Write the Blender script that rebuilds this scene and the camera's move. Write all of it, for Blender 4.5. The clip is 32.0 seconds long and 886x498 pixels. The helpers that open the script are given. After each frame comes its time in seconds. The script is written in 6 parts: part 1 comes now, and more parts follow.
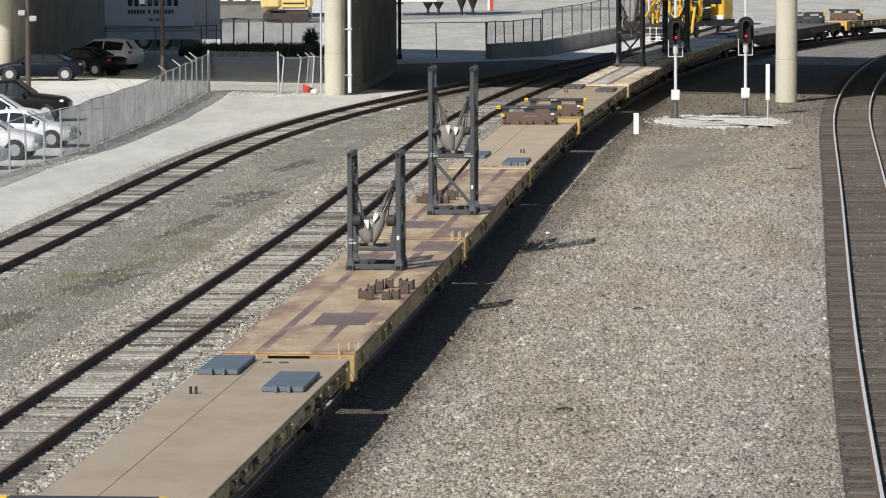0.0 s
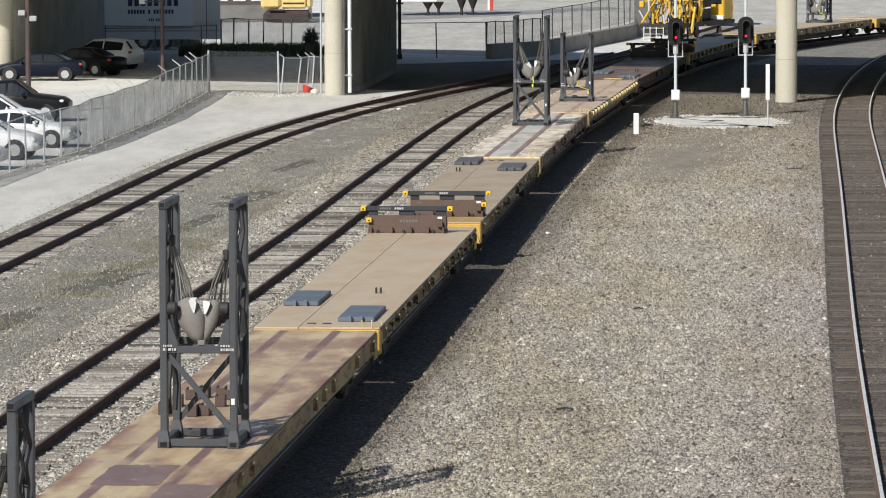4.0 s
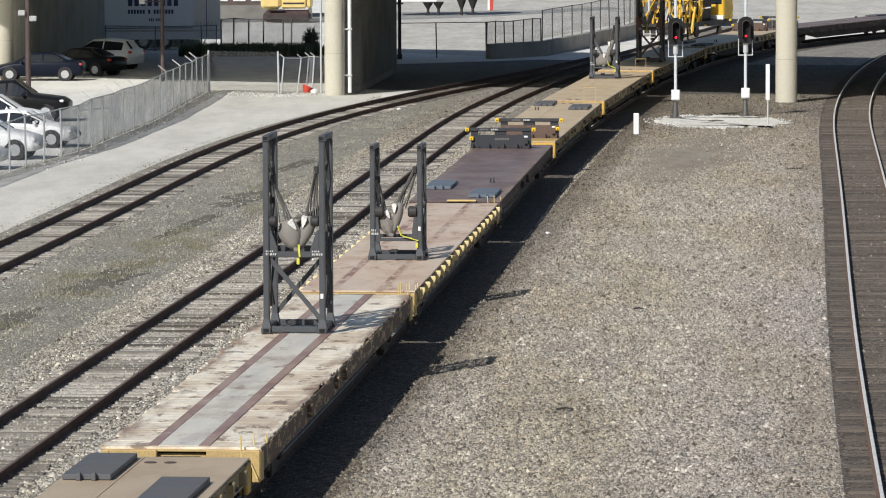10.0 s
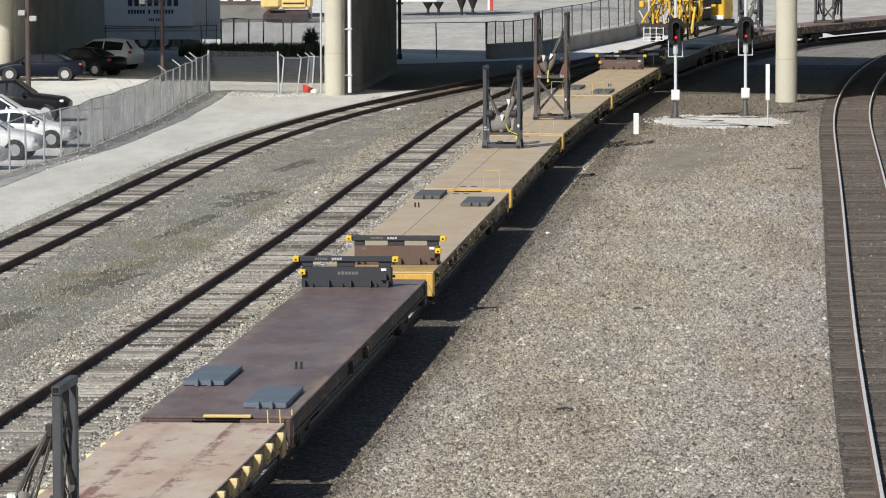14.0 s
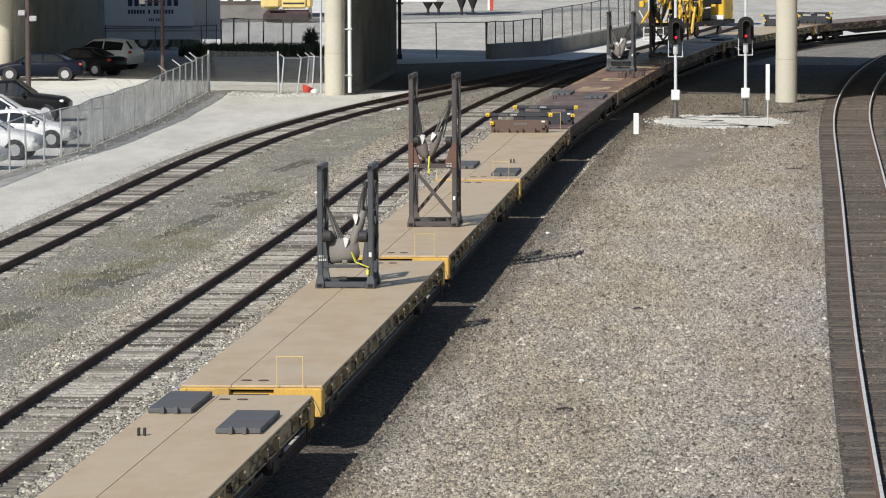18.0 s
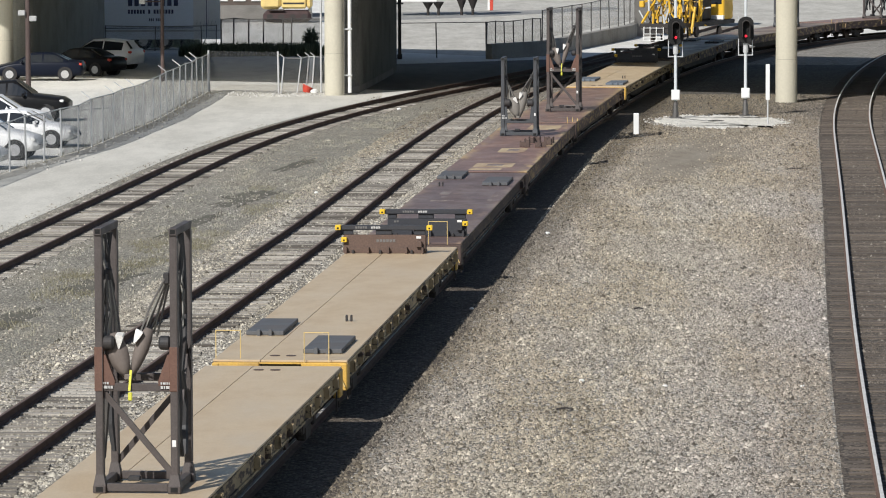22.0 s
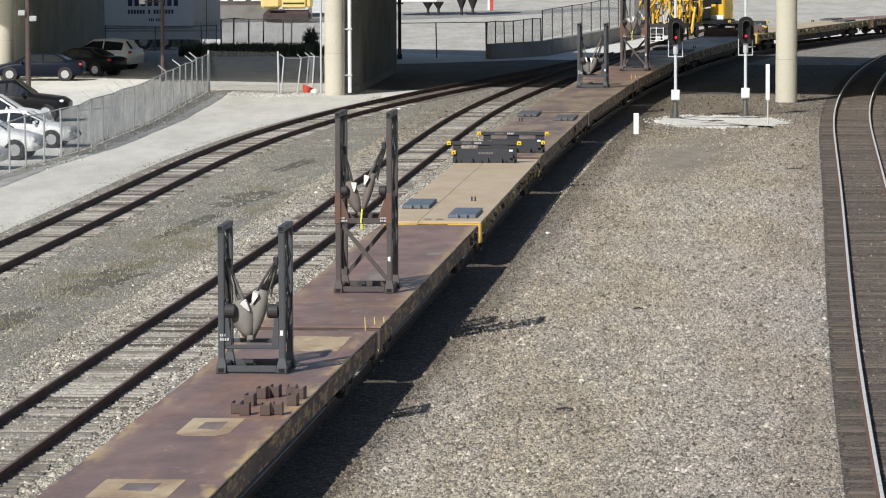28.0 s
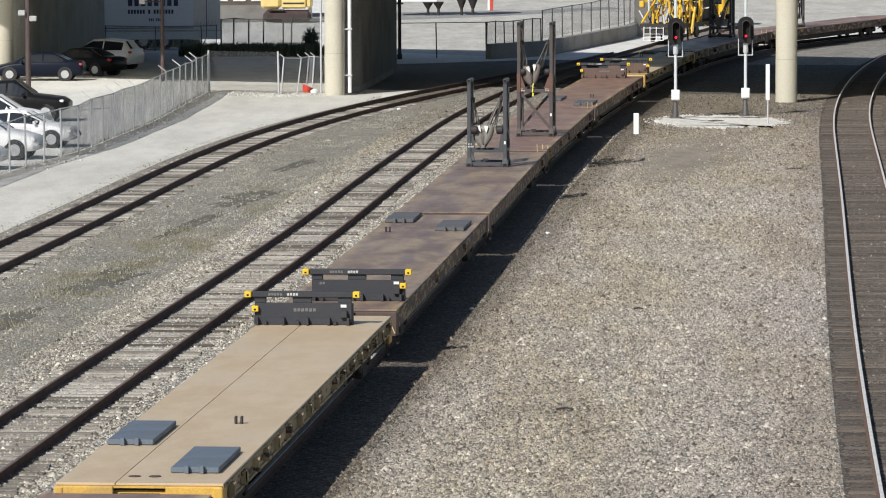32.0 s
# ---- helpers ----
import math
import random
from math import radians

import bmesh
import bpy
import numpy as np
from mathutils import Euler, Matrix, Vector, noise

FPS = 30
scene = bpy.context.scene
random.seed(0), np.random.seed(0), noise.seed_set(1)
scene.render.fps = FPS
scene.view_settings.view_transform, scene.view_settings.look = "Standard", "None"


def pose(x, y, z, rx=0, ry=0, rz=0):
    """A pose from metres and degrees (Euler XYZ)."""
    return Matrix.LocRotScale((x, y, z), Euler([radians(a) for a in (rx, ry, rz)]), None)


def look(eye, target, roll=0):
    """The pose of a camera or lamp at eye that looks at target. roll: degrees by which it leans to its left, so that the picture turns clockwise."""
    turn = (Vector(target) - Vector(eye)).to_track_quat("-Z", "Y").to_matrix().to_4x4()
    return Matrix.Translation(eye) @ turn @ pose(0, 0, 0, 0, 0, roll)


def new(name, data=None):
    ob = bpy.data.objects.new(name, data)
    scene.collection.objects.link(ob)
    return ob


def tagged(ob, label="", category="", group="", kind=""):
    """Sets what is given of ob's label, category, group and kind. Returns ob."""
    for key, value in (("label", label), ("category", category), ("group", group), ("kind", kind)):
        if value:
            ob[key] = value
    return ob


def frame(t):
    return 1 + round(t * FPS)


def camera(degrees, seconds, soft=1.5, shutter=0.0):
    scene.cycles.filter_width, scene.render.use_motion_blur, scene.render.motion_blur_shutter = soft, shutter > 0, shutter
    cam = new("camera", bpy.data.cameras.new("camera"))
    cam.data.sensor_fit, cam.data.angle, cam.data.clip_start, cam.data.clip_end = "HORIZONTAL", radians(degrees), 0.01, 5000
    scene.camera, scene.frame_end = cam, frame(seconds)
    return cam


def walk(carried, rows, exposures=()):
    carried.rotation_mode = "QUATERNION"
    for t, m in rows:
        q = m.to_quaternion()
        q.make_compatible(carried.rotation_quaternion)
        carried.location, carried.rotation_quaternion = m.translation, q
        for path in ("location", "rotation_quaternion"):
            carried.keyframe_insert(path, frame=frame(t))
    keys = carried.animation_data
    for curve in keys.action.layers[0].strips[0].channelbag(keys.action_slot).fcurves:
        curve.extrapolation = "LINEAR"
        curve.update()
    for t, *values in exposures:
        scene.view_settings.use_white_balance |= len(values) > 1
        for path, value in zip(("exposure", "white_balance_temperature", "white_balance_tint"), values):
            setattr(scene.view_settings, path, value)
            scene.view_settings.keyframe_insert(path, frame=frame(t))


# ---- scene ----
cam = camera(10.92, 32.0, soft=1.05)
CAM_POSE = pose(0, 0, 10.70, 90 - 4.681, 0, 0) @ pose(0, 0, 0, 0, 0, -0.167)
walk(cam, [(0.0, CAM_POSE), (32.0, CAM_POSE)], exposures=((0.0, 0.33), (26.0, 0.33), (28.0, 0.39), (32.0, 0.39)))

# ---- world, sun, exposure ----
SUN_WAY = Vector((-3.47, -5.6, 5.24)).normalized()      # towards the sun
world = bpy.data.worlds.new("sky_world")
scene.world = world
world.use_nodes = True
wn = world.node_tree
sky = wn.nodes.new("ShaderNodeTexSky")
sky.sky_type = "NISHITA"
sky.sun_disc = False
sky.sun_elevation = math.asin(SUN_WAY.z)
sky.sun_rotation = math.atan2(SUN_WAY.x, SUN_WAY.y)
wn.links.new(sky.outputs[0], wn.nodes["Background"].inputs[0])
wn.nodes["Background"].inputs[1].default_value = 0.06
sun = new("sun", bpy.data.lights.new("sun", "SUN"))
sun.data.energy = 3.75
sun.data.angle = radians(0.53)
sun.data.color = (1.0, 0.975, 0.93)
sun.matrix_world = look((SUN_WAY * 50)[:], (0, 0, 0))

# ---- node helpers ----


def material(name, rough=0.8, metal=0.0):
    m = bpy.data.materials.new(name)
    m.use_nodes = True
    b = m.node_tree.nodes["Principled BSDF"]
    b.inputs["Roughness"].default_value = rough
    b.inputs["Metallic"].default_value = metal
    return m, m.node_tree, b


def node(nt, kind, **values):
    n = nt.nodes.new(kind)
    for key, value in values.items():
        n.inputs[key.replace("_", " ")].default_value = value
    return n


def coords(nt, world_space, scale=(1, 1, 1)):
    mp = nt.nodes.new("ShaderNodeMapping")
    mp.inputs["Scale"].default_value = scale
    if world_space:
        nt.links.new(nt.nodes.new("ShaderNodeNewGeometry").outputs["Position"], mp.inputs["Vector"])
    else:
        nt.links.new(nt.nodes.new("ShaderNodeTexCoord").outputs["Object"], mp.inputs["Vector"])
    return mp.outputs[0]


def noise_tex(nt, vec, scale, detail=4.0, rough=0.6):
    n = node(nt, "ShaderNodeTexNoise", Scale=scale, Detail=detail, Roughness=rough)
    nt.links.new(vec, n.inputs["Vector"])
    return n.outputs["Fac"]


def ramp(nt, fac, stops):
    r = nt.nodes.new("ShaderNodeValToRGB")
    el = r.color_ramp.elements
    el[0].position, el[1].position = stops[0][0], stops[-1][0]
    for e, col in [(el[0], stops[0][1]), (el[1], stops[-1][1])]:
        e.color = (*col, 1) if not isinstance(col, (int, float)) else (col, col, col, 1)
    for pos, col in stops[1:-1]:
        el.new(pos).color = (*col, 1) if not isinstance(col, (int, float)) else (col, col, col, 1)
    nt.links.new(fac, r.inputs[0])
    return r.outputs[0]


def mix(nt, fac, a, b, mode="MIX"):
    n = nt.nodes.new("ShaderNodeMix")
    n.data_type, n.blend_type = "RGBA", mode
    for sock, v in ((n.inputs[0], fac), (n.inputs[6], a), (n.inputs[7], b)):
        if isinstance(v, bpy.types.NodeSocket):
            nt.links.new(v, sock)
        elif isinstance(v, (int, float)):
            sock.default_value = v
        else:
            sock.default_value = (*v, 1)
    return n.outputs[2]


def bump(nt, b, height, strength, distance):
    n = node(nt, "ShaderNodeBump", Strength=strength, Distance=distance)
    nt.links.new(height, n.inputs["Height"])
    nt.links.new(n.outputs[0], b.inputs["Normal"])


def plain(name, col, rough=0.7, metal=0.0, vary=0.18, scale=3.0, world_space=False, dirt=None, dirt_amount=0.5, relief=0.3):
    """Paint, metal or plastic with grain and grime at two scales."""
    m, nt, b = material(name, rough, metal)
    v = coords(nt, world_space)
    big = noise_tex(nt, v, scale * 0.35, 5)
    fine = noise_tex(nt, v, scale * 9, 4)
    lo = tuple(c * (1 - vary) for c in col)
    hi = tuple(min(1, c * (1 + vary)) for c in col)
    c = ramp(nt, fine, [(0.3, lo), (0.7, hi)])
    d = dirt if dirt else tuple(x * 0.5 for x in col)
    c = mix(nt, ramp(nt, big, [(0.45, 0.0), (0.75, dirt_amount)]), c, d)
    nt.links.new(c, b.inputs["Base Color"])
    nt.links.new(ramp(nt, big, [(0.3, max(0.05, rough - 0.12)), (0.7, min(1, rough + 0.12))]), b.inputs["Roughness"])
    bump(nt, b, fine, relief, 0.004)
    return m


def gravel(name, cols, stone=0.06, patch=None, patch_scale=0.12, patch_range=(0.5, 0.7)):
    """Crushed stone: every stone has its own tone, with dark gaps and wide stained patches."""
    m, nt, b = material(name, 0.95)
    v = coords(nt, True)
    vo = node(nt, "ShaderNodeTexVoronoi", Scale=1 / stone, Randomness=1.0)
    nt.links.new(v, vo.inputs["Vector"])
    sep = nt.nodes.new("ShaderNodeSeparateColor")
    nt.links.new(vo.outputs["Color"], sep.inputs[0])
    n = len(cols)
    c = ramp(nt, sep.outputs[0], [(i / max(1, n - 1), col) for i, col in enumerate(cols)])
    gap = ramp(nt, vo.outputs["Distance"], [(0.35, 1.0), (0.75, 0.45)])
    c = mix(nt, 1.0, c, gap, "MULTIPLY")
    if patch:
        big = noise_tex(nt, v, patch_scale, 5, 0.65)
        mid = noise_tex(nt, v, patch_scale * 9, 4, 0.7)
        f = nt.nodes.new("ShaderNodeMath")
        f.operation = "MULTIPLY"
        nt.links.new(ramp(nt, big, [(patch_range[0], 0.0), (patch_range[1], 1.0)]), f.inputs[0])
        nt.links.new(ramp(nt, mid, [(0.25, 0.3), (0.75, 1.0)]), f.inputs[1])
        c = mix(nt, f.outputs[0], c, patch)
    tone = ramp(nt, noise_tex(nt, v, 0.35, 3), [(0.3, 0.82), (0.7, 1.04)])
    c = mix(nt, 1.0, c, tone, "MULTIPLY")
    grit = ramp(nt, noise_tex(nt, v, 22, 2, 0.7), [(0.32, 0.6), (0.5, 1.0), (0.7, 1.25)])
    c = mix(nt, 1.0, c, grit, "MULTIPLY")
    nt.links.new(c, b.inputs["Base Color"])
    inv = ramp(nt, vo.outputs["Distance"], [(0.0, 1.0), (0.8, 0.0)])
    bump(nt, b, inv, 0.9, stone * 0.6)
    return m


def soil(name, col, alt, scale=0.25, grit=30):
    m, nt, b = material(name, 0.95)
    v = coords(nt, True, (1.0, 0.25, 1.0))
    c = ramp(nt, noise_tex(nt, v, scale, 6, 0.65), [(0.35, col), (0.68, alt)])
    stain = ramp(nt, noise_tex(nt, v, scale * 4, 8, 0.75), [(0.42, 0.72), (0.56, 1.0)])
    c = mix(nt, 0.35, c, mix(nt, 1.0, c, stain, "MULTIPLY"))
    f = noise_tex(nt, v, grit, 3, 0.8)
    c = mix(nt, 1.0, c, ramp(nt, f, [(0.3, 0.84), (0.7, 1.06)]), "MULTIPLY")
    nt.links.new(c, b.inputs["Base Color"])
    bump(nt, b, f, 0.25, 0.01)
    return m


# ---- materials ----
M = {}
M["ballast"] = gravel("pale_ballast", [(0.10, 0.088, 0.072), (0.30, 0.275, 0.235), (0.40, 0.37, 0.325), (0.64, 0.61, 0.56)], 0.085,
                      (0.27, 0.235, 0.18), 0.06, (0.47, 0.66))
M["yard"] = gravel("yard_gravel", [(0.195, 0.18, 0.142), (0.315, 0.293, 0.238), (0.385, 0.36, 0.298), (0.50, 0.472, 0.405)], 0.06,
                   (0.30, 0.265, 0.20), 0.10, (0.50, 0.70))
M["dirty_shade_ballast"] = gravel("dirty_bridge_shade_ballast", [(0.05, 0.045, 0.04), (0.12, 0.11, 0.098), (0.18, 0.165, 0.145), (0.27, 0.25, 0.225)], 0.085)
M["dark_ballast"] = gravel("oily_and_shaded_ballast", [(0.055, 0.044, 0.034), (0.105, 0.083, 0.064), (0.155, 0.126, 0.098), (0.25, 0.21, 0.17)], 0.07)
M["road"] = soil("dusty_road", (0.55, 0.53, 0.472), (0.655, 0.633, 0.57), 0.2, 14)
M["lot"] = soil("lot_paving", (0.66, 0.65, 0.605), (0.78, 0.765, 0.72), 0.15, 12)
M["pad"] = soil("white_pad_stone", (0.66, 0.635, 0.56), (0.80, 0.775, 0.71), 0.5, 10)
M["tie_grey"] = plain("weathered_tie", (0.35, 0.33, 0.30), 0.95, 0, 0.4, 6, True, (0.16, 0.14, 0.12), 0.7)
M["tie_dark"] = plain("creosote_tie", (0.11, 0.09, 0.074), 0.95, 0, 0.4, 6, True, (0.055, 0.048, 0.042), 0.7)


def vary_pieces(m, lo, hi):
    """Gives every piece of a material its own tone."""
    nt = m.node_tree
    link = nt.nodes["Principled BSDF"].inputs["Base Color"].links[0]
    src = link.from_socket
    own = nt.nodes.new("ShaderNodeObjectInfo").outputs["Random"]
    nt.links.new(mix(nt, 1.0, src, ramp(nt, own, [(0.0, lo), (1.0, hi)]), "MULTIPLY"), nt.nodes["Principled BSDF"].inputs["Base Color"])


vary_pieces(M["tie_grey"], (0.22, 0.20, 0.18), (1.30, 1.28, 1.24))
vary_pieces(M["tie_dark"], (0.62, 0.61, 0.60), (1.42, 1.40, 1.36))
M["rail_rust"] = plain("rusty_rail", (0.115, 0.070, 0.052), 0.92, 0.0, 0.3, 8, True)
M["rail_head"] = plain("polished_rail_head", (0.62, 0.60, 0.57), 0.5, 0.0, 0.1, 8, True)
M["rail_head_dull"] = plain("dull_rail_head", (0.15, 0.10, 0.08), 0.65, 0.2, 0.2, 8, True)
M["concrete"] = plain("pier_concrete", (0.54, 0.505, 0.405), 0.9, 0, 0.045, 1.2, True, (0.36, 0.33, 0.27), 0.5, 0.5)
M["concrete_dark"] = plain("stained_concrete", (0.20, 0.19, 0.175), 0.92, 0, 0.15, 1.5, True, (0.10, 0.095, 0.085), 0.7, 0.5)
# stained concrete, with the pier's shade put into its very dark base colour
M["concrete_mid"] = plain("blotched_shaded_pier_concrete", (0.135, 0.132, 0.12), 0.92, 0, 0.25, 1.2, True, (0.06, 0.058, 0.052), 0.85, 0.5)
M["concrete_wall"] = plain("stained_wall_concrete", (0.30, 0.285, 0.255), 0.92, 0, 0.2, 1.4, True, (0.16, 0.145, 0.125), 0.8, 0.5)
M["yard_dirt"] = soil("far_yard_dirt", (0.41, 0.39, 0.345), (0.57, 0.55, 0.50), 0.45, 8)
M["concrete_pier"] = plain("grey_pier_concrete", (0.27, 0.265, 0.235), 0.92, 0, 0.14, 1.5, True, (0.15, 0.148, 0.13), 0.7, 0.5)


def part(name, bm, mat, parent=None, label="", m=None):
    """One bmesh as one mesh object under a thing or a part."""
    me = bm if isinstance(bm, bpy.types.Mesh) else None
    if me is None:
        me = bpy.data.meshes.new(name)
        bm.to_mesh(me)
        bm.free()
        if mat is not None:
            for mt in (mat if isinstance(mat, (list, tuple)) else [mat]):
                me.materials.append(mt)
    ob = new(name, me)
    if parent is not None:
        ob.parent = parent
    if m is not None:
        ob.matrix_basis = m
    if label:
        ob["label"] = label
    return ob


def thing(name, label, category, group="", kind="", m=None):
    e = tagged(new(name), label, category, group, kind)
    e.empty_display_size = 0.2
    if m is not None:
        e.matrix_basis = m
    return e


def box(bm, x0, x1, y0, y1, z0, z1, m=None, bev=0.0, idx=0):
    """A box, optionally with bevelled edges, in bm."""
    r = bmesh.ops.create_cube(bm, size=1.0)
    vs = r["verts"]
    for v in vs:
        v.co = Vector((x0 + (v.co.x + 0.5) * (x1 - x0), y0 + (v.co.y + 0.5) * (y1 - y0), z0 + (v.co.z + 0.5) * (z1 - z0)))
        if m is not None:
            v.co = m @ v.co
    fs = {f for v in vs for f in v.link_faces}
    for f in fs:
        f.material_index = idx
    if bev:
        es = list({e for v in vs for e in v.link_edges})
        bmesh.ops.bevel(bm, geom=es, offset=bev, segments=1, affect="EDGES", profile=0.5)
    return bm


def cyl(bm, a, b, r, seg=10, r2=None, idx=0):
    a, b = Vector(a), Vector(b)
    d = b - a
    m = Matrix.Translation((a + b) / 2) @ d.to_track_quat("Z", "Y").to_matrix().to_4x4()
    q = bmesh.ops.create_cone(bm, cap_ends=True, segments=seg, radius1=r, radius2=r if r2 is None else r2, depth=d.length, matrix=m)
    for f in {f for v in q["verts"] for f in v.link_faces}:
        f.material_index = idx
    return bm


def bar(bm, a, b, w, h=None, idx=0, bev=0.0):
    """A square bar from a to b."""
    a, b = Vector(a), Vector(b)
    d = b - a
    h = w if h is None else h
    m = Matrix.Translation(a) @ d.to_track_quat("Y", "Z").to_matrix().to_4x4()
    return box(bm, -w / 2, w / 2, 0, d.length, -h / 2, h / 2, m, bev, idx)


def B():
    return bmesh.new()


def prism(bm, outline, z0, z1, idx=0):
    """A flat sheet with thickness over an outline of (x, y)."""
    lo = [bm.verts.new((x, y, z0)) for x, y in outline]
    hi = [bm.verts.new((x, y, z1)) for x, y in outline]
    n = len(lo)
    fs = [bm.faces.new(hi), bm.faces.new(lo[::-1])]
    for i in range(n):
        j = (i + 1) % n
        fs.append(bm.faces.new((lo[i], lo[j], hi[j], hi[i])))
    for f in fs:
        f.material_index = idx
    bmesh.ops.recalc_face_normals(bm, faces=fs)
    return bm


# ---- tracks: lines of the four tracks ----


class Line:
    """A track's centre line: start, heading and curvature at even knots, straight before and after."""

    def __init__(self, x, y, h, knots, length, after):
        n = 160
        s = np.linspace(0, length, n)
        k = np.interp(s, np.linspace(0, length, len(knots)), knots)
        ds = s[1]
        hh = h + np.concatenate([[0], np.cumsum((k[1:] + k[:-1]) / 2)]) * ds
        mid = (hh[1:] + hh[:-1]) / 2
        xx = x + np.concatenate([[0], np.cumsum(np.sin(mid))]) * ds
        yy = y + np.concatenate([[0], np.cumsum(np.cos(mid))]) * ds
        before = 560.0
        self.s = np.concatenate([[-before], s, [length + after]])
        self.x = np.concatenate([[x - before * math.sin(h)], xx, [xx[-1] + after * math.sin(hh[-1])]])
        self.y = np.concatenate([[y - before * math.cos(h)], yy, [yy[-1] + after * math.cos(hh[-1])]])
        self.h = np.concatenate([[h], hh, [hh[-1]]])

    def at(self, s, o=0.0):
        h = float(np.interp(s, self.s, self.h))
        return (float(np.interp(s, self.s, self.x)) + o * math.cos(h), float(np.interp(s, self.s, self.y)) - o * math.sin(h), h)


LINE_RIGHT = Line(8.301, 79.83, 0.0699, [0.0002, 0.0003, 0, -0.0001, 0, 0.0011, 0.001, 0.0017, 0.0023], 190, 160)
LINE_MID = Line(-7.4125, 93.70, 0.0860, [0.0001, 0, -0.0008, 0.0004, 0.0, 0.0018, 0.0014, 0.001, 0.001], 170, 60)
LINE_LEFT = Line(-12.593, 123.43, 0.0896, [-0.0006, -0.0001, 0.0031, 0.0029, -0.0012, -0.0006, 0, 0, 0], 240, 5)
LINE_TRAIN = Line(-4.716, 71.376, 0.0884, [-0.0003, -0.0001, -0.0001, 0.0009, 0.0006, 0.0018, 0.0059, 0.0085, 0.0085], 270, 700)


# ---- ground ----


def strip(line, o0, o1, s0, s1, z, step=4.0):
    """A band of ground along a track, with thickness."""
    bm = B()
    ss = np.arange(s0, s1 + step, step)
    rows = []
    for s in ss:
        a, b = line.at(s, o0), line.at(s, o1)
        rows.append([bm.verts.new((a[0], a[1], -0.1)), bm.verts.new((a[0], a[1], z)), bm.verts.new((b[0], b[1], z)), bm.verts.new((b[0], b[1], -0.1))])
    for p, q in zip(rows, rows[1:]):
        for i in range(3):
            bm.faces.new((p[i], p[i + 1], q[i + 1], q[i]))
    bmesh.ops.recalc_face_normals(bm, faces=bm.faces)
    return bm


def structure(name, bm, mat, label, category):
    return tagged(part(name, bm, mat), label, category, "", "structure")


bm = B()
prism(bm, [(-1500, -900), (1500, -900), (1500, 4000), (-1500, 4000)], -0.4, -0.012)
structure("ground", bm, M["lot"], "pale dusty paved ground reaching to the horizon", "ground")
structure("ground_ballast_right", strip(LINE_TRAIN, -2.5, 15.5, -540, 330, 0.0), M["ballast"], "pale grey crushed stone ballast between two tracks", "gravel")
structure("ground_ballast_mid", strip(LINE_MID, -2.3, 2.25, -130, 175, 0.004), M["ballast"], "grey stone ballast under a siding", "gravel")
out = [LINE_LEFT.at(s, -1.7)[:2] for s in range(-130, 146, 5)] + [LINE_MID.at(s, -2.0)[:2] for s in range(160, -131, -5)]
structure("ground_yard", prism(B(), out, -0.1, -0.004), M["yard"], "brown stony yard ground with dry weeds between two tracks", "ground")
out = [(-60, 20), (-22, 110), (-16.3, 163), (-13.9, 175), (-12.4, 200), (-11.4, 224), (-11.0, 232), (-3.0, 232)] + \
      [LINE_LEFT.at(s, -1.75)[:2] for s in range(95, -131, -5)]
structure("road", prism(B(), out, -0.1, -0.007), M["road"], "pale dusty service road beside the siding", "road")
structure("ground_dark_track_bed", strip(LINE_RIGHT, -1.36, 2.6, -130, 300, 0.008), M["dark_ballast"], "dark oily ballast of the main track", "gravel")

# dirty stone before the bridge; under it the dark colour deepens the shade
structure("ground_ballast_bridge", strip(LINE_TRAIN, -2.4, 15.4, 132, 182, 0.003), M["dirty_shade_ballast"], "dirty ballast under the road bridge, darkened for its shade", "gravel")
# dark band that stands in for the deep shade under the train
structure("ground_train_bed", strip(LINE_TRAIN, -1.45, 2.2, -540, 330, 0.006), M["dark_ballast"], "ballast under the train, darkened for the train's shade", "gravel")

# floor sheet whose dark colour paints in the bridge's shade
M["bridge_shade_dirt"] = soil("shade_dark_bridge_dirt", (0.095, 0.092, 0.09), (0.16, 0.155, 0.148), 0.3, 10)
structure("ground_bridge_floor", prism(B(), [(-4.0, 226.6), (3.2, 223.5), (9.5, 237), (15.5, 249), (13.0, 258.5), (5.6, 261.5), (-3.0, 255.5)], -0.1, -0.0035), M["bridge_shade_dirt"], "dirt under the road bridge, coloured dark for its shade", "ground")
# paving a tone below the lot, outlined along the bridge's shade and deepening it
M["shade_paving"] = soil("shade_toned_paving", (0.50, 0.50, 0.49), (0.64, 0.635, 0.615), 0.3, 10)
structure("ground_bridge_parking", prism(B(), [(-45.0, 258.0), (-27.0, 247.6), (-12.0, 239.2), (-4.9, 235.2), (-4.0, 266), (-27.0, 278), (-45.0, 284)], -0.1, -0.0035), M["shade_paving"], "paving under the road bridge, toned down for its shade", "ground")

# ---- rails and ties ----
RAIL_SECTION = [(-0.072, 0.0), (-0.072, 0.012), (-0.012, 0.035), (-0.010, 0.125), (-0.035, 0.135), (-0.035, 0.165),
                (-0.028, 0.172), (0.028, 0.172), (0.035, 0.165), (0.035, 0.135), (0.010, 0.125), (0.012, 0.035), (0.072, 0.012), (0.072, 0.0)]


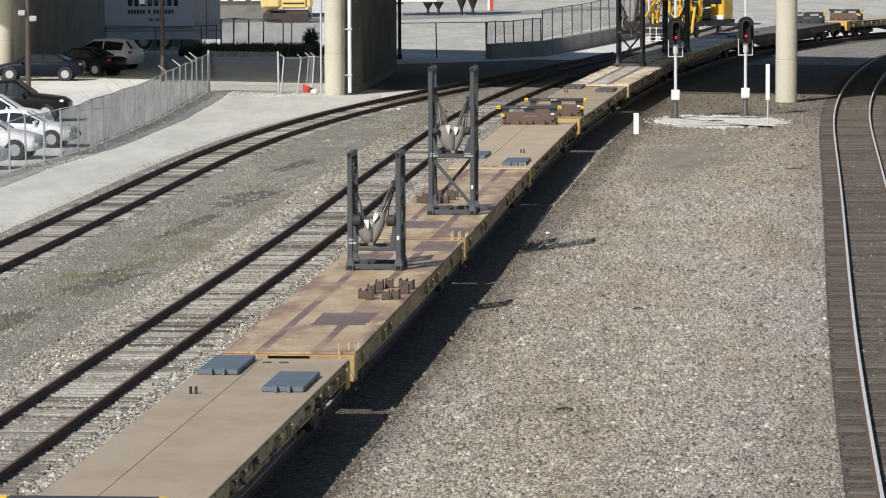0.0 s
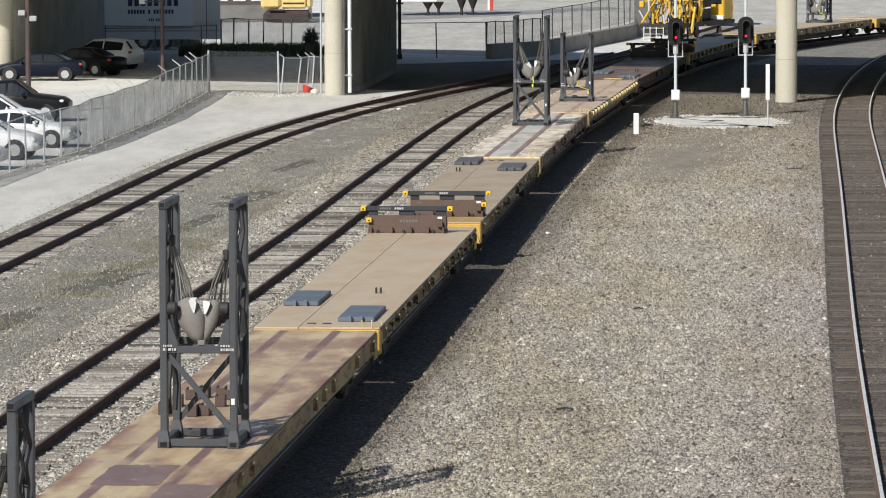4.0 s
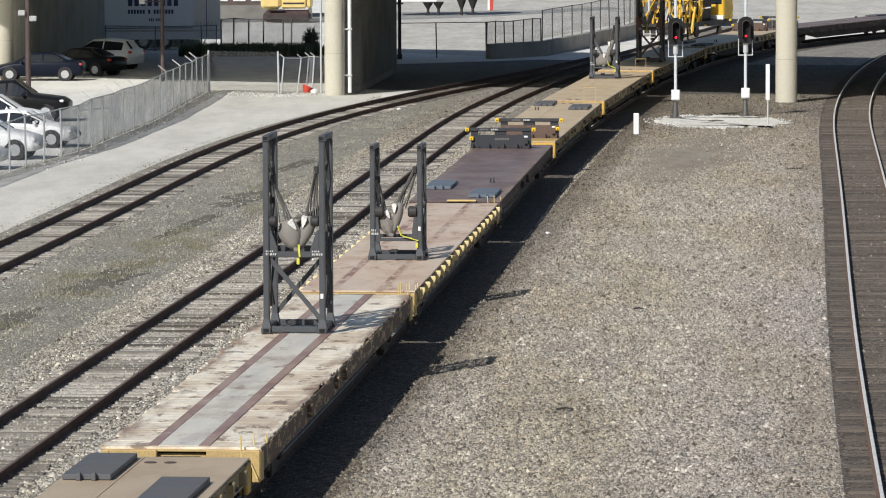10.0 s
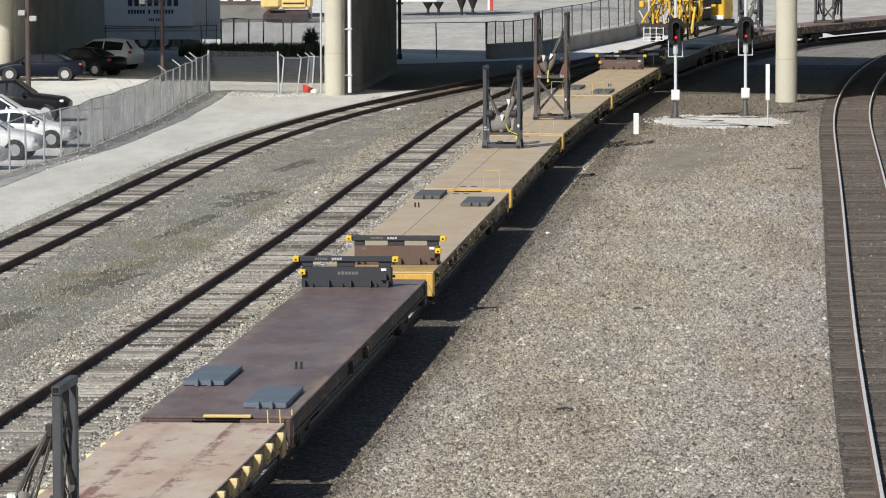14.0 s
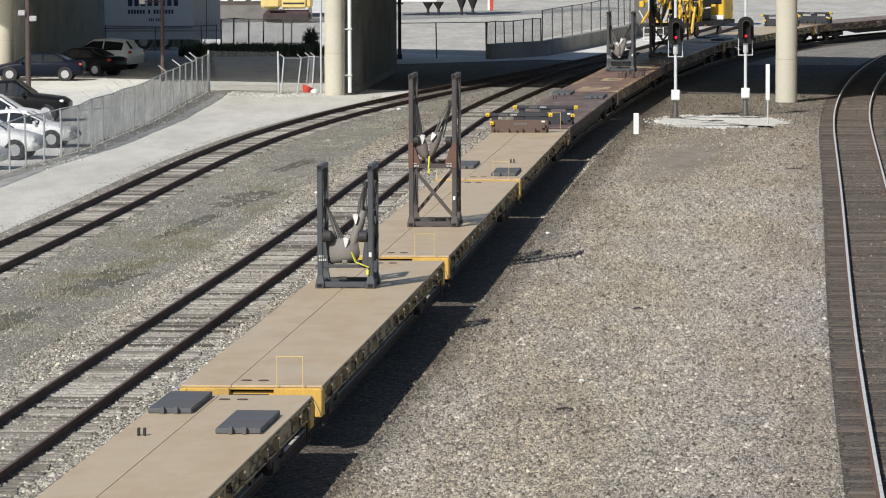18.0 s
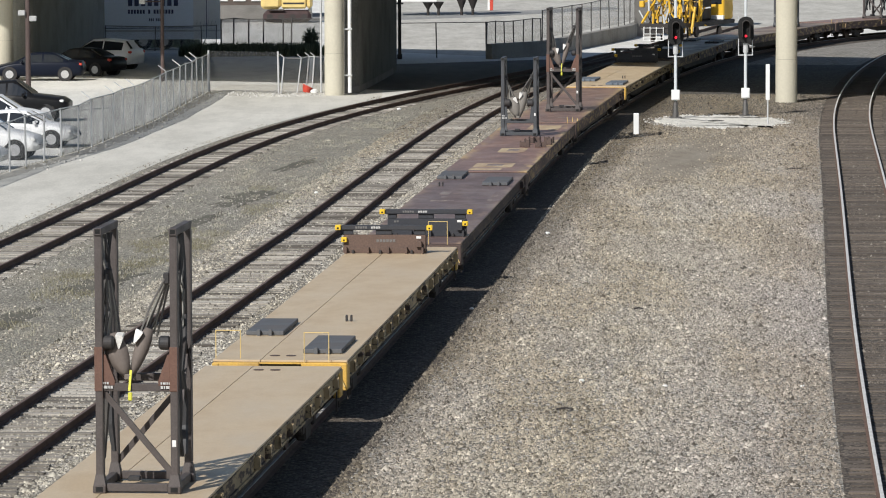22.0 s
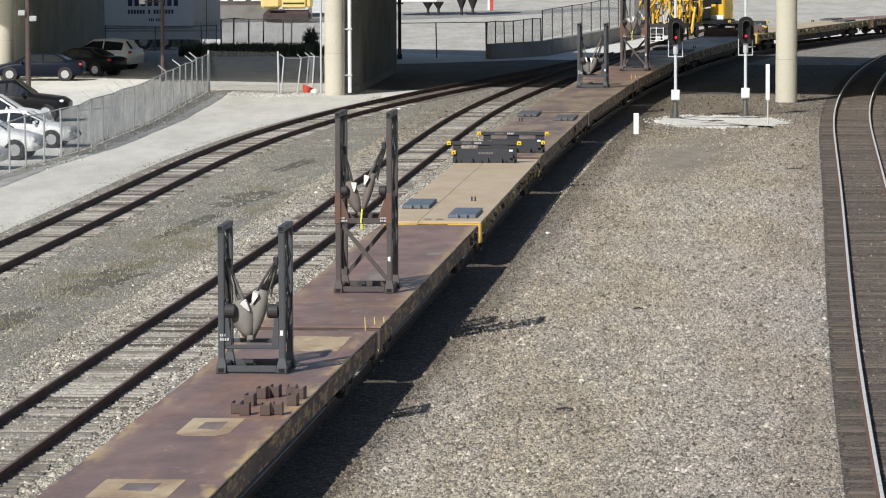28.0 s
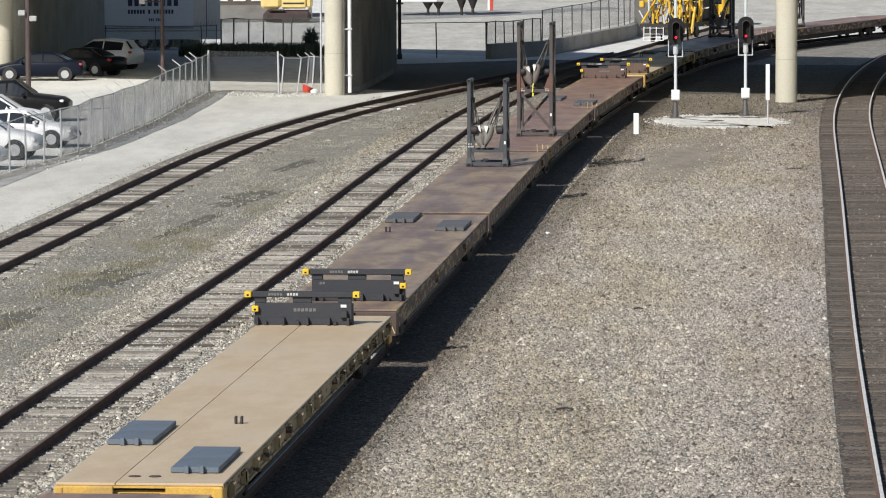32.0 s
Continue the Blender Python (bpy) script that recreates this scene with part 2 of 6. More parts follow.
def rail_mesh(line, o, s0, s1, z, step=1.7):
    bm = B()
    prev = None
    n = len(RAIL_SECTION)
    for s in np.arange(s0, s1, step):
        row = []
        for a, b in RAIL_SECTION:
            x, y, _ = line.at(s, o + a)
            row.append(bm.verts.new((x, y, z + b)))
        if prev:
            for i in range(n):
                j = (i + 1) % n
                f = bm.faces.new((prev[i], prev[j], row[j], row[i]))
                f.material_index = 1 if i in (5, 6, 7) else 0
        prev = row
    bmesh.ops.recalc_face_normals(bm, faces=bm.faces)
    return bm


def tie_mesh(name, mat, seed):
    rnd = random.Random(seed)
    bm = B()
    box(bm, -1.28, 1.28, -0.11, 0.11, -0.12, 0.0, None, 0.012)
    for v in bm.verts:
        v.co.x += rnd.uniform(-0.02, 0.02)
        v.co.z += rnd.uniform(-0.012, 0.006)
        v.co.y += rnd.uniform(-0.012, 0.012)
    me = bpy.data.meshes.new(name)
    bm.to_mesh(me)
    bm.free()
    me.materials.append(mat)
    return me


def track(name, line, s0, s1, pitch, z, tie_mat, head, label, near, sunk=0.0):
    """Two rails and the ties; ties of the near stretch are single pieces, the rest one joined mesh."""
    t = thing(name, label, "railway track", "tracks", "structure")
    for o in (-0.7525, 0.7525):
        part("rail", rail_mesh(line, o, s0, s1, z), [M["rail_rust"], head], t)
    rnd = random.Random(name)
    kinds = [tie_mesh("tie", tie_mat, i) for i in range(5)]
    far = B()
    s = s0
    while s < s1:
        x, y, h = line.at(s, rnd.uniform(-0.06, 0.06))
        m = pose(x, y, z - sunk + rnd.uniform(-0.015, 0.012), 0, 0, -math.degrees(h) + rnd.uniform(-1.2, 1.2))
        if near[0] <= s < near[1]:
            part("tie", kinds[rnd.randrange(5)], None, t, "", m)
        elif s > near[1] or s > -20:
            i = len(far.verts)
            far.from_mesh(kinds[rnd.randrange(5)])
            far.verts.ensure_lookup_table()
            bmesh.ops.transform(far, matrix=m, verts=far.verts[i:])
        s += pitch + rnd.uniform(-0.03, 0.03)
    ob = part("far_ties", far, tie_mat, t)
    ob["kind"] = "stuff"
    return t


track("track_main", LINE_RIGHT, -70, 300, 0.52, 0.028, M["tie_dark"], M["rail_head"], "main track with bright rails on dark ties", (-4, 130))
track("track_siding_mid", LINE_MID, -60, 222, 0.53, 0.034, M["tie_grey"], M["rail_head_dull"], "rusty siding track on weathered grey ties", (-10, 120))
track("track_siding_left", LINE_LEFT, -60, 146, 0.53, 0.024, M["tie_grey"], M["rail_head_dull"], "rusty curved siding track on weathered ties", (-6, 90))
track("track_train", LINE_TRAIN, -540, 300, 0.53, 0.024, M["tie_dark"], M["rail_head"], "track under the passing train", (0, 60), 0.05)


# ---- the train ----
# where the couplings are along the track at the start, from the one before the first car; cars run 28.5 m apart
COUPLINGS = [-38.1, -9.7, 18.9, 47.6, 75.5, 103.8, 132.6, 161.3, 189.4, 218.0, 247.0, 275.8, 304.6, 332.6, 360.9, 389.1, 417.7, 446.4]
COUPLINGS = {k - 2: COUPLINGS[k] if k < len(COUPLINGS) else COUPLINGS[-1] + (k - len(COUPLINGS) + 1) * 28.5 for k in range(30)}
SPEEDS = [13.03, 12.85, 12.80, 12.83, 12.89, 12.97, 13.15, 13.30, 13.08, 13.38, 13.21, 12.99, 12.93, 13.0, 13.15, 13.39, 13.62]     # metres a second, every two seconds


def travelled(t):
    tt = np.linspace(0, 32, 321)
    v = np.interp(tt, np.arange(0, 33, 2), SPEEDS)
    return float(np.interp(t, tt, np.concatenate([[0], np.cumsum((v[1:] + v[:-1]) / 2) * 0.1])))


DECK = 1.24
HALF = 1.31
TRUCKS = 10.05

M["frame"] = plain("fixture_grey_paint", (0.064, 0.069, 0.077), 0.55, 0.1, 0.15, 4, False, (0.045, 0.04, 0.038), 0.6)
M["frame_brown"] = plain("weathered_brown_grey_paint", (0.078, 0.066, 0.063), 0.6, 0.1, 0.2, 4, False, (0.05, 0.036, 0.03), 0.6)
M["machine_black"] = plain("black_hollow", (0.012, 0.012, 0.012), 0.9, 0, 0.1, 4)
M["sling_pale"] = plain("pale_webbing", (0.27, 0.26, 0.235), 0.85, 0, 0.2, 20)
M["sling_dark"] = plain("dark_grimy_webbing", (0.12, 0.115, 0.11), 0.85, 0, 0.3, 16, False, (0.22, 0.21, 0.19), 0.6)
M["sling_grimy"] = plain("black_grimy_webbing", (0.05, 0.047, 0.045), 0.85, 0, 0.4, 12, False, (0.12, 0.11, 0.10), 0.7)
M["ochre_trim"] = plain("weathered_ochre_paint", (0.40, 0.28, 0.12), 0.7, 0, 0.25, 3, False, (0.16, 0.09, 0.06), 0.7)
M["wood_trim"] = plain("faded_yellow_trim", (0.48, 0.34, 0.14), 0.7, 0, 0.2, 3, False, (0.28, 0.19, 0.11), 0.6)
M["frame_rust"] = plain("fixture_rust_primer", (0.14, 0.075, 0.055), 0.7, 0.1, 0.2, 4)
M["plate_blue"] = plain("worn_blue_grey_plate", (0.115, 0.142, 0.178), 0.65, 0.0, 0.12, 3, False, (0.10, 0.11, 0.125), 0.6)
M["plate_grey"] = plain("worn_dark_plate", (0.095, 0.098, 0.105), 0.7, 0.0, 0.12, 3, False, (0.12, 0.10, 0.085), 0.6)
M["black_steel"] = plain("black_steel", (0.035, 0.035, 0.037), 0.65, 0.2, 0.3, 5, False, (0.07, 0.05, 0.04), 0.5)
M["brown_steel"] = plain("brown_steel", (0.092, 0.062, 0.052), 0.7, 0.1, 0.25, 4, False, (0.06, 0.045, 0.042), 0.8)
M["rack_brown"] = plain("warm_brown_rack_paint", (0.115, 0.073, 0.056), 0.7, 0.05, 0.2, 2.5, False, (0.055, 0.042, 0.038), 0.7)
M["rack_black"] = plain("blue_black_rack_paint", (0.030, 0.033, 0.041), 0.65, 0.1, 0.25, 4, False, (0.06, 0.052, 0.05), 0.6)
M["smudged_white"] = plain("smudged_white_lettering", (0.46, 0.46, 0.45), 0.7, 0, 0.4, 14, False, (0.13, 0.125, 0.12), 0.9)
M["yellow"] = plain("yellow_paint", (0.62, 0.375, 0.075), 0.6, 0.0, 0.2, 4, False, (0.30, 0.20, 0.09), 0.85)
M["pale_yellow"] = plain("pale_yellow_paint", (0.68, 0.50, 0.20), 0.6, 0, 0.08, 6)
M["bright_yellow"] = plain("bright_yellow_cap", (0.85, 0.55, 0.03), 0.5, 0, 0.05, 4)
M["wedge_yellow"] = plain("pale_yellow_wedge", (0.80, 0.65, 0.33), 0.65, 0, 0.15, 5, False, (0.48, 0.33, 0.13), 0.5)
M["strap_yellow"] = plain("yellow_strap", (0.62, 0.60, 0.08), 0.8, 0, 0.08, 10)
M["white_mark"] = plain("white_paint_mark", (0.78, 0.78, 0.76), 0.7, 0, 0.05, 6)
M["stencil_white"] = plain("worn_white_stencil", (0.62, 0.62, 0.60), 0.7, 0, 0.2, 20, False, (0.25, 0.25, 0.25), 0.7)
M["faint_mark"] = plain("faint_grey_marking", (0.15, 0.145, 0.14), 0.7, 0, 0.5, 12, False, (0.06, 0.055, 0.055), 0.95)
M["cradle"] = plain("grey_rubber_saddle", (0.195, 0.18, 0.162), 0.75, 0, 0.07, 2.5, False, (0.10, 0.095, 0.085), 0.6, 0.1)
M["cradle_brown"] = plain("brown_rubber_saddle", (0.15, 0.125, 0.11), 0.8, 0, 0.08, 2.5, False, (0.07, 0.055, 0.05), 0.6, 0.1)
M["cradle_white"] = plain("pale_saddle_pad", (0.70, 0.69, 0.66), 0.8, 0, 0.2, 6, False, (0.25, 0.23, 0.20), 0.6)
M["chain"] = plain("dull_chain_steel", (0.16, 0.155, 0.15), 0.5, 0.7, 0.3, 20)
M["dirt_steel"] = plain("dirty_running_gear", (0.06, 0.048, 0.04), 0.85, 0.1, 0.3, 5)
M["wheel_steel"] = plain("worn_wheel_steel", (0.16, 0.12, 0.10), 0.55, 0.7, 0.2, 6)


def deck_paint(name, base, worn, dark, amount, along=True, stripes=None, scuff=None, shift=True, broken=False, edge=None, bite=0.60):
    """Steel deck paint: worn in streaks along the car, stained at two scales."""
    m, nt, b = material(name, 0.62)
    own = nt.nodes.new("ShaderNodeObjectInfo").outputs["Random"]

    def place(scale):
        """Object coordinates, shifted for every piece."""
        add = nt.nodes.new("ShaderNodeVectorMath")
        add.operation = "MULTIPLY_ADD"
        add.inputs[1].default_value = (1, 1, 1)
        mul = nt.nodes.new("ShaderNodeVectorMath")
        mul.operation = "SCALE"
        mul.inputs[0].default_value = (37, 61, 13) if shift else (0, 0, 0)
        nt.links.new(own, mul.inputs["Scale"])
        nt.links.new(coords(nt, False, scale), add.inputs[0])
        nt.links.new(mul.outputs[0], add.inputs[2])
        return add.outputs[0]

    streak = noise_tex(nt, place((1.0, 0.16, 1.0) if along else (1.0, 0.6, 1)), 1.6, 6, 0.62)
    big = noise_tex(nt, place((1.0, 0.45, 1.0)), 0.8, 6, 0.62)
    fine = noise_tex(nt, coords(nt, False), 26, 3, 0.7)
    c = mix(nt, ramp(nt, streak, [(0.5 - amount * 0.12, 0.0), (0.56, amount)]), base, worn)
    c = mix(nt, ramp(nt, big, [(0.47, 0.0), (0.6, 0.75 * min(1, amount + 0.15))]), c, dark)
    if not along:
        c = mix(nt, 1.0, c, ramp(nt, own, [(0.0, 0.95), (1.0, 1.04)]), "MULTIPLY")
    if stripes:
        sep = nt.nodes.new("ShaderNodeSeparateXYZ")
        nt.links.new(nt.nodes.new("ShaderNodeTexCoord").outputs["Object"], sep.inputs[0])
        off = nt.nodes.new("ShaderNodeMath")
        off.operation = "ADD"
        off.inputs[1].default_value = 0.04
        nt.links.new(sep.outputs[0], off.inputs[0])
        ab = nt.nodes.new("ShaderNodeMath")
        ab.operation = "ABSOLUTE"
        nt.links.new(off.outputs[0], ab.inputs[0])
        f = ramp(nt, ab.outputs[0], [(0.43, 0.0), (0.47, 1.0), (0.62, 1.0), (0.67, 0.0)])
        k = nt.nodes.new("ShaderNodeMath")
        k.operation = "MULTIPLY"
        nt.links.new(f, k.inputs[0])
        nt.links.new(ramp(nt, streak, [(0.45, 0.95), (0.58, 0.20)]), k.inputs[1])
        f = k.outputs[0]
        if broken:
            k = nt.nodes.new("ShaderNodeMath")
            k.operation = "MULTIPLY"
            nt.links.new(f, k.inputs[0])
            nt.links.new(ramp(nt, noise_tex(nt, place((1.6, 0.45, 1.0)), 3.4, 7, 0.72), [(0.44, 0.05), (0.52, 1.0)]), k.inputs[1])
            f = k.outputs[0]
        c = mix(nt, f, c, stripes)
    if edge:
        sep = nt.nodes.new("ShaderNodeSeparateXYZ")
        nt.links.new(nt.nodes.new("ShaderNodeTexCoord").outputs["Object"], sep.inputs[0])
        ab = nt.nodes.new("ShaderNodeMath")
        ab.operation = "ABSOLUTE"
        nt.links.new(sep.outputs[0], ab.inputs[0])
        k = nt.nodes.new("ShaderNodeMath")
        k.operation = "MULTIPLY"
        near = nt.nodes.new("ShaderNodeMapRange")
        near.inputs["From Min"].default_value, near.inputs["From Max"].default_value = 0.95, 1.26
        nt.links.new(ab.outputs[0], near.inputs["Value"])
        nt.links.new(near.outputs[0], k.inputs[0])
        nt.links.new(ramp(nt, noise_tex(nt, place((1.2, 0.22, 1.0)), 2.2, 6, 0.66), [(0.46, 0.0), (0.58, 0.95)]), k.inputs[1])
        c = mix(nt, k.outputs[0], c, edge)
    if scuff:
        across = noise_tex(nt, place((0.9, 0.5, 1.0)), 2.6, 7, 0.7)
        c = mix(nt, ramp(nt, across, [(bite, 0.0), (bite + 0.06, 0.8)]), c, scuff)
    c = mix(nt, 1.0, c, ramp(nt, fine, [(0.3, 0.86), (0.7, 1.06)]), "MULTIPLY")
    nt.links.new(c, b.inputs["Base Color"])
    nt.links.new(ramp(nt, big, [(0.3, 0.34), (0.7, 0.62)]), b.inputs["Roughness"])
    bump(nt, b, fine, 0.35, 0.004)
    return m


TAN = (0.555, 0.437, 0.291)
DECKS = {
    "tan": deck_paint("tan_deck_paint", TAN, (0.50, 0.385, 0.253), (0.42, 0.31, 0.195), 0.35),
    "tan_grey": deck_paint("greyish_tan_deck", (0.46, 0.357, 0.243), (0.41, 0.31, 0.205), (0.30, 0.23, 0.165), 0.35),
    "ochre": deck_paint("ochre_rust_deck", (0.60, 0.465, 0.27), (0.46, 0.315, 0.19), (0.25, 0.15, 0.12), 0.8, stripes=(0.19, 0.105, 0.095), scuff=(0.27, 0.135, 0.095), edge=(0.27, 0.135, 0.09)),
    "wood": deck_paint("bleached_wood_deck", (0.86, 0.79, 0.655), (0.74, 0.64, 0.49), (0.45, 0.34, 0.235), 0.7, False, None, (0.17, 0.105, 0.07), False, edge=(0.26, 0.17, 0.115), bite=0.545),
    "pink": deck_paint("faded_pink_deck", (0.62, 0.495, 0.38), (0.55, 0.42, 0.31), (0.43, 0.285, 0.205), 0.5, stripes=(0.26, 0.13, 0.095), scuff=(0.28, 0.145, 0.105), broken=True, bite=0.57),
    "purple": deck_paint("purple_brown_deck", (0.145, 0.102, 0.095), (0.20, 0.14, 0.12), (0.115, 0.08, 0.075), 0.7, scuff=(0.27, 0.19, 0.145), edge=(0.27, 0.19, 0.14)),
    "rust": deck_paint("red_rust_deck", (0.27, 0.155, 0.115), (0.215, 0.135, 0.115), (0.155, 0.11, 0.105), 0.9, scuff=(0.40, 0.27, 0.17), edge=(0.50, 0.36, 0.18)),
    "brown": deck_paint("brown_rust_deck", (0.215, 0.135, 0.112), (0.275, 0.165, 0.12), (0.16, 0.11, 0.10), 0.9, scuff=(0.36, 0.26, 0.185), edge=(0.40, 0.28, 0.15)),
    "patchy": deck_paint("patchy_brown_deck", (0.19, 0.13, 0.108), (0.34, 0.25, 0.155), (0.135, 0.10, 0.092), 0.8, scuff=(0.36, 0.27, 0.18), edge=(0.36, 0.26, 0.16)),
}
M["apron"] = deck_paint("worn_yellow_apron", (0.56, 0.37, 0.11), (0.46, 0.31, 0.12), (0.32, 0.23, 0.12), 0.5)
M["runner"] = deck_paint("purple_runner_steel", (0.27, 0.17, 0.145), (0.36, 0.25, 0.20), (0.20, 0.12, 0.10), 0.8, scuff=(0.48, 0.40, 0.33))
M["grey_sheet"] = deck_paint("faded_grey_boards", (0.555, 0.53, 0.475), (0.68, 0.635, 0.535), (0.40, 0.345, 0.295), 0.8, scuff=(0.27, 0.19, 0.15), bite=0.56)


def peeling(name, paint, under, share):
    """Paint that has come off a side sill in ragged, long patches."""
    m, nt, b = material(name, 0.8)
    v = coords(nt, False, (1.0, 0.45, 1.6))
    add = nt.nodes.new("ShaderNodeVectorMath")
    mul = nt.nodes.new("ShaderNodeVectorMath")
    mul.operation = "SCALE"
    mul.inputs[0].default_value = (11, 83, 5)
    nt.links.new(nt.nodes.new("ShaderNodeObjectInfo").outputs["Random"], mul.inputs["Scale"])
    nt.links.new(v, add.inputs[0])
    nt.links.new(mul.outputs[0], add.inputs[1])
    f = noise_tex(nt, add.outputs[0], 3.2, 7, 0.68)
    big = noise_tex(nt, add.outputs[0], 0.7, 3, 0.6)
    c = ramp(nt, big, [(0.35, tuple(q * 0.62 for q in paint)), (0.65, paint)])
    c = mix(nt, ramp(nt, f, [(share, 1.0), (share + 0.05, 0.0)]), c, under)
    nt.links.new(c, b.inputs["Base Color"])
    bump(nt, b, f, 0.5, 0.006)
    return m


M["sill_tan"] = peeling("peeling_tan_sill", (0.50, 0.385, 0.225), (0.07, 0.05, 0.04), 0.43)
M["sill_wood"] = peeling("peeling_pale_yellow_sill", (0.50, 0.385, 0.21), (0.125, 0.078, 0.058), 0.53)
M["sill_purple"] = peeling("grimy_purple_sill", (0.075, 0.05, 0.044), (0.17, 0.115, 0.075), 0.40)
M["sill_ochre"] = peeling("worn_ochre_sill", (0.46, 0.33, 0.165), (0.20, 0.125, 0.09), 0.42)
M["sill_brown"] = peeling("peeling_rust_sill", (0.16, 0.105, 0.09), (0.40, 0.28, 0.14), 0.44)
MESHES = {}
WHEELS = {-0.89: [], 0.89: []}


def shared(key, mat, make):
    """One mesh for all alike pieces of one material."""
    k = (key, mat.name if hasattr(mat, "name") else tuple(q.name for q in mat))
    if k not in MESHES:
        bm = B()
        make(bm)
        me = bpy.data.meshes.new(key)
        bm.to_mesh(me)
        bm.free()
        for q in (mat if isinstance(mat, (list, tuple)) else [mat]):
            me.materials.append(q)
        MESHES[k] = me
    return MESHES[k]


def truck(car, y):
    """A two-axle truck: bolster, side frames, wheelsets."""
    t = part("truck", shared("truck", M["dirt_steel"], lambda bm: box(bm, -1.0, 1.0, -0.22, 0.22, 0.42, 0.78, None, 0.03)), None, car, "", pose(0, y, 0))

    def side(bm):
        box(bm, -0.09, 0.09, -1.15, 1.15, 0.52, 0.66, None, 0.03)
        box(bm, -0.09, 0.09, -0.42, 0.42, 0.30, 0.56, None, 0.03)
        for q in (-0.89, 0.89):
            box(bm, -0.11, 0.11, q - 0.16, q + 0.16, 0.46, 0.74, None, 0.03)
        for q in (-0.18, 0.0, 0.18):
            cyl(bm, (0, q, 0.36), (0, q, 0.6), 0.06, 8)

    for o in (-1.0, 1.0):
        part("side_frame", shared("side_frame", M["dirt_steel"], side), None, t, "", pose(o, 0, 0))

    def wheels(bm):
        cyl(bm, (-0.85, 0, 0), (0.85, 0, 0), 0.085, 10)
        for o in (-0.73, 0.73):
            g = 1 if o > 0 else -1
            cyl(bm, (o - 0.065, 0, 0), (o + 0.065, 0, 0), 0.42, 20)
            box(bm, o - 0.075, o + 0.075, -0.3, 0.3, -0.03, 0.03)
            cyl(bm, (o - g * 0.065, 0, 0), (o - g * 0.09, 0, 0), 0.455, 20)

    for q in (-0.89, 0.89):
        WHEELS[q].append(part("wheelset", shared("wheelset", M["wheel_steel"], wheels), None, t, "", pose(0, q, 0.615)))


def flatcar(look_of, trim, pockets, near_kit, far_kit, label, plates="plate_blue", rack="brown_steel", hoops=False, wedge=False):
    """A long flatcar; near end at -y, far end at +y. A kit is '', 'plates' or 'rack'."""
    deck, tr = DECKS[look_of], M[trim]
    sl = M["sill_tan"] if trim == "yellow" else M["sill_wood"] if look_of == "wood" else M["sill_ochre"] if look_of == "ochre" else M["sill_purple"] if look_of == "purple" else M["sill_brown"]
    pk = M[pockets] if wedge else sl
    # from the middle to the near end and to the far end: ends with a folded rack are set back
    old = look_of not in ("tan", "tan_grey", "purple")
    E0, E1 = (13.74 if old else 13.40 if kit == "rack" else 13.65 for kit in (near_kit, far_kit))
    half_tag = "_%d_%d" % (E0 * 100, E1 * 100)
    car = thing("flatcar", label, "flatcar", "flatcars of the train")
    if look_of == "wood":
        rnd = random.Random(5)
        for i in range(106):
            y, z = -E0 + 0.13 + i * 0.259, DECK - 0.006 + rnd.uniform(-0.003, 0.002)
            a = HALF + 0.16 * noise.noise(Vector((i * 0.31, 1, 0))) + rnd.uniform(-0.04, 0.04)
            b = HALF + 0.06 * noise.noise(Vector((i * 0.27, 9, 0))) + rnd.uniform(-0.04, 0.01)
            part("plank", box(B(), -a, b, y - 0.1285, y + 0.1285, z - 0.07, z, None, 0.003), deck, car)
        for o in (-0.50, 0.36):
            part("runner_strip", shared("runner_strip", M["runner"], lambda bm: box(bm, -0.09, 0.09, -E0 + 0.1, E1 - 0.1, -0.003, 0.008, None, 0.003)), None, car, "purple-brown steel runner strip", pose(o, 0, DECK))
        part("centre_sheet", shared("centre_sheet", M["grey_sheet"], lambda bm: box(bm, -0.335, 0.335, -E0 + 0.1, E1 - 0.1, -0.003, 0.004)), None, car, "faded grey centre boards", pose(-0.07, 0, DECK))
        part("subfloor", shared("subfloor" + half_tag, M["dirt_steel"], lambda bm: box(bm, -1.22, 1.22, -E0 + 0.05, E1 - 0.05, DECK - 0.16, DECK - 0.075)), None, car)
    else:
        for g, a, b in (((0, -HALF, -0.386), (1, -0.374, HALF)) if look_of in ("tan", "tan_grey") else ((2, -HALF, HALF),)):
            part("deck_plate", shared("deck_plate%d" % g + half_tag, deck, lambda bm: box(bm, a, b, -E0, E1, DECK - 0.04, DECK, None, 0.004)), None, car)
        part("subfloor", shared("subfloor" + half_tag, M["dirt_steel"], lambda bm: box(bm, -1.22, 1.22, -E0 + 0.05, E1 - 0.05, DECK - 0.16, DECK - 0.045)), None, car)

    def sill(bm, a, b):
        if old:
            box(bm, -0.03, 0.055, -a, b, DECK - 0.44, DECK - 0.045, None, 0.01)
            box(bm, -0.06, 0.075, -a, b, DECK - 0.085, DECK - 0.045)
            return
        box(bm, -0.03, 0.03, -a, b, DECK - 0.36, DECK - 0.045, None, 0.01)
        box(bm, -0.06, 0.07, -a, b, DECK - 0.085, DECK - 0.045)
        box(bm, -0.06, 0.06, -a, b, DECK - 0.385, DECK - 0.34)

    def belly(bm):
        out = [(-9.0, 0.86), (9.0, 0.86), (9.0, 0.78), (6.5, 0.50), (-6.5, 0.50), (-9.0, 0.78)]
        lo = [bm.verts.new((-0.02, y, z)) for y, z in out]
        hi = [bm.verts.new((0.02, y, z)) for y, z in out]
        bm.faces.new(hi), bm.faces.new(lo[::-1])
        for i in range(len(out)):
            q = (i + 1) % len(out)
            bm.faces.new((lo[i], lo[q], hi[q], hi[i]))
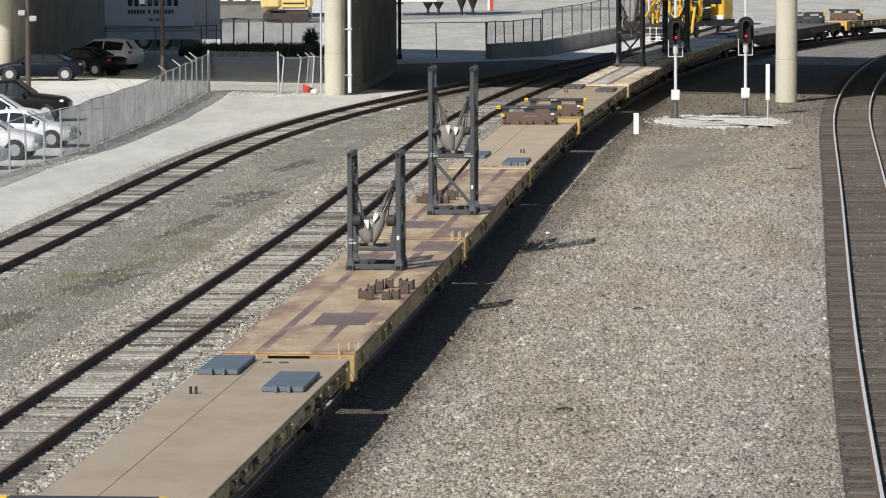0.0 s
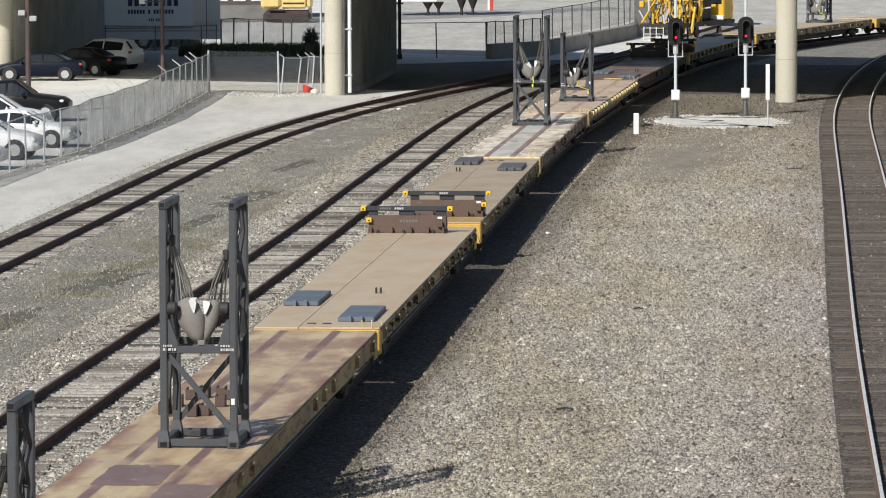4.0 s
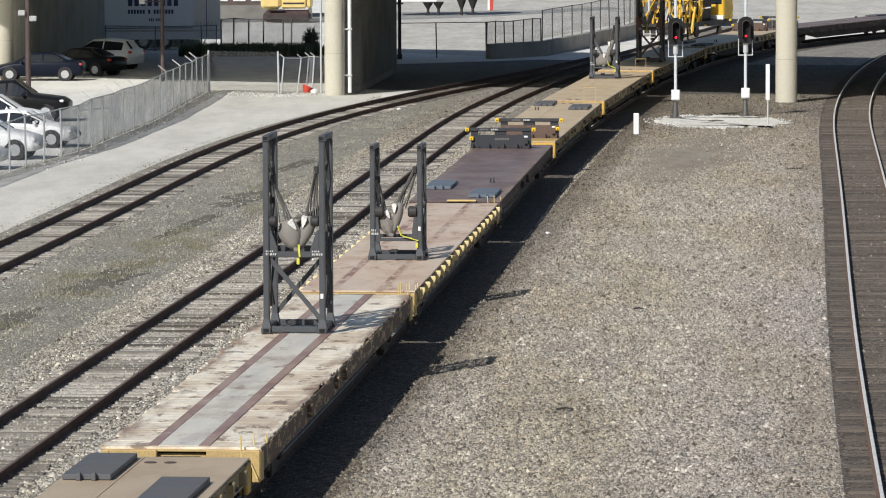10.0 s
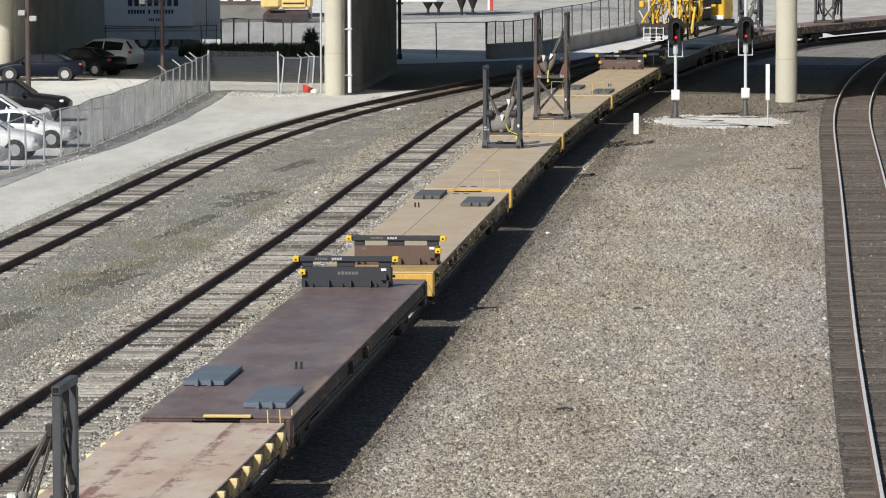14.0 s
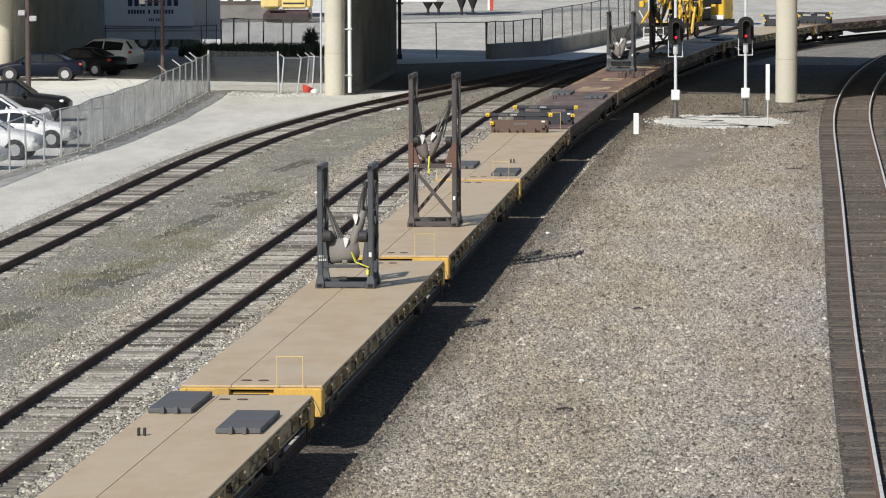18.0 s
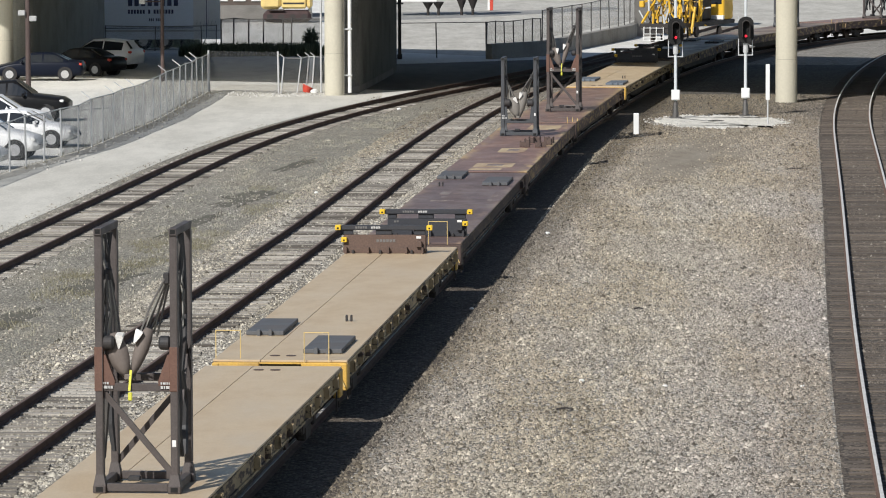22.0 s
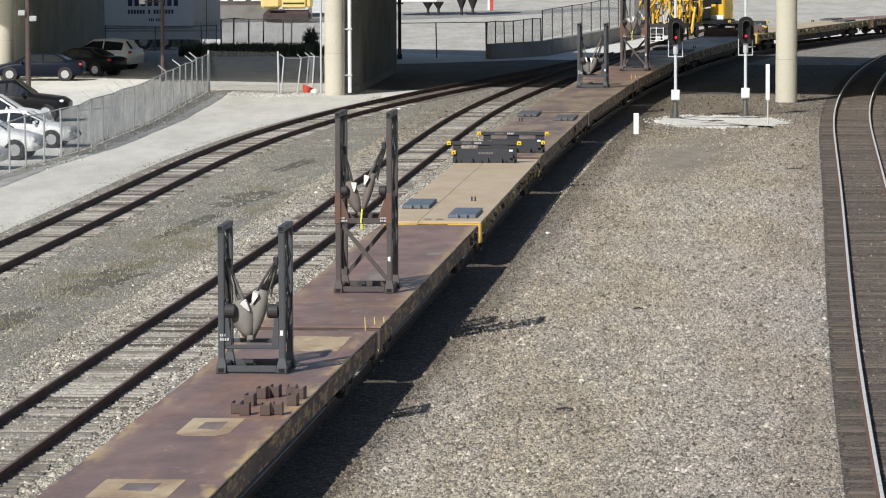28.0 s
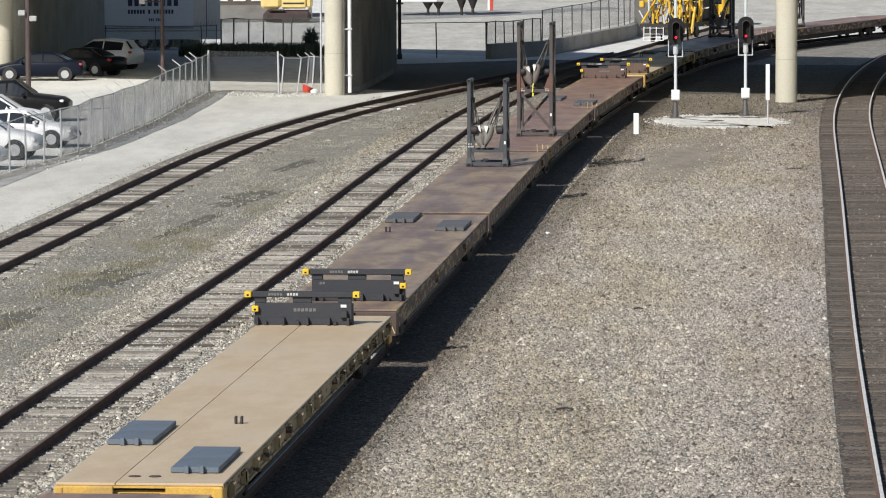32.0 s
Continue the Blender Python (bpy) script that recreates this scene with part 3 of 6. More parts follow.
        bmesh.ops.recalc_face_normals(bm, faces=bm.faces)

    for g in (-1, 1):
        part("side_sill", shared("side_sill%d" % g + half_tag, sl, lambda bm: sill(bm, E0, E1) if g > 0 else sill(bm, E1, E0)), None, car, "", pose(g * (HALF - 0.06), 0, 0, 0, 0, 0 if g > 0 else 180))
        part("belly_girder", shared("belly_girder", M["dirt_steel"], belly), None, car, "", pose(g * (HALF - 0.30), 0, 0))
    part("centre_sill", shared("centre_sill" + half_tag, M["dirt_steel"], lambda bm: box(bm, -0.33, 0.33, -E0, E1, 0.62, DECK - 0.165, None, 0.02)), None, car)

    def pocket(bm):
        if wedge:
            loft(bm, [[(-0.05, -y, z), (x, -y, z), (x, y, z), (-0.05, y, z)] for x, y, z in ((0.05, 0.05, -0.29), (0.07, 0.06, -0.27), (0.135, 0.085, -0.10), (0.135, 0.085, -0.04), (0.12, 0.075, -0.028))])
        else:
            box(bm, -0.04, 0.075, -0.085, -0.06, -0.32, -0.09)
            box(bm, -0.04, 0.075, 0.06, 0.085, -0.32, -0.09)
            box(bm, 0.05, 0.078, -0.085, 0.085, -0.28, -0.12)

    n = 18
    skip = random.Random(label + near_kit + look_of)
    for i in range(n):
        y = -12.6 + i * 25.2 / (n - 1) + (0 if wedge else skip.uniform(-0.2, 0.2))
        for g in (-1, 1):
            if not wedge and skip.random() < (0.2 if trim == "yellow" else 0.72 if look_of in ("ochre", "wood") else 0.9):
                continue
            part("stake_pocket", shared("wedge_pocket" if wedge else "stake_pocket", pk, pocket), None, car, "", pose(g * (HALF - 0.005), y, DECK, 0, 0, 0 if g > 0 else 180))

    def endb(bm):
        for a, b in ((-HALF, -0.40), (0.42, HALF)):
            box(bm, a, b, -0.12, 0.10, DECK - 0.30, DECK - 0.045, None, 0.015)
        box(bm, -0.42, 0.44, 0.02, 0.10, DECK - 0.30, DECK - 0.12, None, 0.01)
        box(bm, -0.42, 0.44, -0.06, 0.10, DECK - 0.075, DECK - 0.045)
        for a in (-HALF - 0.01, HALF - 0.13):
            box(bm, a, a + 0.14, -0.14, 0.35, 0.66, DECK - 0.05, None, 0.02)

    def coup(bm):
        box(bm, -0.11, 0.11, -0.15, 0.5, 0.80, 1.0, None, 0.03)
        box(bm, -0.19, 0.17, -0.42, -0.12, 0.76, 1.04, None, 0.05)
        cyl(bm, (0.5, 0.1, 0.75), (0.42, -0.35, 0.5), 0.03, 6)

    def step(bm):
        for q in (-0.2, 0.2):
            bar(bm, (0, q, 0.46), (0, q, 0.85), 0.03)
        for z in (0.47, 0.66):
            bar(bm, (0, -0.2, z), (0, 0.2, z), 0.035)

    def hoop(bm):
        for q in (-0.24, 0.24):
            cyl(bm, (q, 0, -0.2), (q, 0, 0.54), 0.009, 6)
        cyl(bm, (-0.25, 0, 0.54), (0.25, 0, 0.54), 0.009, 6)

    for g in (-1, 1):
        BODY = E0 if g < 0 else E1
        turn = pose(0, g * BODY, 0, 0, 0, 0 if g < 0 else 180)
        part("end_beam", shared("end_beam", tr, endb), None, car, "", turn)
        part("coupler", shared("coupler", M["dirt_steel"], coup), None, car, "", turn)
        for o in (-HALF + 0.02, HALF - 0.02):
            part("step", shared("step", M["dirt_steel"], step), None, car, "", pose(o, g * (BODY - 0.5), 0))
        if hoops and g < 0:
            part("grab_iron", shared("grab_iron", M["pale_yellow"], hoop), None, car, "thin yellow grab iron", pose(0.72, g * (BODY + 0.08), DECK))
            if near_kit == "plates":
              part("grab_iron", shared("grab_iron", M["pale_yellow"], hoop), None, car, "thin yellow grab iron", pose(-1.05, g * (BODY - 0.3), DECK))
        def lever(bm):
            cyl(bm, (0.3, -0.16, DECK - 0.25), (1.15, -0.18, DECK - 0.22), 0.014, 6)
            cyl(bm, (1.15, -0.18, DECK - 0.22), (1.28, -0.20, DECK - 0.5), 0.014, 6)
        part("uncoupling_lever", shared("uncoupling_lever", M["pale_yellow"], lever), None, car, "", turn)

        if look_of in ("ochre", "wood", "pink") or (look_of == "brown" and g < 0):
            for q in range(3):
                def hose(bm):
                    x = HALF - 0.32 + 0.15 * q
                    cyl(bm, (x, -0.1 + 0.5 * q, DECK + (0.20, 0.16, 0.10)[q]), (x + 0.02, -0.12 + 0.5 * q, DECK - 0.2), 0.013, 6)
                    cyl(bm, (x + 0.02, -0.12 + 0.5 * q, DECK - 0.2), (x + 0.04, -0.14 + 0.45 * q, DECK - 0.36), 0.016, 6)
                part("grab_post", shared("grab_post%d" % q, M["pale_yellow"], hose), None, car, "short pale yellow grab post", pose(0, g * BODY, 0) if g < 0 else pose(0, g * BODY + 0.3, 0))
        if look_of in ("tan", "tan_grey"):
            for o in (-0.19, 0.13):
                part("deck_ring", shared("deck_ring", M["brown_steel"], lambda bm: cyl(bm, (0, 0, 0), (0, 0, 0.012), 0.10, 16)), None, car, "", pose(o, g * (BODY - 0.75), DECK))
        truck(car, g * TRUCKS)
    for g, kit in ((-1, near_kit), (1, far_kit)):
        BODY = E0 if g < 0 else E1
        if kit == "plates":
            for o, q in ((-0.86, 4.65), (0.70, 1.15)) if g < 0 else ((-0.86, 0.25), (0.72, 3.1)):
                def slab(bm):
                    box(bm, -0.385, 0.385, -1.34, 1.34, 0.006, 0.095, None, 0.012)
                    for e in (-0.12, 0.12):
                        box(bm, e - 0.035, e + 0.035, -1.43, -1.34, 0.0, 0.13, None, 0.008)
                y = -BODY + q + 1.36 if g < 0 else BODY - q - 1.36
                part("bridge_plate", shared("bridge_plate", M[plates], slab), None, car, "blue-grey steel bridge plate", pose(o, y, DECK))

            def lug(bm):
                for e in (-0.05, 0.05):
                    box(bm, e - 0.02, e + 0.02, -0.06, 0.06, 0, 0.13, None, 0.006)
            for o, q in (((0.55, 7.75),) if g < 0 else ((-0.87, 6.1),)):
                part("deck_lug", shared("deck_lug", M["black_steel"], lug), None, car, "", pose(o, g * (BODY - q), DECK))
        elif kit == "rack":
            if trim == "yellow" and g < 0:
                part("end_apron", shared("end_apron", M["apron"], lambda bm: box(bm, -HALF + 0.01, HALF - 0.01, -0.93, 0.93, 0.001, 0.006)), None, car, "worn yellow paint on the end of the deck", pose(0, g * (BODY - 0.94), DECK))
            rack_on(car, g, M["rack_brown" if rack == "brown_steel" else "rack_black"], BODY)
    return car


def rack_on(car, g, mat, BODY):
    """A folded end rack: a low upright plate on feet with a long bar above it and yellow caps."""
    y = g * (BODY - 2.0)
    c = -0.33 if g > 0 else 0.27

    def plate(bm):
        box(bm, -1.02, 1.02, -0.05, 0.05, 0.05, 0.46, None, 0.012)
        for e in (-0.95, -0.4, 0.1, 0.55, 0.95):
            box(bm, e - 0.025, e + 0.025, -0.2, 0.16, 0.0, 0.16, None, 0.006)
        box(bm, -1.02, 1.02, 0.02, 0.4, 0.02, 0.07)
        for e in (-1.0, 0.96):
            box(bm, e, e + 0.05, 0.0, 0.42, 0.05, 0.42)


    def rail(bm):
        box(bm, -1.08, 1.08, -0.10, 0.07, 0.58, 0.70, None, 0.015)

    p = part("rack_plate", shared("rack_plate", mat, plate), None, car, "", pose(c, y, DECK))
    for e, w in ((-0.90, 0.12), (-0.02, 0.20), (0.87, 0.14)):
        part("rack_post", shared("rack_post%d" % (w * 100), M["rack_black"], lambda bm: box(bm, -w, w, -0.05, 0.08, 0.46, 0.60, None, 0.01)), None, p, "", pose(e, 0, 0))
    part("rack_foot", shared("rack_foot", mat, lambda bm: box(bm, -1.03, 1.0, -0.075, -0.052, 0.005, 0.15, None, 0.006)), None, p)
    part("rack_bar", shared("rack_bar", M["rack_black"], rail), None, p)
    for o, z in ((-1.15, 0.64), (1.12, 0.64), (-1.0 * g, 0.34)):
        q = part("end_cap", shared("end_cap", M["bright_yellow"], lambda bm: box(bm, -0.07, 0.07, -0.13, 0.09, -0.062, 0.062, None, 0.012)), None, p, "yellow cap", pose(o, -0.02, z))
        part("cap_socket", shared("cap_socket", M["machine_black"], lambda bm: box(bm, -0.022, 0.022, -0.134, -0.128, -0.03, 0.008)), None, q, "dark socket")
    part("latch_box", shared("latch_box", mat, lambda bm: box(bm, -0.07, 0.07, -0.12, 0.0, 0.0, 0.15, None, 0.012)), None, p, "", pose(0.86, -0.052, 0.16))
    for e in (-0.78, -0.1, 0.68):
        part("hinge_lug", shared("hinge_lug", M["black_steel"], lambda bm: box(bm, -0.03, 0.03, -0.09, 0.0, 0.0, 0.085, None, 0.008)), None, p, "", pose(e, -0.076, 0.0))
    # rows of worn lettering: short bars with gaps
    for x, z, n, w, h, yy in (((-0.72, 0.615, 5, 0.045, 0.055, -0.102), (-0.33, 0.615, 4, 0.045, 0.055, -0.102), (-0.2, 0.28, 6, 0.06, 0.07, -0.052)) if g > 0 else ((-0.62, 0.615, 5, 0.045, 0.055, -0.102), (-0.22, 0.615, 4, 0.045, 0.05, -0.102), (-0.85, 0.36, 2, 0.05, 0.05, -0.052))):
        for k in range(n):
            part("painted_mark", shared("painted_mark%d_%d" % (n, w * 1000), M["smudged_white" if z > 0.5 and n == 4 else "faint_mark"], lambda bm: box(bm, 0, w, -0.004, 0, 0, h)), None, p, "worn painted lettering bar", pose(x + k * w * 1.35, yy, z + 0.004 * (k % 2)))
    part("marker", shared("marker", M["white_mark"], lambda bm: box(bm, -0.06, 0.06, -0.065, -0.055, -0.03, 0.03)), None, p, "white reflector", pose(0.85, 0, 0.4))


def petal(bm, base, tip, wide, bulge, thick=0.03, n=6, m=4, broad=False):
    """A cupped hanging sheet from base to tip, its hollow turned backwards, widest above the middle, with thickness."""
    base, tip = Vector(base), Vector(tip)
    d = tip - base
    side = Vector((d.z, 0, -d.x)).normalized()
    rows = []
    for i in range(n):
        f = i / (n - 1)
        w = wide * ((0.74, 0.93, 1.0, 0.98, 0.97, 0.95) if broad else (0.30, 0.62, 0.88, 1.0, 0.92, 0.55))[min(5, round(f * 5))]
        c = base + d * f + Vector((0, -bulge * math.sin(math.pi * min(1, 0.15 + 0.75 * f)), 0))
        front = [c + side * w * u + Vector((0, 0.7 * bulge * (2 * u) ** 2, -0.05 * wide * (2 * u) ** 2)) for u in np.linspace(-0.5, 0.5, m)]
        rows.append(front + [p + Vector((0, thick, 0)) for p in reversed(front)])
    return loft(bm, rows)


def cord(bm, pts, r, sides=5):
    """A thin cord through the points."""
    for a, b in zip(pts, pts[1:]):
        cyl(bm, a, b, r, sides)
    return bm


def loft(bm, rows, idx=0):
    """Skin over cross-sections of equal count."""
    vv = [[bm.verts.new(p) for p in r] for r in rows]
    n = len(rows[0])
    for a, b in zip(vv, vv[1:]):
        for i in range(n):
            q = (i + 1) % n
            f = bm.faces.new((a[i], a[q], b[q], b[i]))
            f.material_index = idx
    bm.faces.new(vv[0][::-1]), bm.faces.new(vv[-1])
    bmesh.ops.recalc_face_normals(bm, faces=bm.faces)
    return bm


def blade_stand(tall, rusty, strap, label):
    """An open steel stand with a blade saddle hung in slings; its base is at its feet."""
    H = 4.0 if tall else 2.74
    beam = 1.62 if tall else 0.50
    W, D = 0.575, 1.45 if tall else 1.2
    t = thing("blade_stand", label, "transport stand", "blade stands on the train")
    fm = M["frame_brown"] if rusty else M["frame"]
    nm = ("tall" if tall else "low") + ("_r" if rusty else "")
    rnd = random.Random(strap * 7 + tall)

    def foot(bm):
        box(bm, -0.10, 0.10, -0.115, 0.115, 0, 0.12, None, 0.012)
        loft(bm, [[(-0.095, -0.10, 0.12), (0.095, -0.10, 0.12), (0.095, 0.10, 0.12), (-0.095, 0.10, 0.12)],
                  [(-0.06, -0.075, 0.29), (0.06, -0.075, 0.29), (0.06, 0.075, 0.29), (-0.06, 0.075, 0.29)]])

    for y in (0, D):
        part("base_beam", shared("base_beam_" + nm, fm, lambda bm: bar(bm, (-W + 0.1, 0, 0.085), (W - 0.1, 0, 0.085), 0.12, 0.12, 0, 0.01)), None, t, "", pose(0, y, 0))
        part("cross_beam", shared("cross_beam_" + nm, fm, lambda bm: bar(bm, (-W, 0, beam), (W, 0, beam), 0.10, 0.12 if tall else 0.075, 0, 0.01)), None, t, "", pose(0, y, 0))
    part("tie_box", shared("tie_box", M["black_steel"], lambda bm: box(bm, -0.09, 0.09, -0.07, 0.07, 0.19, 0.26, None, 0.01)), None, t, "", pose(-0.05, 0, 0))
    for o in (-W, W):
        part("side_beam", shared("side_beam_" + nm, fm, lambda bm: bar(bm, (0, 0.13, 0.08), (0, D - 0.13, 0.08), 0.11, 0.13, 0, 0.01)), None, t, "", pose(o, 0, 0))
        for y in (0, D):
            f = part("foot", shared("foot_" + nm, fm, foot), None, t, "", pose(o, y, 0))
            if y == 0:
                part("socket", shared("socket", M["machine_black"], lambda bm: box(bm, -0.055, 0.055, -0.119, -0.113, 0.025, 0.10)), None, f, "dark lifting socket")

            def post(bm):
                box(bm, -0.055, 0.055, -0.07, 0.07, 0.28, H, None, 0.008)
                box(bm, 0.055, 0.062, -0.09, 0.09, 0.3, H - 0.1)
            p = part("post", shared("post_" + nm, fm, post), None, t, "", pose(o, y, 0))

        part("top_beam", shared("top_beam_" + nm, fm, lambda bm: box(bm, -0.06, 0.06, -0.10, D + 0.10, H - 0.06, H + 0.05, None, 0.008)), None, t, "", pose(o, 0, 0))
        part("top_socket", shared("top_socket", M["machine_black"], lambda bm: box(bm, -0.04, 0.04, -0.104, -0.10, -0.035, 0.035)), None, t, "dark open beam end", pose(o, 0, H))

        for a, b in (((0, 0.1, 0.3), (0, D - 0.1, H * 0.5)), ((0, D - 0.1, H * 0.5), (0, 0.1, H - 0.25)), ((0, 0.0, H * 0.5), (0, D, H * 0.5))):
            part("side_brace", shared("side_brace_%s%d" % (nm, a[2] * 100), fm, lambda bm: bar(bm, a, b, 0.04, 0.08)), None, t, "", pose(o, 0, 0))

        g = -1 if o > 0 else 1

        def gusset(bm):
            k, w = (0.50, 0.24) if tall else (0.85, 0.19)
            pr = [(0.06 * g, beam + 0.03), (w * g, beam + 0.03), (w * g, beam + 0.11), (0.10 * g, beam + k), (0.06 * g, beam + k)]
            loft(bm, [[(x, y, z) for x, z in pr] for y in (-0.055, 0.055)])
            if rusty:
                box(bm, -0.066, 0.066, -0.08, 0.08, beam - 0.06, beam + 0.62, None, 0.008)
        part("gusset", shared("gusset_%s%d" % (nm, g), M["frame_rust"] if rusty else fm, gusset), None, t, "", pose(o, 0, 0))

        def roller(bm):
            r, e = (0.108, 0.20) if tall else (0.135, 0.25)
            cyl(bm, (0.0, 0.0, 0), (0.07 * g, 0.0, 0), 0.05, 8)
            cyl(bm, (0.06 * g, 0.0, 0), (0.08 * g, 0.0, 0), r * 0.75, 18, r)
            cyl(bm, (0.08 * g, 0.0, 0), (e * g, 0.0, 0), r, 18)
            cyl(bm, (e * g, 0.0, 0), ((e + 0.03) * g, 0.0, 0), r, 18, r * 0.75)
        part("roller", shared("roller_%s%d" % (nm, g), M["black_steel"], roller), None, t, "black rubber roller", pose(o, 0, beam + 0.68))
    if tall:
        part("brace", shared("brace_a" + nm, fm, lambda bm: bar(bm, (-W, D, 0.25), (W, D, beam), 0.05, 0.09)), None, t)
        part("brace", shared("brace_b" + nm, fm, lambda bm: bar(bm, (-W, 0.0, beam), (W, 0.0, 0.25), 0.05, 0.09)), None, t)

    cm = M["cradle_brown"] if rusty else M["cradle"]
    # the saddle: two cupped flaps that hang in a V, with pale pads, on fans of thin slings
    skew = rnd.uniform(-0.14, 0.06)
    low = Vector((skew, 0.10, beam + 0.10 + rnd.uniform(0, 0.10)))
    tips = {-1: low + Vector((rnd.uniform(-0.30, -0.22), 0.02, rnd.uniform(0.56, 0.72))), 1: low + Vector((rnd.uniform(0.20, 0.30), 0.06, rnd.uniform(0.66, 0.90)))}
    for g in (-1, 1):
        wide = (rnd.uniform(0.38, 0.46) if g < 0 else rnd.uniform(0.22, 0.32)) * (0.78 if rusty else 1.0)
        broad = strap == 6 and g < 0
        if broad:
            wide, tips[g] = 0.80, low + Vector((-0.10, 0.02, 0.52))
        elif strap == 6:
            tips[g] = low + Vector((0.42, 0.06, 1.15))
        flap = part("saddle_flap", shared("flap_%s%d%d" % (nm, strap, g), cm, lambda bm: petal(bm, low + Vector((g * 0.03, 0.03 * g, 0)), tips[g], wide, 0.10, broad=broad)), None, t, "hanging grey saddle flap")
        for f in flap.data.polygons:
            f.use_smooth = f.normal.y < -0.2
    part("saddle_keel", shared("keel_%s%d" % (nm, strap), cm, lambda bm: box(bm, low.x - 0.06, low.x + 0.06, low.y - 0.13, low.y + 0.3, low.z - 0.05, low.z + 0.04, None, 0.015)), None, t)
    for g in (-1, 1):
        m = Matrix.Translation(low.lerp(tips[g], 0.84) + Vector((-g * 0.11, -0.10, 0.02))) @ pose(0, 0, 0, rnd.uniform(-10, 10), g * rnd.uniform(-5, 38), 0)
        part("saddle_pad", shared("pad_%s%d%d" % (nm, strap, g), M["cradle_white"], lambda bm: loft(bm, [[m @ Vector(p) for p in ((-w, -0.01, z), (w, -0.03, z - 0.3 * w), (w, 0.14, z), (-w, 0.16, z))] for w, z in ((0.012, -0.13), (0.045, -0.02), (0.062, 0.07), (0.05, 0.085))])), None, t, "white worn pad")
        top = Vector((g * (W - 0.02), 0.22, H - 0.12))
        knot = Vector((g * (W - 0.13), 0.16, tips[g].z + (H - tips[g].z) * rnd.uniform(0.46, 0.62)))
        part("chain", shared("chain_%s%d%d" % (nm, strap, g), M["chain"], lambda bm: cord(bm, [top, top.lerp(knot, 0.5) + Vector((g * 0.02, 0, -0.03)), knot], 0.016)), None, t, "dull hanging chain")
        for q in range(6):
            def strand(bm):
                u = (q - 2.5) / 5
                b = low.lerp(tips[g], 0.92) + Vector((u * wide * 0.95, 0.03 + 0.05 * q, 0.05 * math.cos(3 * u) - 0.02 * q))
                a = knot + Vector((u * 0.05, 0.02 * q - 0.05, -0.02 * q))
                mid = a.lerp(b, 0.55) + Vector((-g * rnd.uniform(0.0, 0.05), rnd.uniform(-0.03, 0.03), rnd.uniform(-0.07, 0.0)))
                cord(bm, [a, mid, b], 0.017)
            part("sling", shared("sling_%s%d%d%d" % (nm, strap, g, q), M["sling_pale"] if q in (1, 4) else M["sling_dark"], strand), None, t, "hanging sling")
        part("hook_block", shared("hook_%s%d%d" % (nm, strap, g), M["black_steel"], lambda bm: box(bm, -0.05, 0.05, -0.05, 0.05, -0.09, 0.09, Matrix.Translation(knot), 0.02)), None, t)
        # lashings that hang inside the side frames
        for q in range(4):
            def lash(bm):
                zs = np.linspace(H - 0.15, beam + rnd.uniform(0.1, 0.6), 6)
                cord(bm, [(g * W + rnd.uniform(-0.05, 0.05), D * rnd.uniform(0.12, 0.75), z) for z in zs], 0.013)
            if q < 2:
                def bundle(bm):
                    zs = np.linspace(H - 0.08, 0.5 if tall else beam + 0.1, 9)
                    ring = [(0.055 * math.cos(a), 0.055 * math.sin(a)) for a in np.linspace(0, 6.283, 7)[:-1]]
                    mids = [(g * W + rnd.uniform(-0.02, 0.05), D * (0.30 + 0.36 * q + rnd.uniform(-0.13, 0.13)), rnd.uniform(0.6, 1.2)) for z in zs]
                    loft(bm, [[(x + u * k, y + v * k, z) for u, v in ring] for (x, y, k), z in zip(mids, zs)])
                part("rolled_strap", shared("bundle_%s%d%d%d" % (nm, strap, g, q), M["black_steel"] if q else M["sling_grimy"], bundle), None, t, "dark webbing strap rolled up inside the frame")
            part("lashing", shared("lash_%s%d%d%d" % (nm, strap, g, q), (M["black_steel"], M["sling_pale"], M["chain"], M["sling_dark"])[q], lash), None, t, "loose lashing")
    if strap % 2 == 0:
        x = low.x + 0.04
        if not tall:
            part("strap", shared("strap_a%d" % strap, M["strap_yellow"], lambda bm: bar(bm, (x + 0.12, -0.02, low.z + 0.22), (x + 0.22, -0.08, beam + 0.10), 0.055, 0.018)), None, t, "bright yellow ratchet strap")
            part("strap", shared("strap_b%d" % strap, M["strap_yellow"], lambda bm: bar(bm, (x + 0.22, -0.08, beam + 0.10), (W - 0.02, -0.10, beam - 0.02), 0.07, 0.02)), None, t, "bright yellow ratchet strap")
            x = W - 0.06
        else:
            part("strap", shared("strap_%s%d" % (nm, strap), M["strap_yellow"], lambda bm: bar(bm, (x, 0.0, low.z + 0.1), (x + rnd.uniform(-0.03, 0.03), -0.09, beam - 0.05), 0.036, 0.015)), None, t, "bright yellow ratchet strap")
        part("strap_end", shared("strap_end_%s%d" % (nm, strap), M["strap_yellow"], lambda bm: box(bm, x - 0.032, x + 0.032, -0.11, -0.07, beam - 0.20, beam - 0.07, None, 0.012)), None, t, "bright yellow strap end")
    for g in (-1, 1):
        if tall:
            for z, h, ws in ((0.07, 0.034, (0.022, 0.04, 0.018, 0.03)), (0.005, 0.042, (0.035, 0.02, 0.05, 0.02, 0.035))):
                x = g * (W - 0.10) - 0.10
                for w in ws:
                    part("paint_mark", shared("paint_mark%d_%d" % (w * 1000, h * 1000), M["stencil_white"], lambda bm: box(bm, 0, w, -0.075, -0.071, 0, h)), None, t, "white painted mark", pose(x, 0, beam - 0.02 + z))
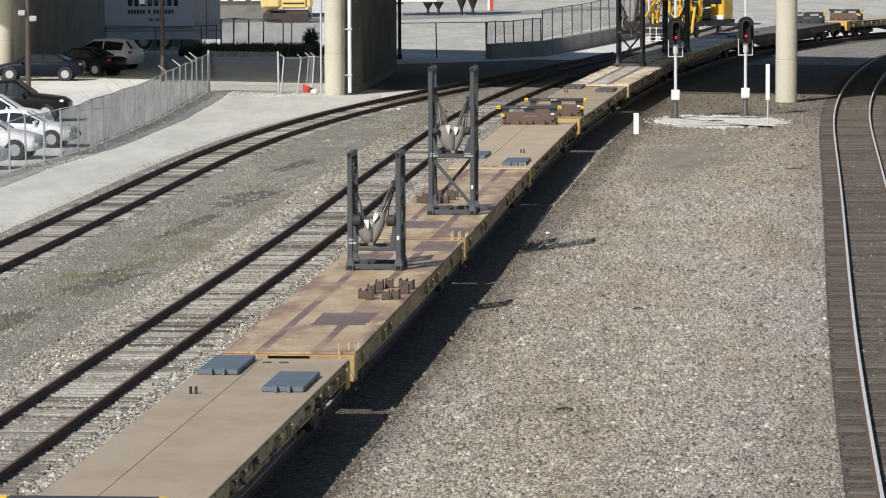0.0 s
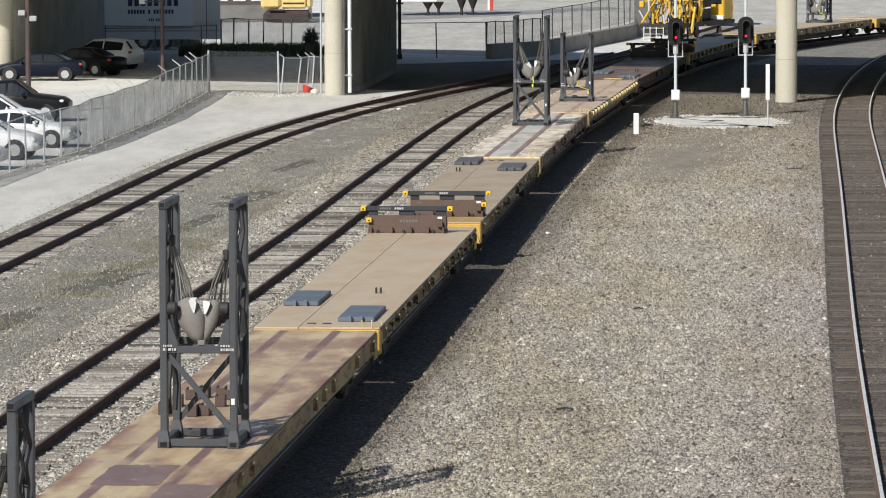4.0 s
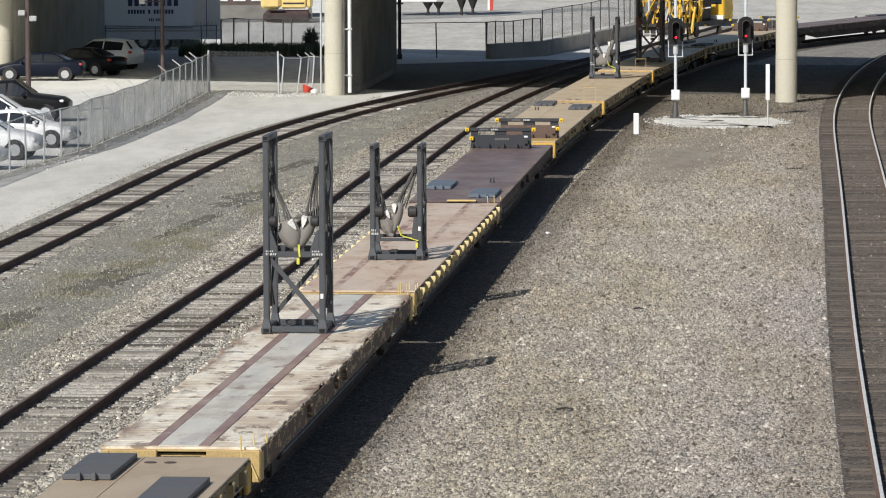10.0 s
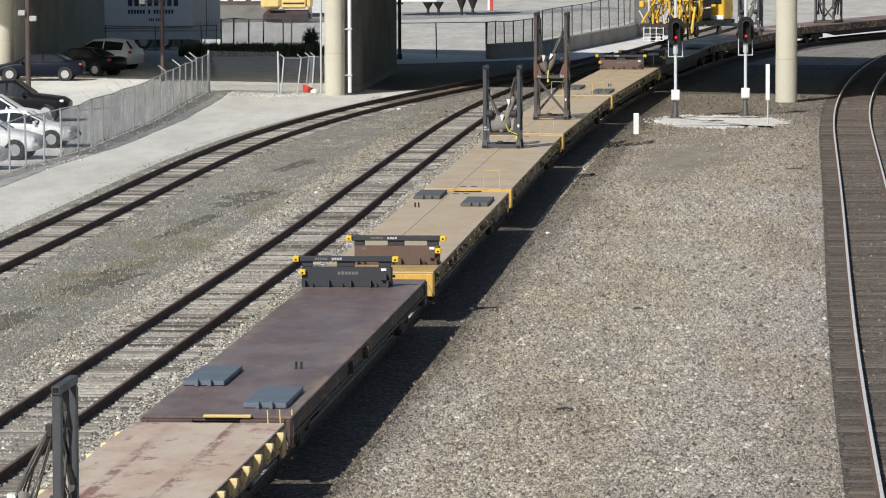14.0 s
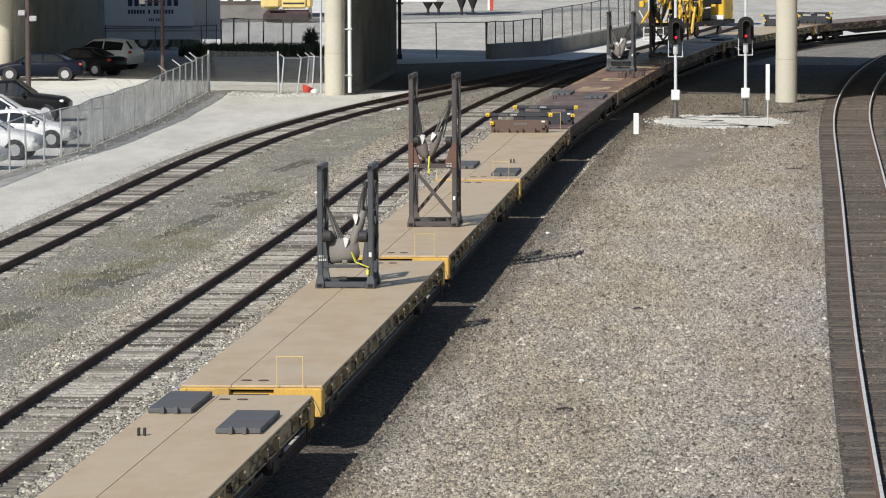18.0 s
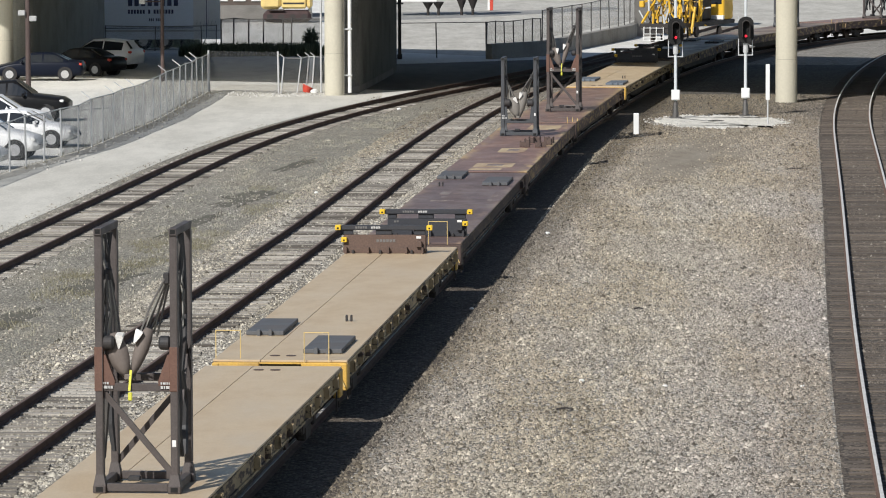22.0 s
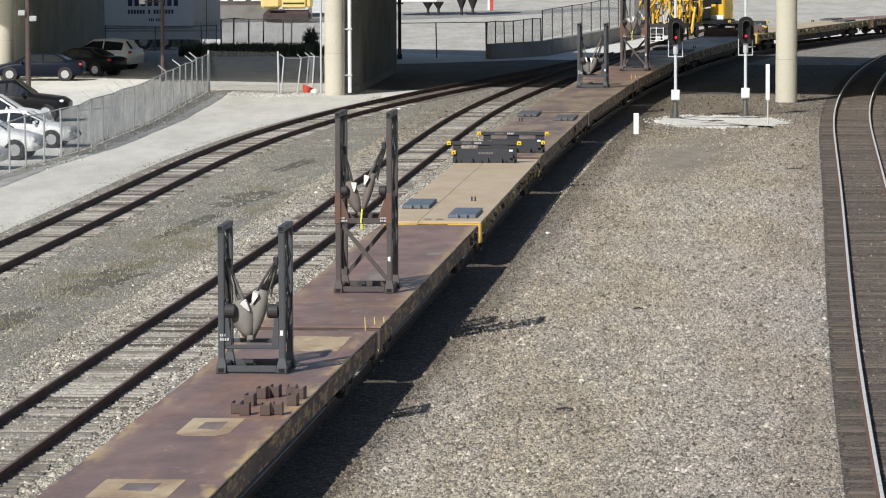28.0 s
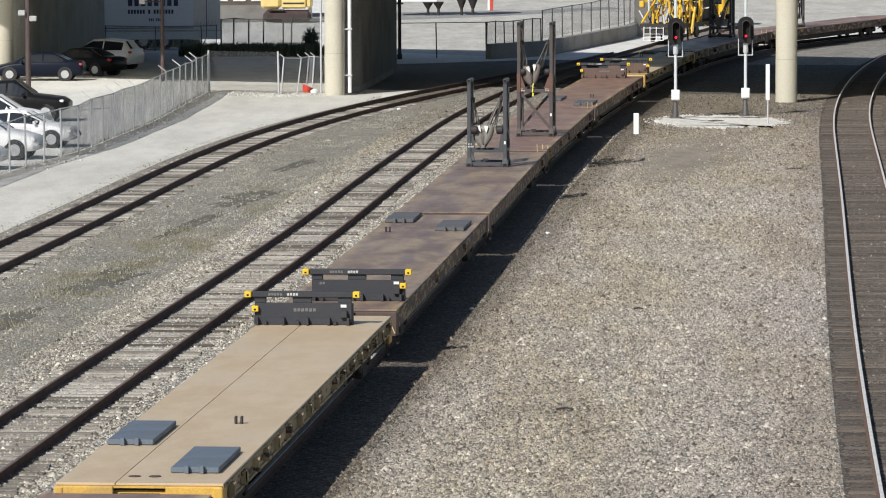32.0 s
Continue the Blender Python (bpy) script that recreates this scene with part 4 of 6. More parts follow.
                    x += w + 0.014
        else:
            for z, ws in (((0.20, (0.03, 0.022, 0.03)), (0.12, (0.035, 0.03, 0.03, 0.04))) if g < 0 else ()):
                x = -W - 0.02
                for w in ws:
                    part("paint_mark", shared("post_mark%d" % (w * 1000), M["stencil_white"], lambda bm: box(bm, 0, w, -0.076, -0.071, 0, 0.05)), None, t, "white painted mark", pose(x, 0, beam + z))
                    x += w + 0.012
    part("reflector", shared("reflector", M["white_mark"], lambda bm: box(bm, -0.03, 0.03, -0.078, -0.071, 0, 0.10)), None, t, "white reflector", pose(W, 0, 0.72))
    return t


# look, trim, pockets, near kit, far kit, plate colour, rack colour, words
TAN_WORDS = "long tan flatcar with yellow ends in a moving train"
ROSTER = {
    -1: ("tan", "yellow", "yellow", "plates", "rack", "plate_blue", "brown_steel", TAN_WORDS),
    0: ("tan_grey", "yellow", "yellow", "rack", "plates", "plate_blue", "brown_steel", "long greyish tan flatcar with blue bridge plates"),
    1: ("ochre", "ochre_trim", "yellow", "", "", "", "", "worn ochre flatcar with rust-purple stains"),
    2: ("ochre", "ochre_trim", "yellow", "", "", "", "", "worn ochre flatcar with rust-purple stains"),
    3: ("tan", "yellow", "yellow", "plates", "rack", "plate_blue", "brown_steel", TAN_WORDS),
    4: ("tan_grey", "yellow", "yellow", "rack", "plates", "plate_grey", "brown_steel", TAN_WORDS),
    5: ("wood", "wood_trim", "yellow", "", "", "", "", "flatcar with a bleached ragged plank deck and purple runners"),
    6: ("pink", "wood_trim", "wedge_yellow", "", "", "", "", "faded pinkish flatcar with bright yellow wedges along its side"),
    7: ("purple", "brown_steel", "brown_steel", "plates", "rack", "plate_blue", "black_steel", "dark purple-brown flatcar with blue bridge plates"),
    8: ("tan", "yellow", "yellow", "rack", "plates", "plate_grey", "brown_steel", TAN_WORDS),
    9: ("tan", "yellow", "yellow", "", "", "", "", TAN_WORDS),
    10: ("tan", "yellow", "yellow", "", "", "", "", TAN_WORDS),
    11: ("tan", "yellow", "yellow", "plates", "rack", "plate_grey", "brown_steel", TAN_WORDS),
    12: ("purple", "brown_steel", "yellow", "rack", "plates", "plate_grey", "black_steel", "dark purple-brown flatcar with faded lettering patches"),
    13: ("rust", "brown_steel", "yellow", "", "", "", "", "red rust flatcar with pale patches on its deck"),
    14: ("brown", "brown_steel", "yellow", "", "", "", "", "brown rust flatcar with pale patches on its deck"),
    15: ("tan", "yellow", "yellow", "plates", "rack", "plate_blue", "black_steel", TAN_WORDS),
    16: ("patchy", "brown_steel", "yellow", "rack", "plates", "plate_grey", "black_steel", "patchy brown and tan flatcar"),
    17: ("patchy", "brown_steel", "brown_steel", "", "", "", "", "patchy purple-brown and tan flatcar"),
    18: ("brown", "brown_steel", "brown_steel", "", "", "", "", "brown rust flatcar in a moving train"),
    19: ("brown", "brown_steel", "brown_steel", "plates", "rack", "plate_grey", "brown_steel", "brown rust flatcar with dark bridge plates"),
    20: ("tan", "yellow", "yellow", "rack", "plates", "plate_grey", "brown_steel", TAN_WORDS),
    21: ("brown", "brown_steel", "brown_steel", "", "", "", "", "brown rust flatcar in a moving train"),
    22: ("brown", "brown_steel", "brown_steel", "", "", "", "", "brown rust flatcar in a moving train"),
    23: ("brown", "brown_steel", "brown_steel", "plates", "rack", "plate_grey", "brown_steel", "brown rust flatcar in a moving train"),
    24: ("tan", "yellow", "yellow", "rack", "plates", "plate_grey", "brown_steel", TAN_WORDS),
}
CARS = {}
for k, (lk, tr, pk, near, far, pl, rk, words) in ROSTER.items():
    CARS[k] = flatcar(lk, tr, pk, near, far, words, pl or "plate_blue", rk or "brown_steel", k in (9, 10, 11, 12), k == 6)



def paint_patch(k, o, y, w, l, seed):
    """A faded pale paint panel on a deck, with worn edges."""
    rn = random.Random(seed)
    ring = []
    for i in range(72):
        a = i / 72 * 2 * math.pi
        c, q = math.cos(a), math.sin(a)
        f = 1 / max(abs(c), abs(q))
        e = 1 - 0.16 * max(0, noise.noise(Vector((3 * c, 3 * q, seed)))) - rn.uniform(0, 0.05)
        ring.append((o + c * f * w / 2 * e, y + q * f * l / 2 * e))
    part("paint_patch", prism(B(), ring, DECK + 0.001, DECK + 0.004), M["patch_purple" if k in (1, 2) else "patch_faint" if k in (12, 14) else "patch"], CARS[k], "worn purple-brown paint panel" if k in (1, 2) else "faded tan paint panel")


M["patch_purple"] = deck_paint("worn_purple_panel", (0.20, 0.13, 0.115), (0.25, 0.165, 0.14), (0.16, 0.105, 0.095), 0.7, scuff=(0.46, 0.34, 0.21))
M["patch_faint"] = deck_paint("faint_scuffed_panel", (0.27, 0.215, 0.18), (0.20, 0.15, 0.135), (0.15, 0.105, 0.1), 0.9, scuff=(0.42, 0.35, 0.26))
M["patch"] = deck_paint("faded_tan_panel", (0.60, 0.47, 0.28), (0.48, 0.35, 0.21), (0.28, 0.17, 0.12), 0.75, False)
for k, o, y, w, l, sd in ((13, 0.35, 11.0, 1.2, 3.0, 3), (14, 0.2, -2.0, 0.8, 2.0, 4), (18, 0.0, -4.0, 0.9, 1.6, 5), (12, -0.35, 1.5, 0.7, 0.35, 6), (12, -0.1, 3.0, 0.8, 0.3, 7), (12, 1.1, 3.4, 0.35, 4.0, 8), (12, -0.3, -5.0, 0.6, 0.3, 9), (14, -0.5, -9.0, 0.6, 0.5, 11), (14, 0.6, -10.5, 0.5, 0.6, 12), (14, 0.9, 4.5, 0.35, 0.9, 13), (1, 0.75, 12.0, 1.0, 3.0, 14), (1, -0.5, 8.5, 0.9, 2.4, 15), (2, 0.85, -11.8, 0.9, 3.2, 16), (2, -0.2, -9.2, 1.1, 2.6, 17), (2, 0.7, -3.5, 0.9, 3.6, 18), (1, 0.4, -7.0, 1.2, 2.8, 19), (12, 0.2, -1.5, 0.5, 0.25, 20), (12, -0.5, 4.6, 0.3, 1.2, 21)):
    paint_patch(k, o, y, w, l, sd)
def deck_bracket(bm):
    box(bm, -0.09, 0.09, -0.03, 0.25, 0, 0.025)
    box(bm, -0.09, 0.09, -0.06, -0.02, 0, 0.19, None, 0.01)
    box(bm, -0.09, -0.06, -0.04, 0.24, 0, 0.21, None, 0.006)
    box(bm, 0.06, 0.09, -0.04, 0.24, 0, 0.21, None, 0.006)


for k, y0, o0 in ((1, -1.2, 0.80), (13, 0.2, 0.80), (2, 0.0, -0.45)):
    rn = random.Random(k)
    for dx, dy in ((-0.62, -1.35), (-0.40, -1.6), (0.08, -1.65), (0.34, -1.5), (-0.52, 0.05), (0.46, 0.1), (-0.42, 1.35), (-0.16, 1.7), (0.24, 1.7), (0.46, 1.4)):
        part("bracket", shared("deck_bracket", M["brown_steel"], deck_bracket), None, CARS[k], "rusty brown bracket", pose(min(1.24, max(-1.24, o0 + dx * 0.77)), y0 + dy * 0.85, DECK + 0.001, 0, 0, rn.uniform(-5, 5)))


def lettered_panel(k, o, y, w, l, cut):
    """A pale stencilled panel with its corners cut, worn through to the deck in the middle."""
    out = [(o - w / 2 + cut, y - l / 2), (o + w / 2 - cut, y - l / 2), (o + w / 2, y - l / 2 + cut * 2), (o + w / 2, y + l / 2), (o - w / 2, y + l / 2), (o - w / 2, y - l / 2 + cut * 2)]
    p = part("stencil_panel", prism(B(), out, DECK + 0.001, DECK + 0.005), M["patch"], CARS[k], "worn pale yellow stencil panel")
    part("worn_middle", prism(B(), [(o - w * 0.2, y - l * 0.12), (o + w * 0.22, y - l * 0.16), (o + w * 0.24, y + l * 0.30), (o - w * 0.18, y + l * 0.26)], DECK + 0.004, DECK + 0.008), M["patch_faint"], p)


lettered_panel(13, 0.12, -2.9, 0.90, 2.5, 0.16)
lettered_panel(13, 0.06, -10.8, 1.25, 2.1, 0.02)
part("stencil_panel", prism(B(), [(-0.60, -13.15), (0.42, -13.15), (0.44, -12.4), (-0.56, -12.4)], DECK + 0.001, DECK + 0.005), M["patch"], CARS[13], "worn pale yellow stencil panel")
# number of the coupling it stands by, metres past it, metres off the middle, tall, rusty, variant
STANDS = [
    (1, -9.4, -0.12, False, False, 1), (1, 8.25, 0.33, True, False, 3),
    (5, -9.4, -0.30, True, False, 2), (5, 8.5, 0.14, False, False, 4),
    (9, -8.2, -0.32, False, False, 6), (9, 9.9, 0.17, True, True, 8),
    (13, -8.57, -0.23, False, False, 5), (13, 8.1, 0.22, True, True, 10),
    (17, -8.4, -0.12, False, False, 7), (17, 8.5, 0.35, True, True, 12),
    (21, -8.4, -0.2, False, False, 9), (21, 8.5, 0.2, True, True, 14),
]
STAND_OBS = []
for c, ds, off, tall, rusty, var in STANDS:
    ob = blade_stand(tall, rusty, var, ("tall" if tall else "low") + " dark grey steel stand with a slung saddle" + (" and rusty gussets" if rusty else ""))
    STAND_OBS.append((ob, c, ds, off))


part("coupling_guard", box(B(), -0.22, 0.62, -13.78, -13.66, DECK - 0.02, DECK + 0.035, None, 0.012), M["pale_yellow"], CARS[7], "worn yellow guard over the coupling")

# ---- bridge over the tracks ----
M["white_paint"] = plain("white_paint", (0.80, 0.80, 0.78), 0.45, 0, 0.04, 3, False, (0.6, 0.58, 0.54), 0.3)
M["galvanised"] = plain("galvanised_steel", (0.56, 0.57, 0.57), 0.5, 0.25, 0.12, 6)
M["post_brown"] = plain("brown_pole", (0.085, 0.058, 0.052), 0.7, 0, 0.2, 3)
M["post_dark"] = plain("dark_fence_post", (0.10, 0.092, 0.085), 0.7, 0.3, 0.2, 4)
M["machine_yellow"] = plain("machine_yellow", (0.72, 0.43, 0.035), 0.45, 0, 0.08, 3, False, (0.45, 0.27, 0.05), 0.4)
M["machine_dark"] = plain("machine_dark", (0.035, 0.03, 0.028), 0.7, 0.1, 0.3, 4)
M["rubber"] = plain("tyre_rubber", (0.028, 0.028, 0.03), 0.85, 0, 0.2, 8)
M["rim"] = plain("wheel_rim", (0.5, 0.5, 0.5), 0.35, 0.7, 0.1, 6)
M["car_rim"] = plain("car_wheel_rim", (0.62, 0.62, 0.63), 0.35, 0.6, 0.1, 6)
M["red"] = plain("faded_red", (0.55, 0.06, 0.035), 0.6, 0, 0.1, 4)
M["asphalt"] = soil("yard_asphalt", (0.22, 0.22, 0.215), (0.31, 0.305, 0.295), 0.3, 12)
M["brick_wall"] = plain("brown_building_wall", (0.11, 0.088, 0.075), 0.9, 0, 0.2, 2, True)
m_, nt_, b_ = material("dark_glass", 0.08)
b_.inputs["Base Color"].default_value = (0.02, 0.024, 0.03, 1)
M["glass"] = m_
m_, nt_, b_ = material("red_signal_light", 0.4)
b_.inputs["Base Color"].default_value = (0.6, 0.01, 0.02, 1)
b_.inputs["Emission Color"].default_value = (1.0, 0.03, 0.06, 1)
b_.inputs["Emission Strength"].default_value = 0.8
M["red_light"] = m_


def mesh_fabric(name, col, share):
    """Chain-link fabric: wire and holes finer than the eye can part at this distance."""
    m, nt, b = material(name, 0.6, 0.4)
    b.inputs["Base Color"].default_value = (*col, 1)
    v = coords(nt, False, (1, 1, 1))
    f = noise_tex(nt, v, 60, 1, 0.5)
    big = noise_tex(nt, v, 0.8, 3)
    a = mix(nt, 0.5, ramp(nt, f, [(0.4, share * 0.5), (0.6, share * 1.4)]), ramp(nt, big, [(0.3, share * 0.7), (0.7, share * 1.35)]))
    nt.links.new(a, b.inputs["Alpha"])
    return m


M["link"] = mesh_fabric("chain_link_fabric", (0.42, 0.43, 0.43), 0.15)
M["link_slats"] = mesh_fabric("slatted_chain_link_fabric", (0.16, 0.19, 0.205), 0.40)
M["link_gate"] = mesh_fabric("gate_fabric", (0.13, 0.135, 0.14), 0.14)
M["link_dark"] = mesh_fabric("dark_wire_fabric", (0.10, 0.098, 0.088), 0.30)
M["link_near"] = mesh_fabric("worn_slatted_fabric", (0.20, 0.22, 0.235), 0.22)


def foliage_mat(name, a, c):
    m, nt, b = material(name, 0.8)
    g = nt.nodes.new("ShaderNodeNewGeometry")
    nt.links.new(ramp(nt, g.outputs["Random Per Island"], [(0.0, a), (1.0, c)]), b.inputs["Base Color"])
    return m


M["weed"] = foliage_mat("dry_weeds", (0.12, 0.112, 0.07), (0.29, 0.265, 0.18))
M["bush"] = foliage_mat("dark_bush", (0.10, 0.125, 0.075), (0.21, 0.235, 0.16))
m_, nt_, b_ = material("loose_stones", 0.92)
g_ = nt_.nodes.new("ShaderNodeNewGeometry")
c_ = ramp(nt_, g_.outputs["Random Per Island"], [(0.0, (0.065, 0.059, 0.053)), (0.21, (0.18, 0.168, 0.154)), (0.43, (0.365, 0.35, 0.33)), (0.84, (0.44, 0.422, 0.398)), (1.0, (0.68, 0.66, 0.63))])
v_ = coords(nt_, True)
c_ = mix(nt_, 1.0, c_, ramp(nt_, noise_tex(nt_, coords(nt_, True, (1.0, 0.13, 1.0)), 0.32, 6, 0.62), [(0.38, (0.82, 0.775, 0.68)), (0.47, (0.99, 0.945, 0.85)), (0.53, (1.0, 0.985, 0.945)), (0.62, (0.97, 0.955, 0.94))]), "MULTIPLY")
c_ = mix(nt_, 1.0, c_, ramp(nt_, noise_tex(nt_, coords(nt_, True, (1.0, 0.3, 1.0)), 0.9, 4, 0.6), [(0.3, 0.78), (0.7, 1.12)]), "MULTIPLY")
sx_ = nt_.nodes.new("ShaderNodeSeparateXYZ")
nt_.links.new(g_.outputs["Position"], sx_.inputs[0])
across_ = nt_.nodes.new("ShaderNodeMath")          # metres beside the train's track, for the shade painted along it
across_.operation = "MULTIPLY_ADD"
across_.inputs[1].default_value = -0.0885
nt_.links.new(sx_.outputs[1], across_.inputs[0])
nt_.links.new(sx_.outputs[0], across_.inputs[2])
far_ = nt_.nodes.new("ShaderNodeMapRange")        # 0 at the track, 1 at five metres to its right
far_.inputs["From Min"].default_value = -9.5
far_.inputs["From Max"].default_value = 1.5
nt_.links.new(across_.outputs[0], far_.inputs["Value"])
# the low stops darken stones next to the train, as its shadow would
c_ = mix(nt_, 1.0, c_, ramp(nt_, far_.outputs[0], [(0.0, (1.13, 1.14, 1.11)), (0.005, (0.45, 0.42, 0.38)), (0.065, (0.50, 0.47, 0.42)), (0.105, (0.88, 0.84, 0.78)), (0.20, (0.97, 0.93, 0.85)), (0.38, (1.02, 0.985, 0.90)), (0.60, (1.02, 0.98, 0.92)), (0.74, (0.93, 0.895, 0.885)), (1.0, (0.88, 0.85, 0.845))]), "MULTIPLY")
# stones turn dirty brown towards the bridge, and darker still for its shade
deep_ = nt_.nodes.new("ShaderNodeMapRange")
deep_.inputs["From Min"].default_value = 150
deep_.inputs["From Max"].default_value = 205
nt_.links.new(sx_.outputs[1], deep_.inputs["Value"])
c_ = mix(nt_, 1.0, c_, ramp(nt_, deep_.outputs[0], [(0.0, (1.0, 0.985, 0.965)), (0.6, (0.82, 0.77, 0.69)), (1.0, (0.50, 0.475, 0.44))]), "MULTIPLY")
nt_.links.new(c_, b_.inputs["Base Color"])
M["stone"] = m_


def column(x, y, r, h, label):
    t = thing("bridge_column", label, "bridge column", "bridge columns", "", pose(x, y, 0))
    part("shaft", cyl(B(), (0, 0, -0.2), (0, 0, 1.98), r, 40), M["concrete"], t)
    part("upper_shaft", cyl(B(), (0, 0, 1.99), (0, 0, h), r * 0.985, 40), M["concrete"], t)
    part("joint", cyl(B(), (0, 0, 1.975), (0, 0, 1.995), r * 0.97, 40), M["concrete_dark"], t)
    return t


column(-5.15, 220.8, 0.47, 9.49, "round pale concrete bridge column")
column(15.78, 212.6, 0.50, 9.49, "round pale concrete bridge column")
column(-22.72, 239.0, 0.60, 9.49, "round concrete bridge column half in shade")
SK = -0.56


def skew_slab(bm, near, far, z0, z1, half=240):
    return prism(bm, [(-half, near - SK * half), (half, near + SK * half), (half, far + SK * half), (-half, far - SK * half)], z0, z1)


structure("bridge_deck", skew_slab(B(), 216.05, 262.05, 9.5, 9.9), M["concrete"], "wide concrete road bridge over the tracks", "bridge")
structure("bridge_parapet", skew_slab(B(), 216.05, 216.45, 9.9, 10.7), M["concrete"], "concrete bridge parapet", "bridge")
for i in range(7):
    structure("bridge_girder", skew_slab(B(), 223 + i * 6, 223.7 + i * 6, 8.4, 9.5), M["concrete"], "concrete girder under the bridge deck", "bridge")


def pier(a, b, thick, h, label):
    """A long pier wall with a rounded nose, and a cap."""
    a, b = Vector((*a, 0)), Vector((*b, 0))
    d = (b - a).normalized()
    nrm = Vector((d.y, -d.x, 0))
    out = [a + d * thick / 2 + (nrm * math.cos(q) - d * math.sin(q)) * thick / 2 for q in np.linspace(0, math.pi, 13)]
    out += [b - nrm * thick / 2, b + nrm * thick / 2]
    t = thing("bridge_pier", label, "bridge pier", "bridge piers")
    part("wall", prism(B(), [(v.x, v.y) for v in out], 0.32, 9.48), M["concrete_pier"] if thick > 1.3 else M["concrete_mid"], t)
    c = sum(out, Vector()) / len(out)
    part("footing", prism(B(), [(c.x + (v.x - c.x) * 1.01 + (v - c).normalized().x * 0.05, c.y + (v.y - c.y) * 1.003) for v in out], -0.2, 0.318), M["concrete_dark"], t)
    return t


pier((-4.62, 222.4), (-3.0, 246.0), 1.15, 8.0, "stained concrete bridge pier with rounded nose, coloured dark for its shade")
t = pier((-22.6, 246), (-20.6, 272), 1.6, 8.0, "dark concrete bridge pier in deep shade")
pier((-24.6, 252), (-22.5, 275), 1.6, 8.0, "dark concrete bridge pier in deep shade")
t = thing("downpipe", "white drain pipe on brackets beside a bridge column", "pipe", "", "", pose(-4.42, 220.9, 0))
part("pipe", cyl(B(), (0, 0, 0.1), (0, 0, 9.2), 0.09, 12), M["white_paint"], t)
for z in (0.9, 3.1, 5.4):
    part("bracket", box(B(), -0.3, 0.12, -0.11, 0.11, z, z + 0.07), M["galvanised"], t)

# ---- fences ----


def fence(posts, height, name, label, fabric, post_mat, arms=0.0, rail=True, r=0.035, lean=0.0, z0=0.0):
    """Posts, fabric panels, top rails and angled arms along a line of posts."""
    t = thing(name, label, "fence", "fences")
    rnd = random.Random(label)
    tops = []
    for i, (x, y) in enumerate(posts):
        dx, dy = rnd.uniform(-0.05, 0.05) + lean, rnd.uniform(-0.05, 0.05)
        top = Vector((x + dx, y + dy, z0 + height + rnd.uniform(-0.05, 0.05)))
        tops.append(top)
        p = part("post", cyl(B(), (x, y, z0 - 0.1), top, r, 8), post_mat, t)
        if arms and (arms < 0.3 or rnd.random() < 0.36):
            part("arm", bar(B(), top, top + Vector((-arms, -0.05, arms * 0.8)), 0.04), post_mat, p)
    for i, ((x, y), (x2, y2)) in enumerate(zip(posts, posts[1:])):
        a, b = tops[i], tops[i + 1]
        bm = B()
        q = [bm.verts.new(v) for v in ((x, y, z0 + 0.04), (x2, y2, z0 + 0.04), b - Vector((0, 0, 0.03)), a - Vector((0, 0, 0.03)))]
        f = bm.faces.new(q)
        n = f.normal if f.normal.length else Vector((1, 0, 0))
        f.normal_update()
        e = bmesh.ops.extrude_face_region(bm, geom=[f])
        for v in e["geom"]:
            if isinstance(v, bmesh.types.BMVert):
                v.co += f.normal * 0.006
        mt = fabric(i) if callable(fabric) else fabric
        if mt is not None:
            part("fabric_panel", bm, mt, t)
        else:
            bm.free()
        if rail:
            part("top_rail", cyl(B(), a - Vector((0, 0, 0.03)), b - Vector((0, 0, 0.03)), 0.022, 6), post_mat, t)
    return t


def along(pts, pitch):
    p = np.array(pts, float)
    s = np.concatenate([[0], np.cumsum(np.hypot(*np.diff(p, axis=0).T))])
    n = max(2, int(round(s[-1] / pitch)) + 1)
    q = np.linspace(0, s[-1], n)
    return [(float(np.interp(v, s, p[:, 0])), float(np.interp(v, s, p[:, 1]))) for v in q]


fence(along([(-16.7, 150), (-15.3, 166.5), (-13.75, 178), (-12.3, 198.5), (-11.36, 224.5)], 3.0), 1.85, "chain_link_fence",
      "grey chain-link fence with barbed wire arms beside a car park", lambda i: M["link_near"] if i < 8 else M["link_slats"], M["galvanised"], 0.34)
fence([(-7.75, 222), (-7.0, 222.8), (-6.6, 223.4), (-6.3, 223.2), (-5.9, 223.6)], 1.75, "chain_link_fence",
      "bent chain-link gate fence beside a bridge column", M["link"], M["galvanised"], 0.2, lean=0.18)
fence([(-11.3, 224.6), (-7.85, 222.1)], 2.05, "chain_link_gate", "closed chain-link gate across a service road", M["link_gate"], M["galvanised"], 0, False, 0.05)
t = thing("flag_pole", "thin pale pole beside a bridge column", "pole", "", "", pose(-5.85, 223.4, 0))
part("pole", cyl(B(), (0, 0, 0), (0, 0, 7.5), 0.05, 8), M["galvanised"], t)
fence([(-13.4, 281), (-12.65, 281), (-11.75, 281.2), (-10.85, 281), (-9.65, 281.3), (-9.15, 281), (-7.4, 281)], 1.75, "dark_wire_fence",
      "dark wire fence behind a hedge", M["link_dark"], M["post_dark"], r=0.048)
fence([(-23.6, 275.6), (-20.0, 275.6), (-17.1, 275.7), (-14.3, 275.6), (-13.5, 276.4)], 1.5, "dark_wire_fence", "dark wire fence along the side of a trailer", M["link"], M["post_dark"], r=0.03)
fence([(-2.45, 264), (-0.32, 264), (2.52, 265)], 2.05, "dark_wire_fence", "dark wire fence by open paving", None, M["post_dark"])
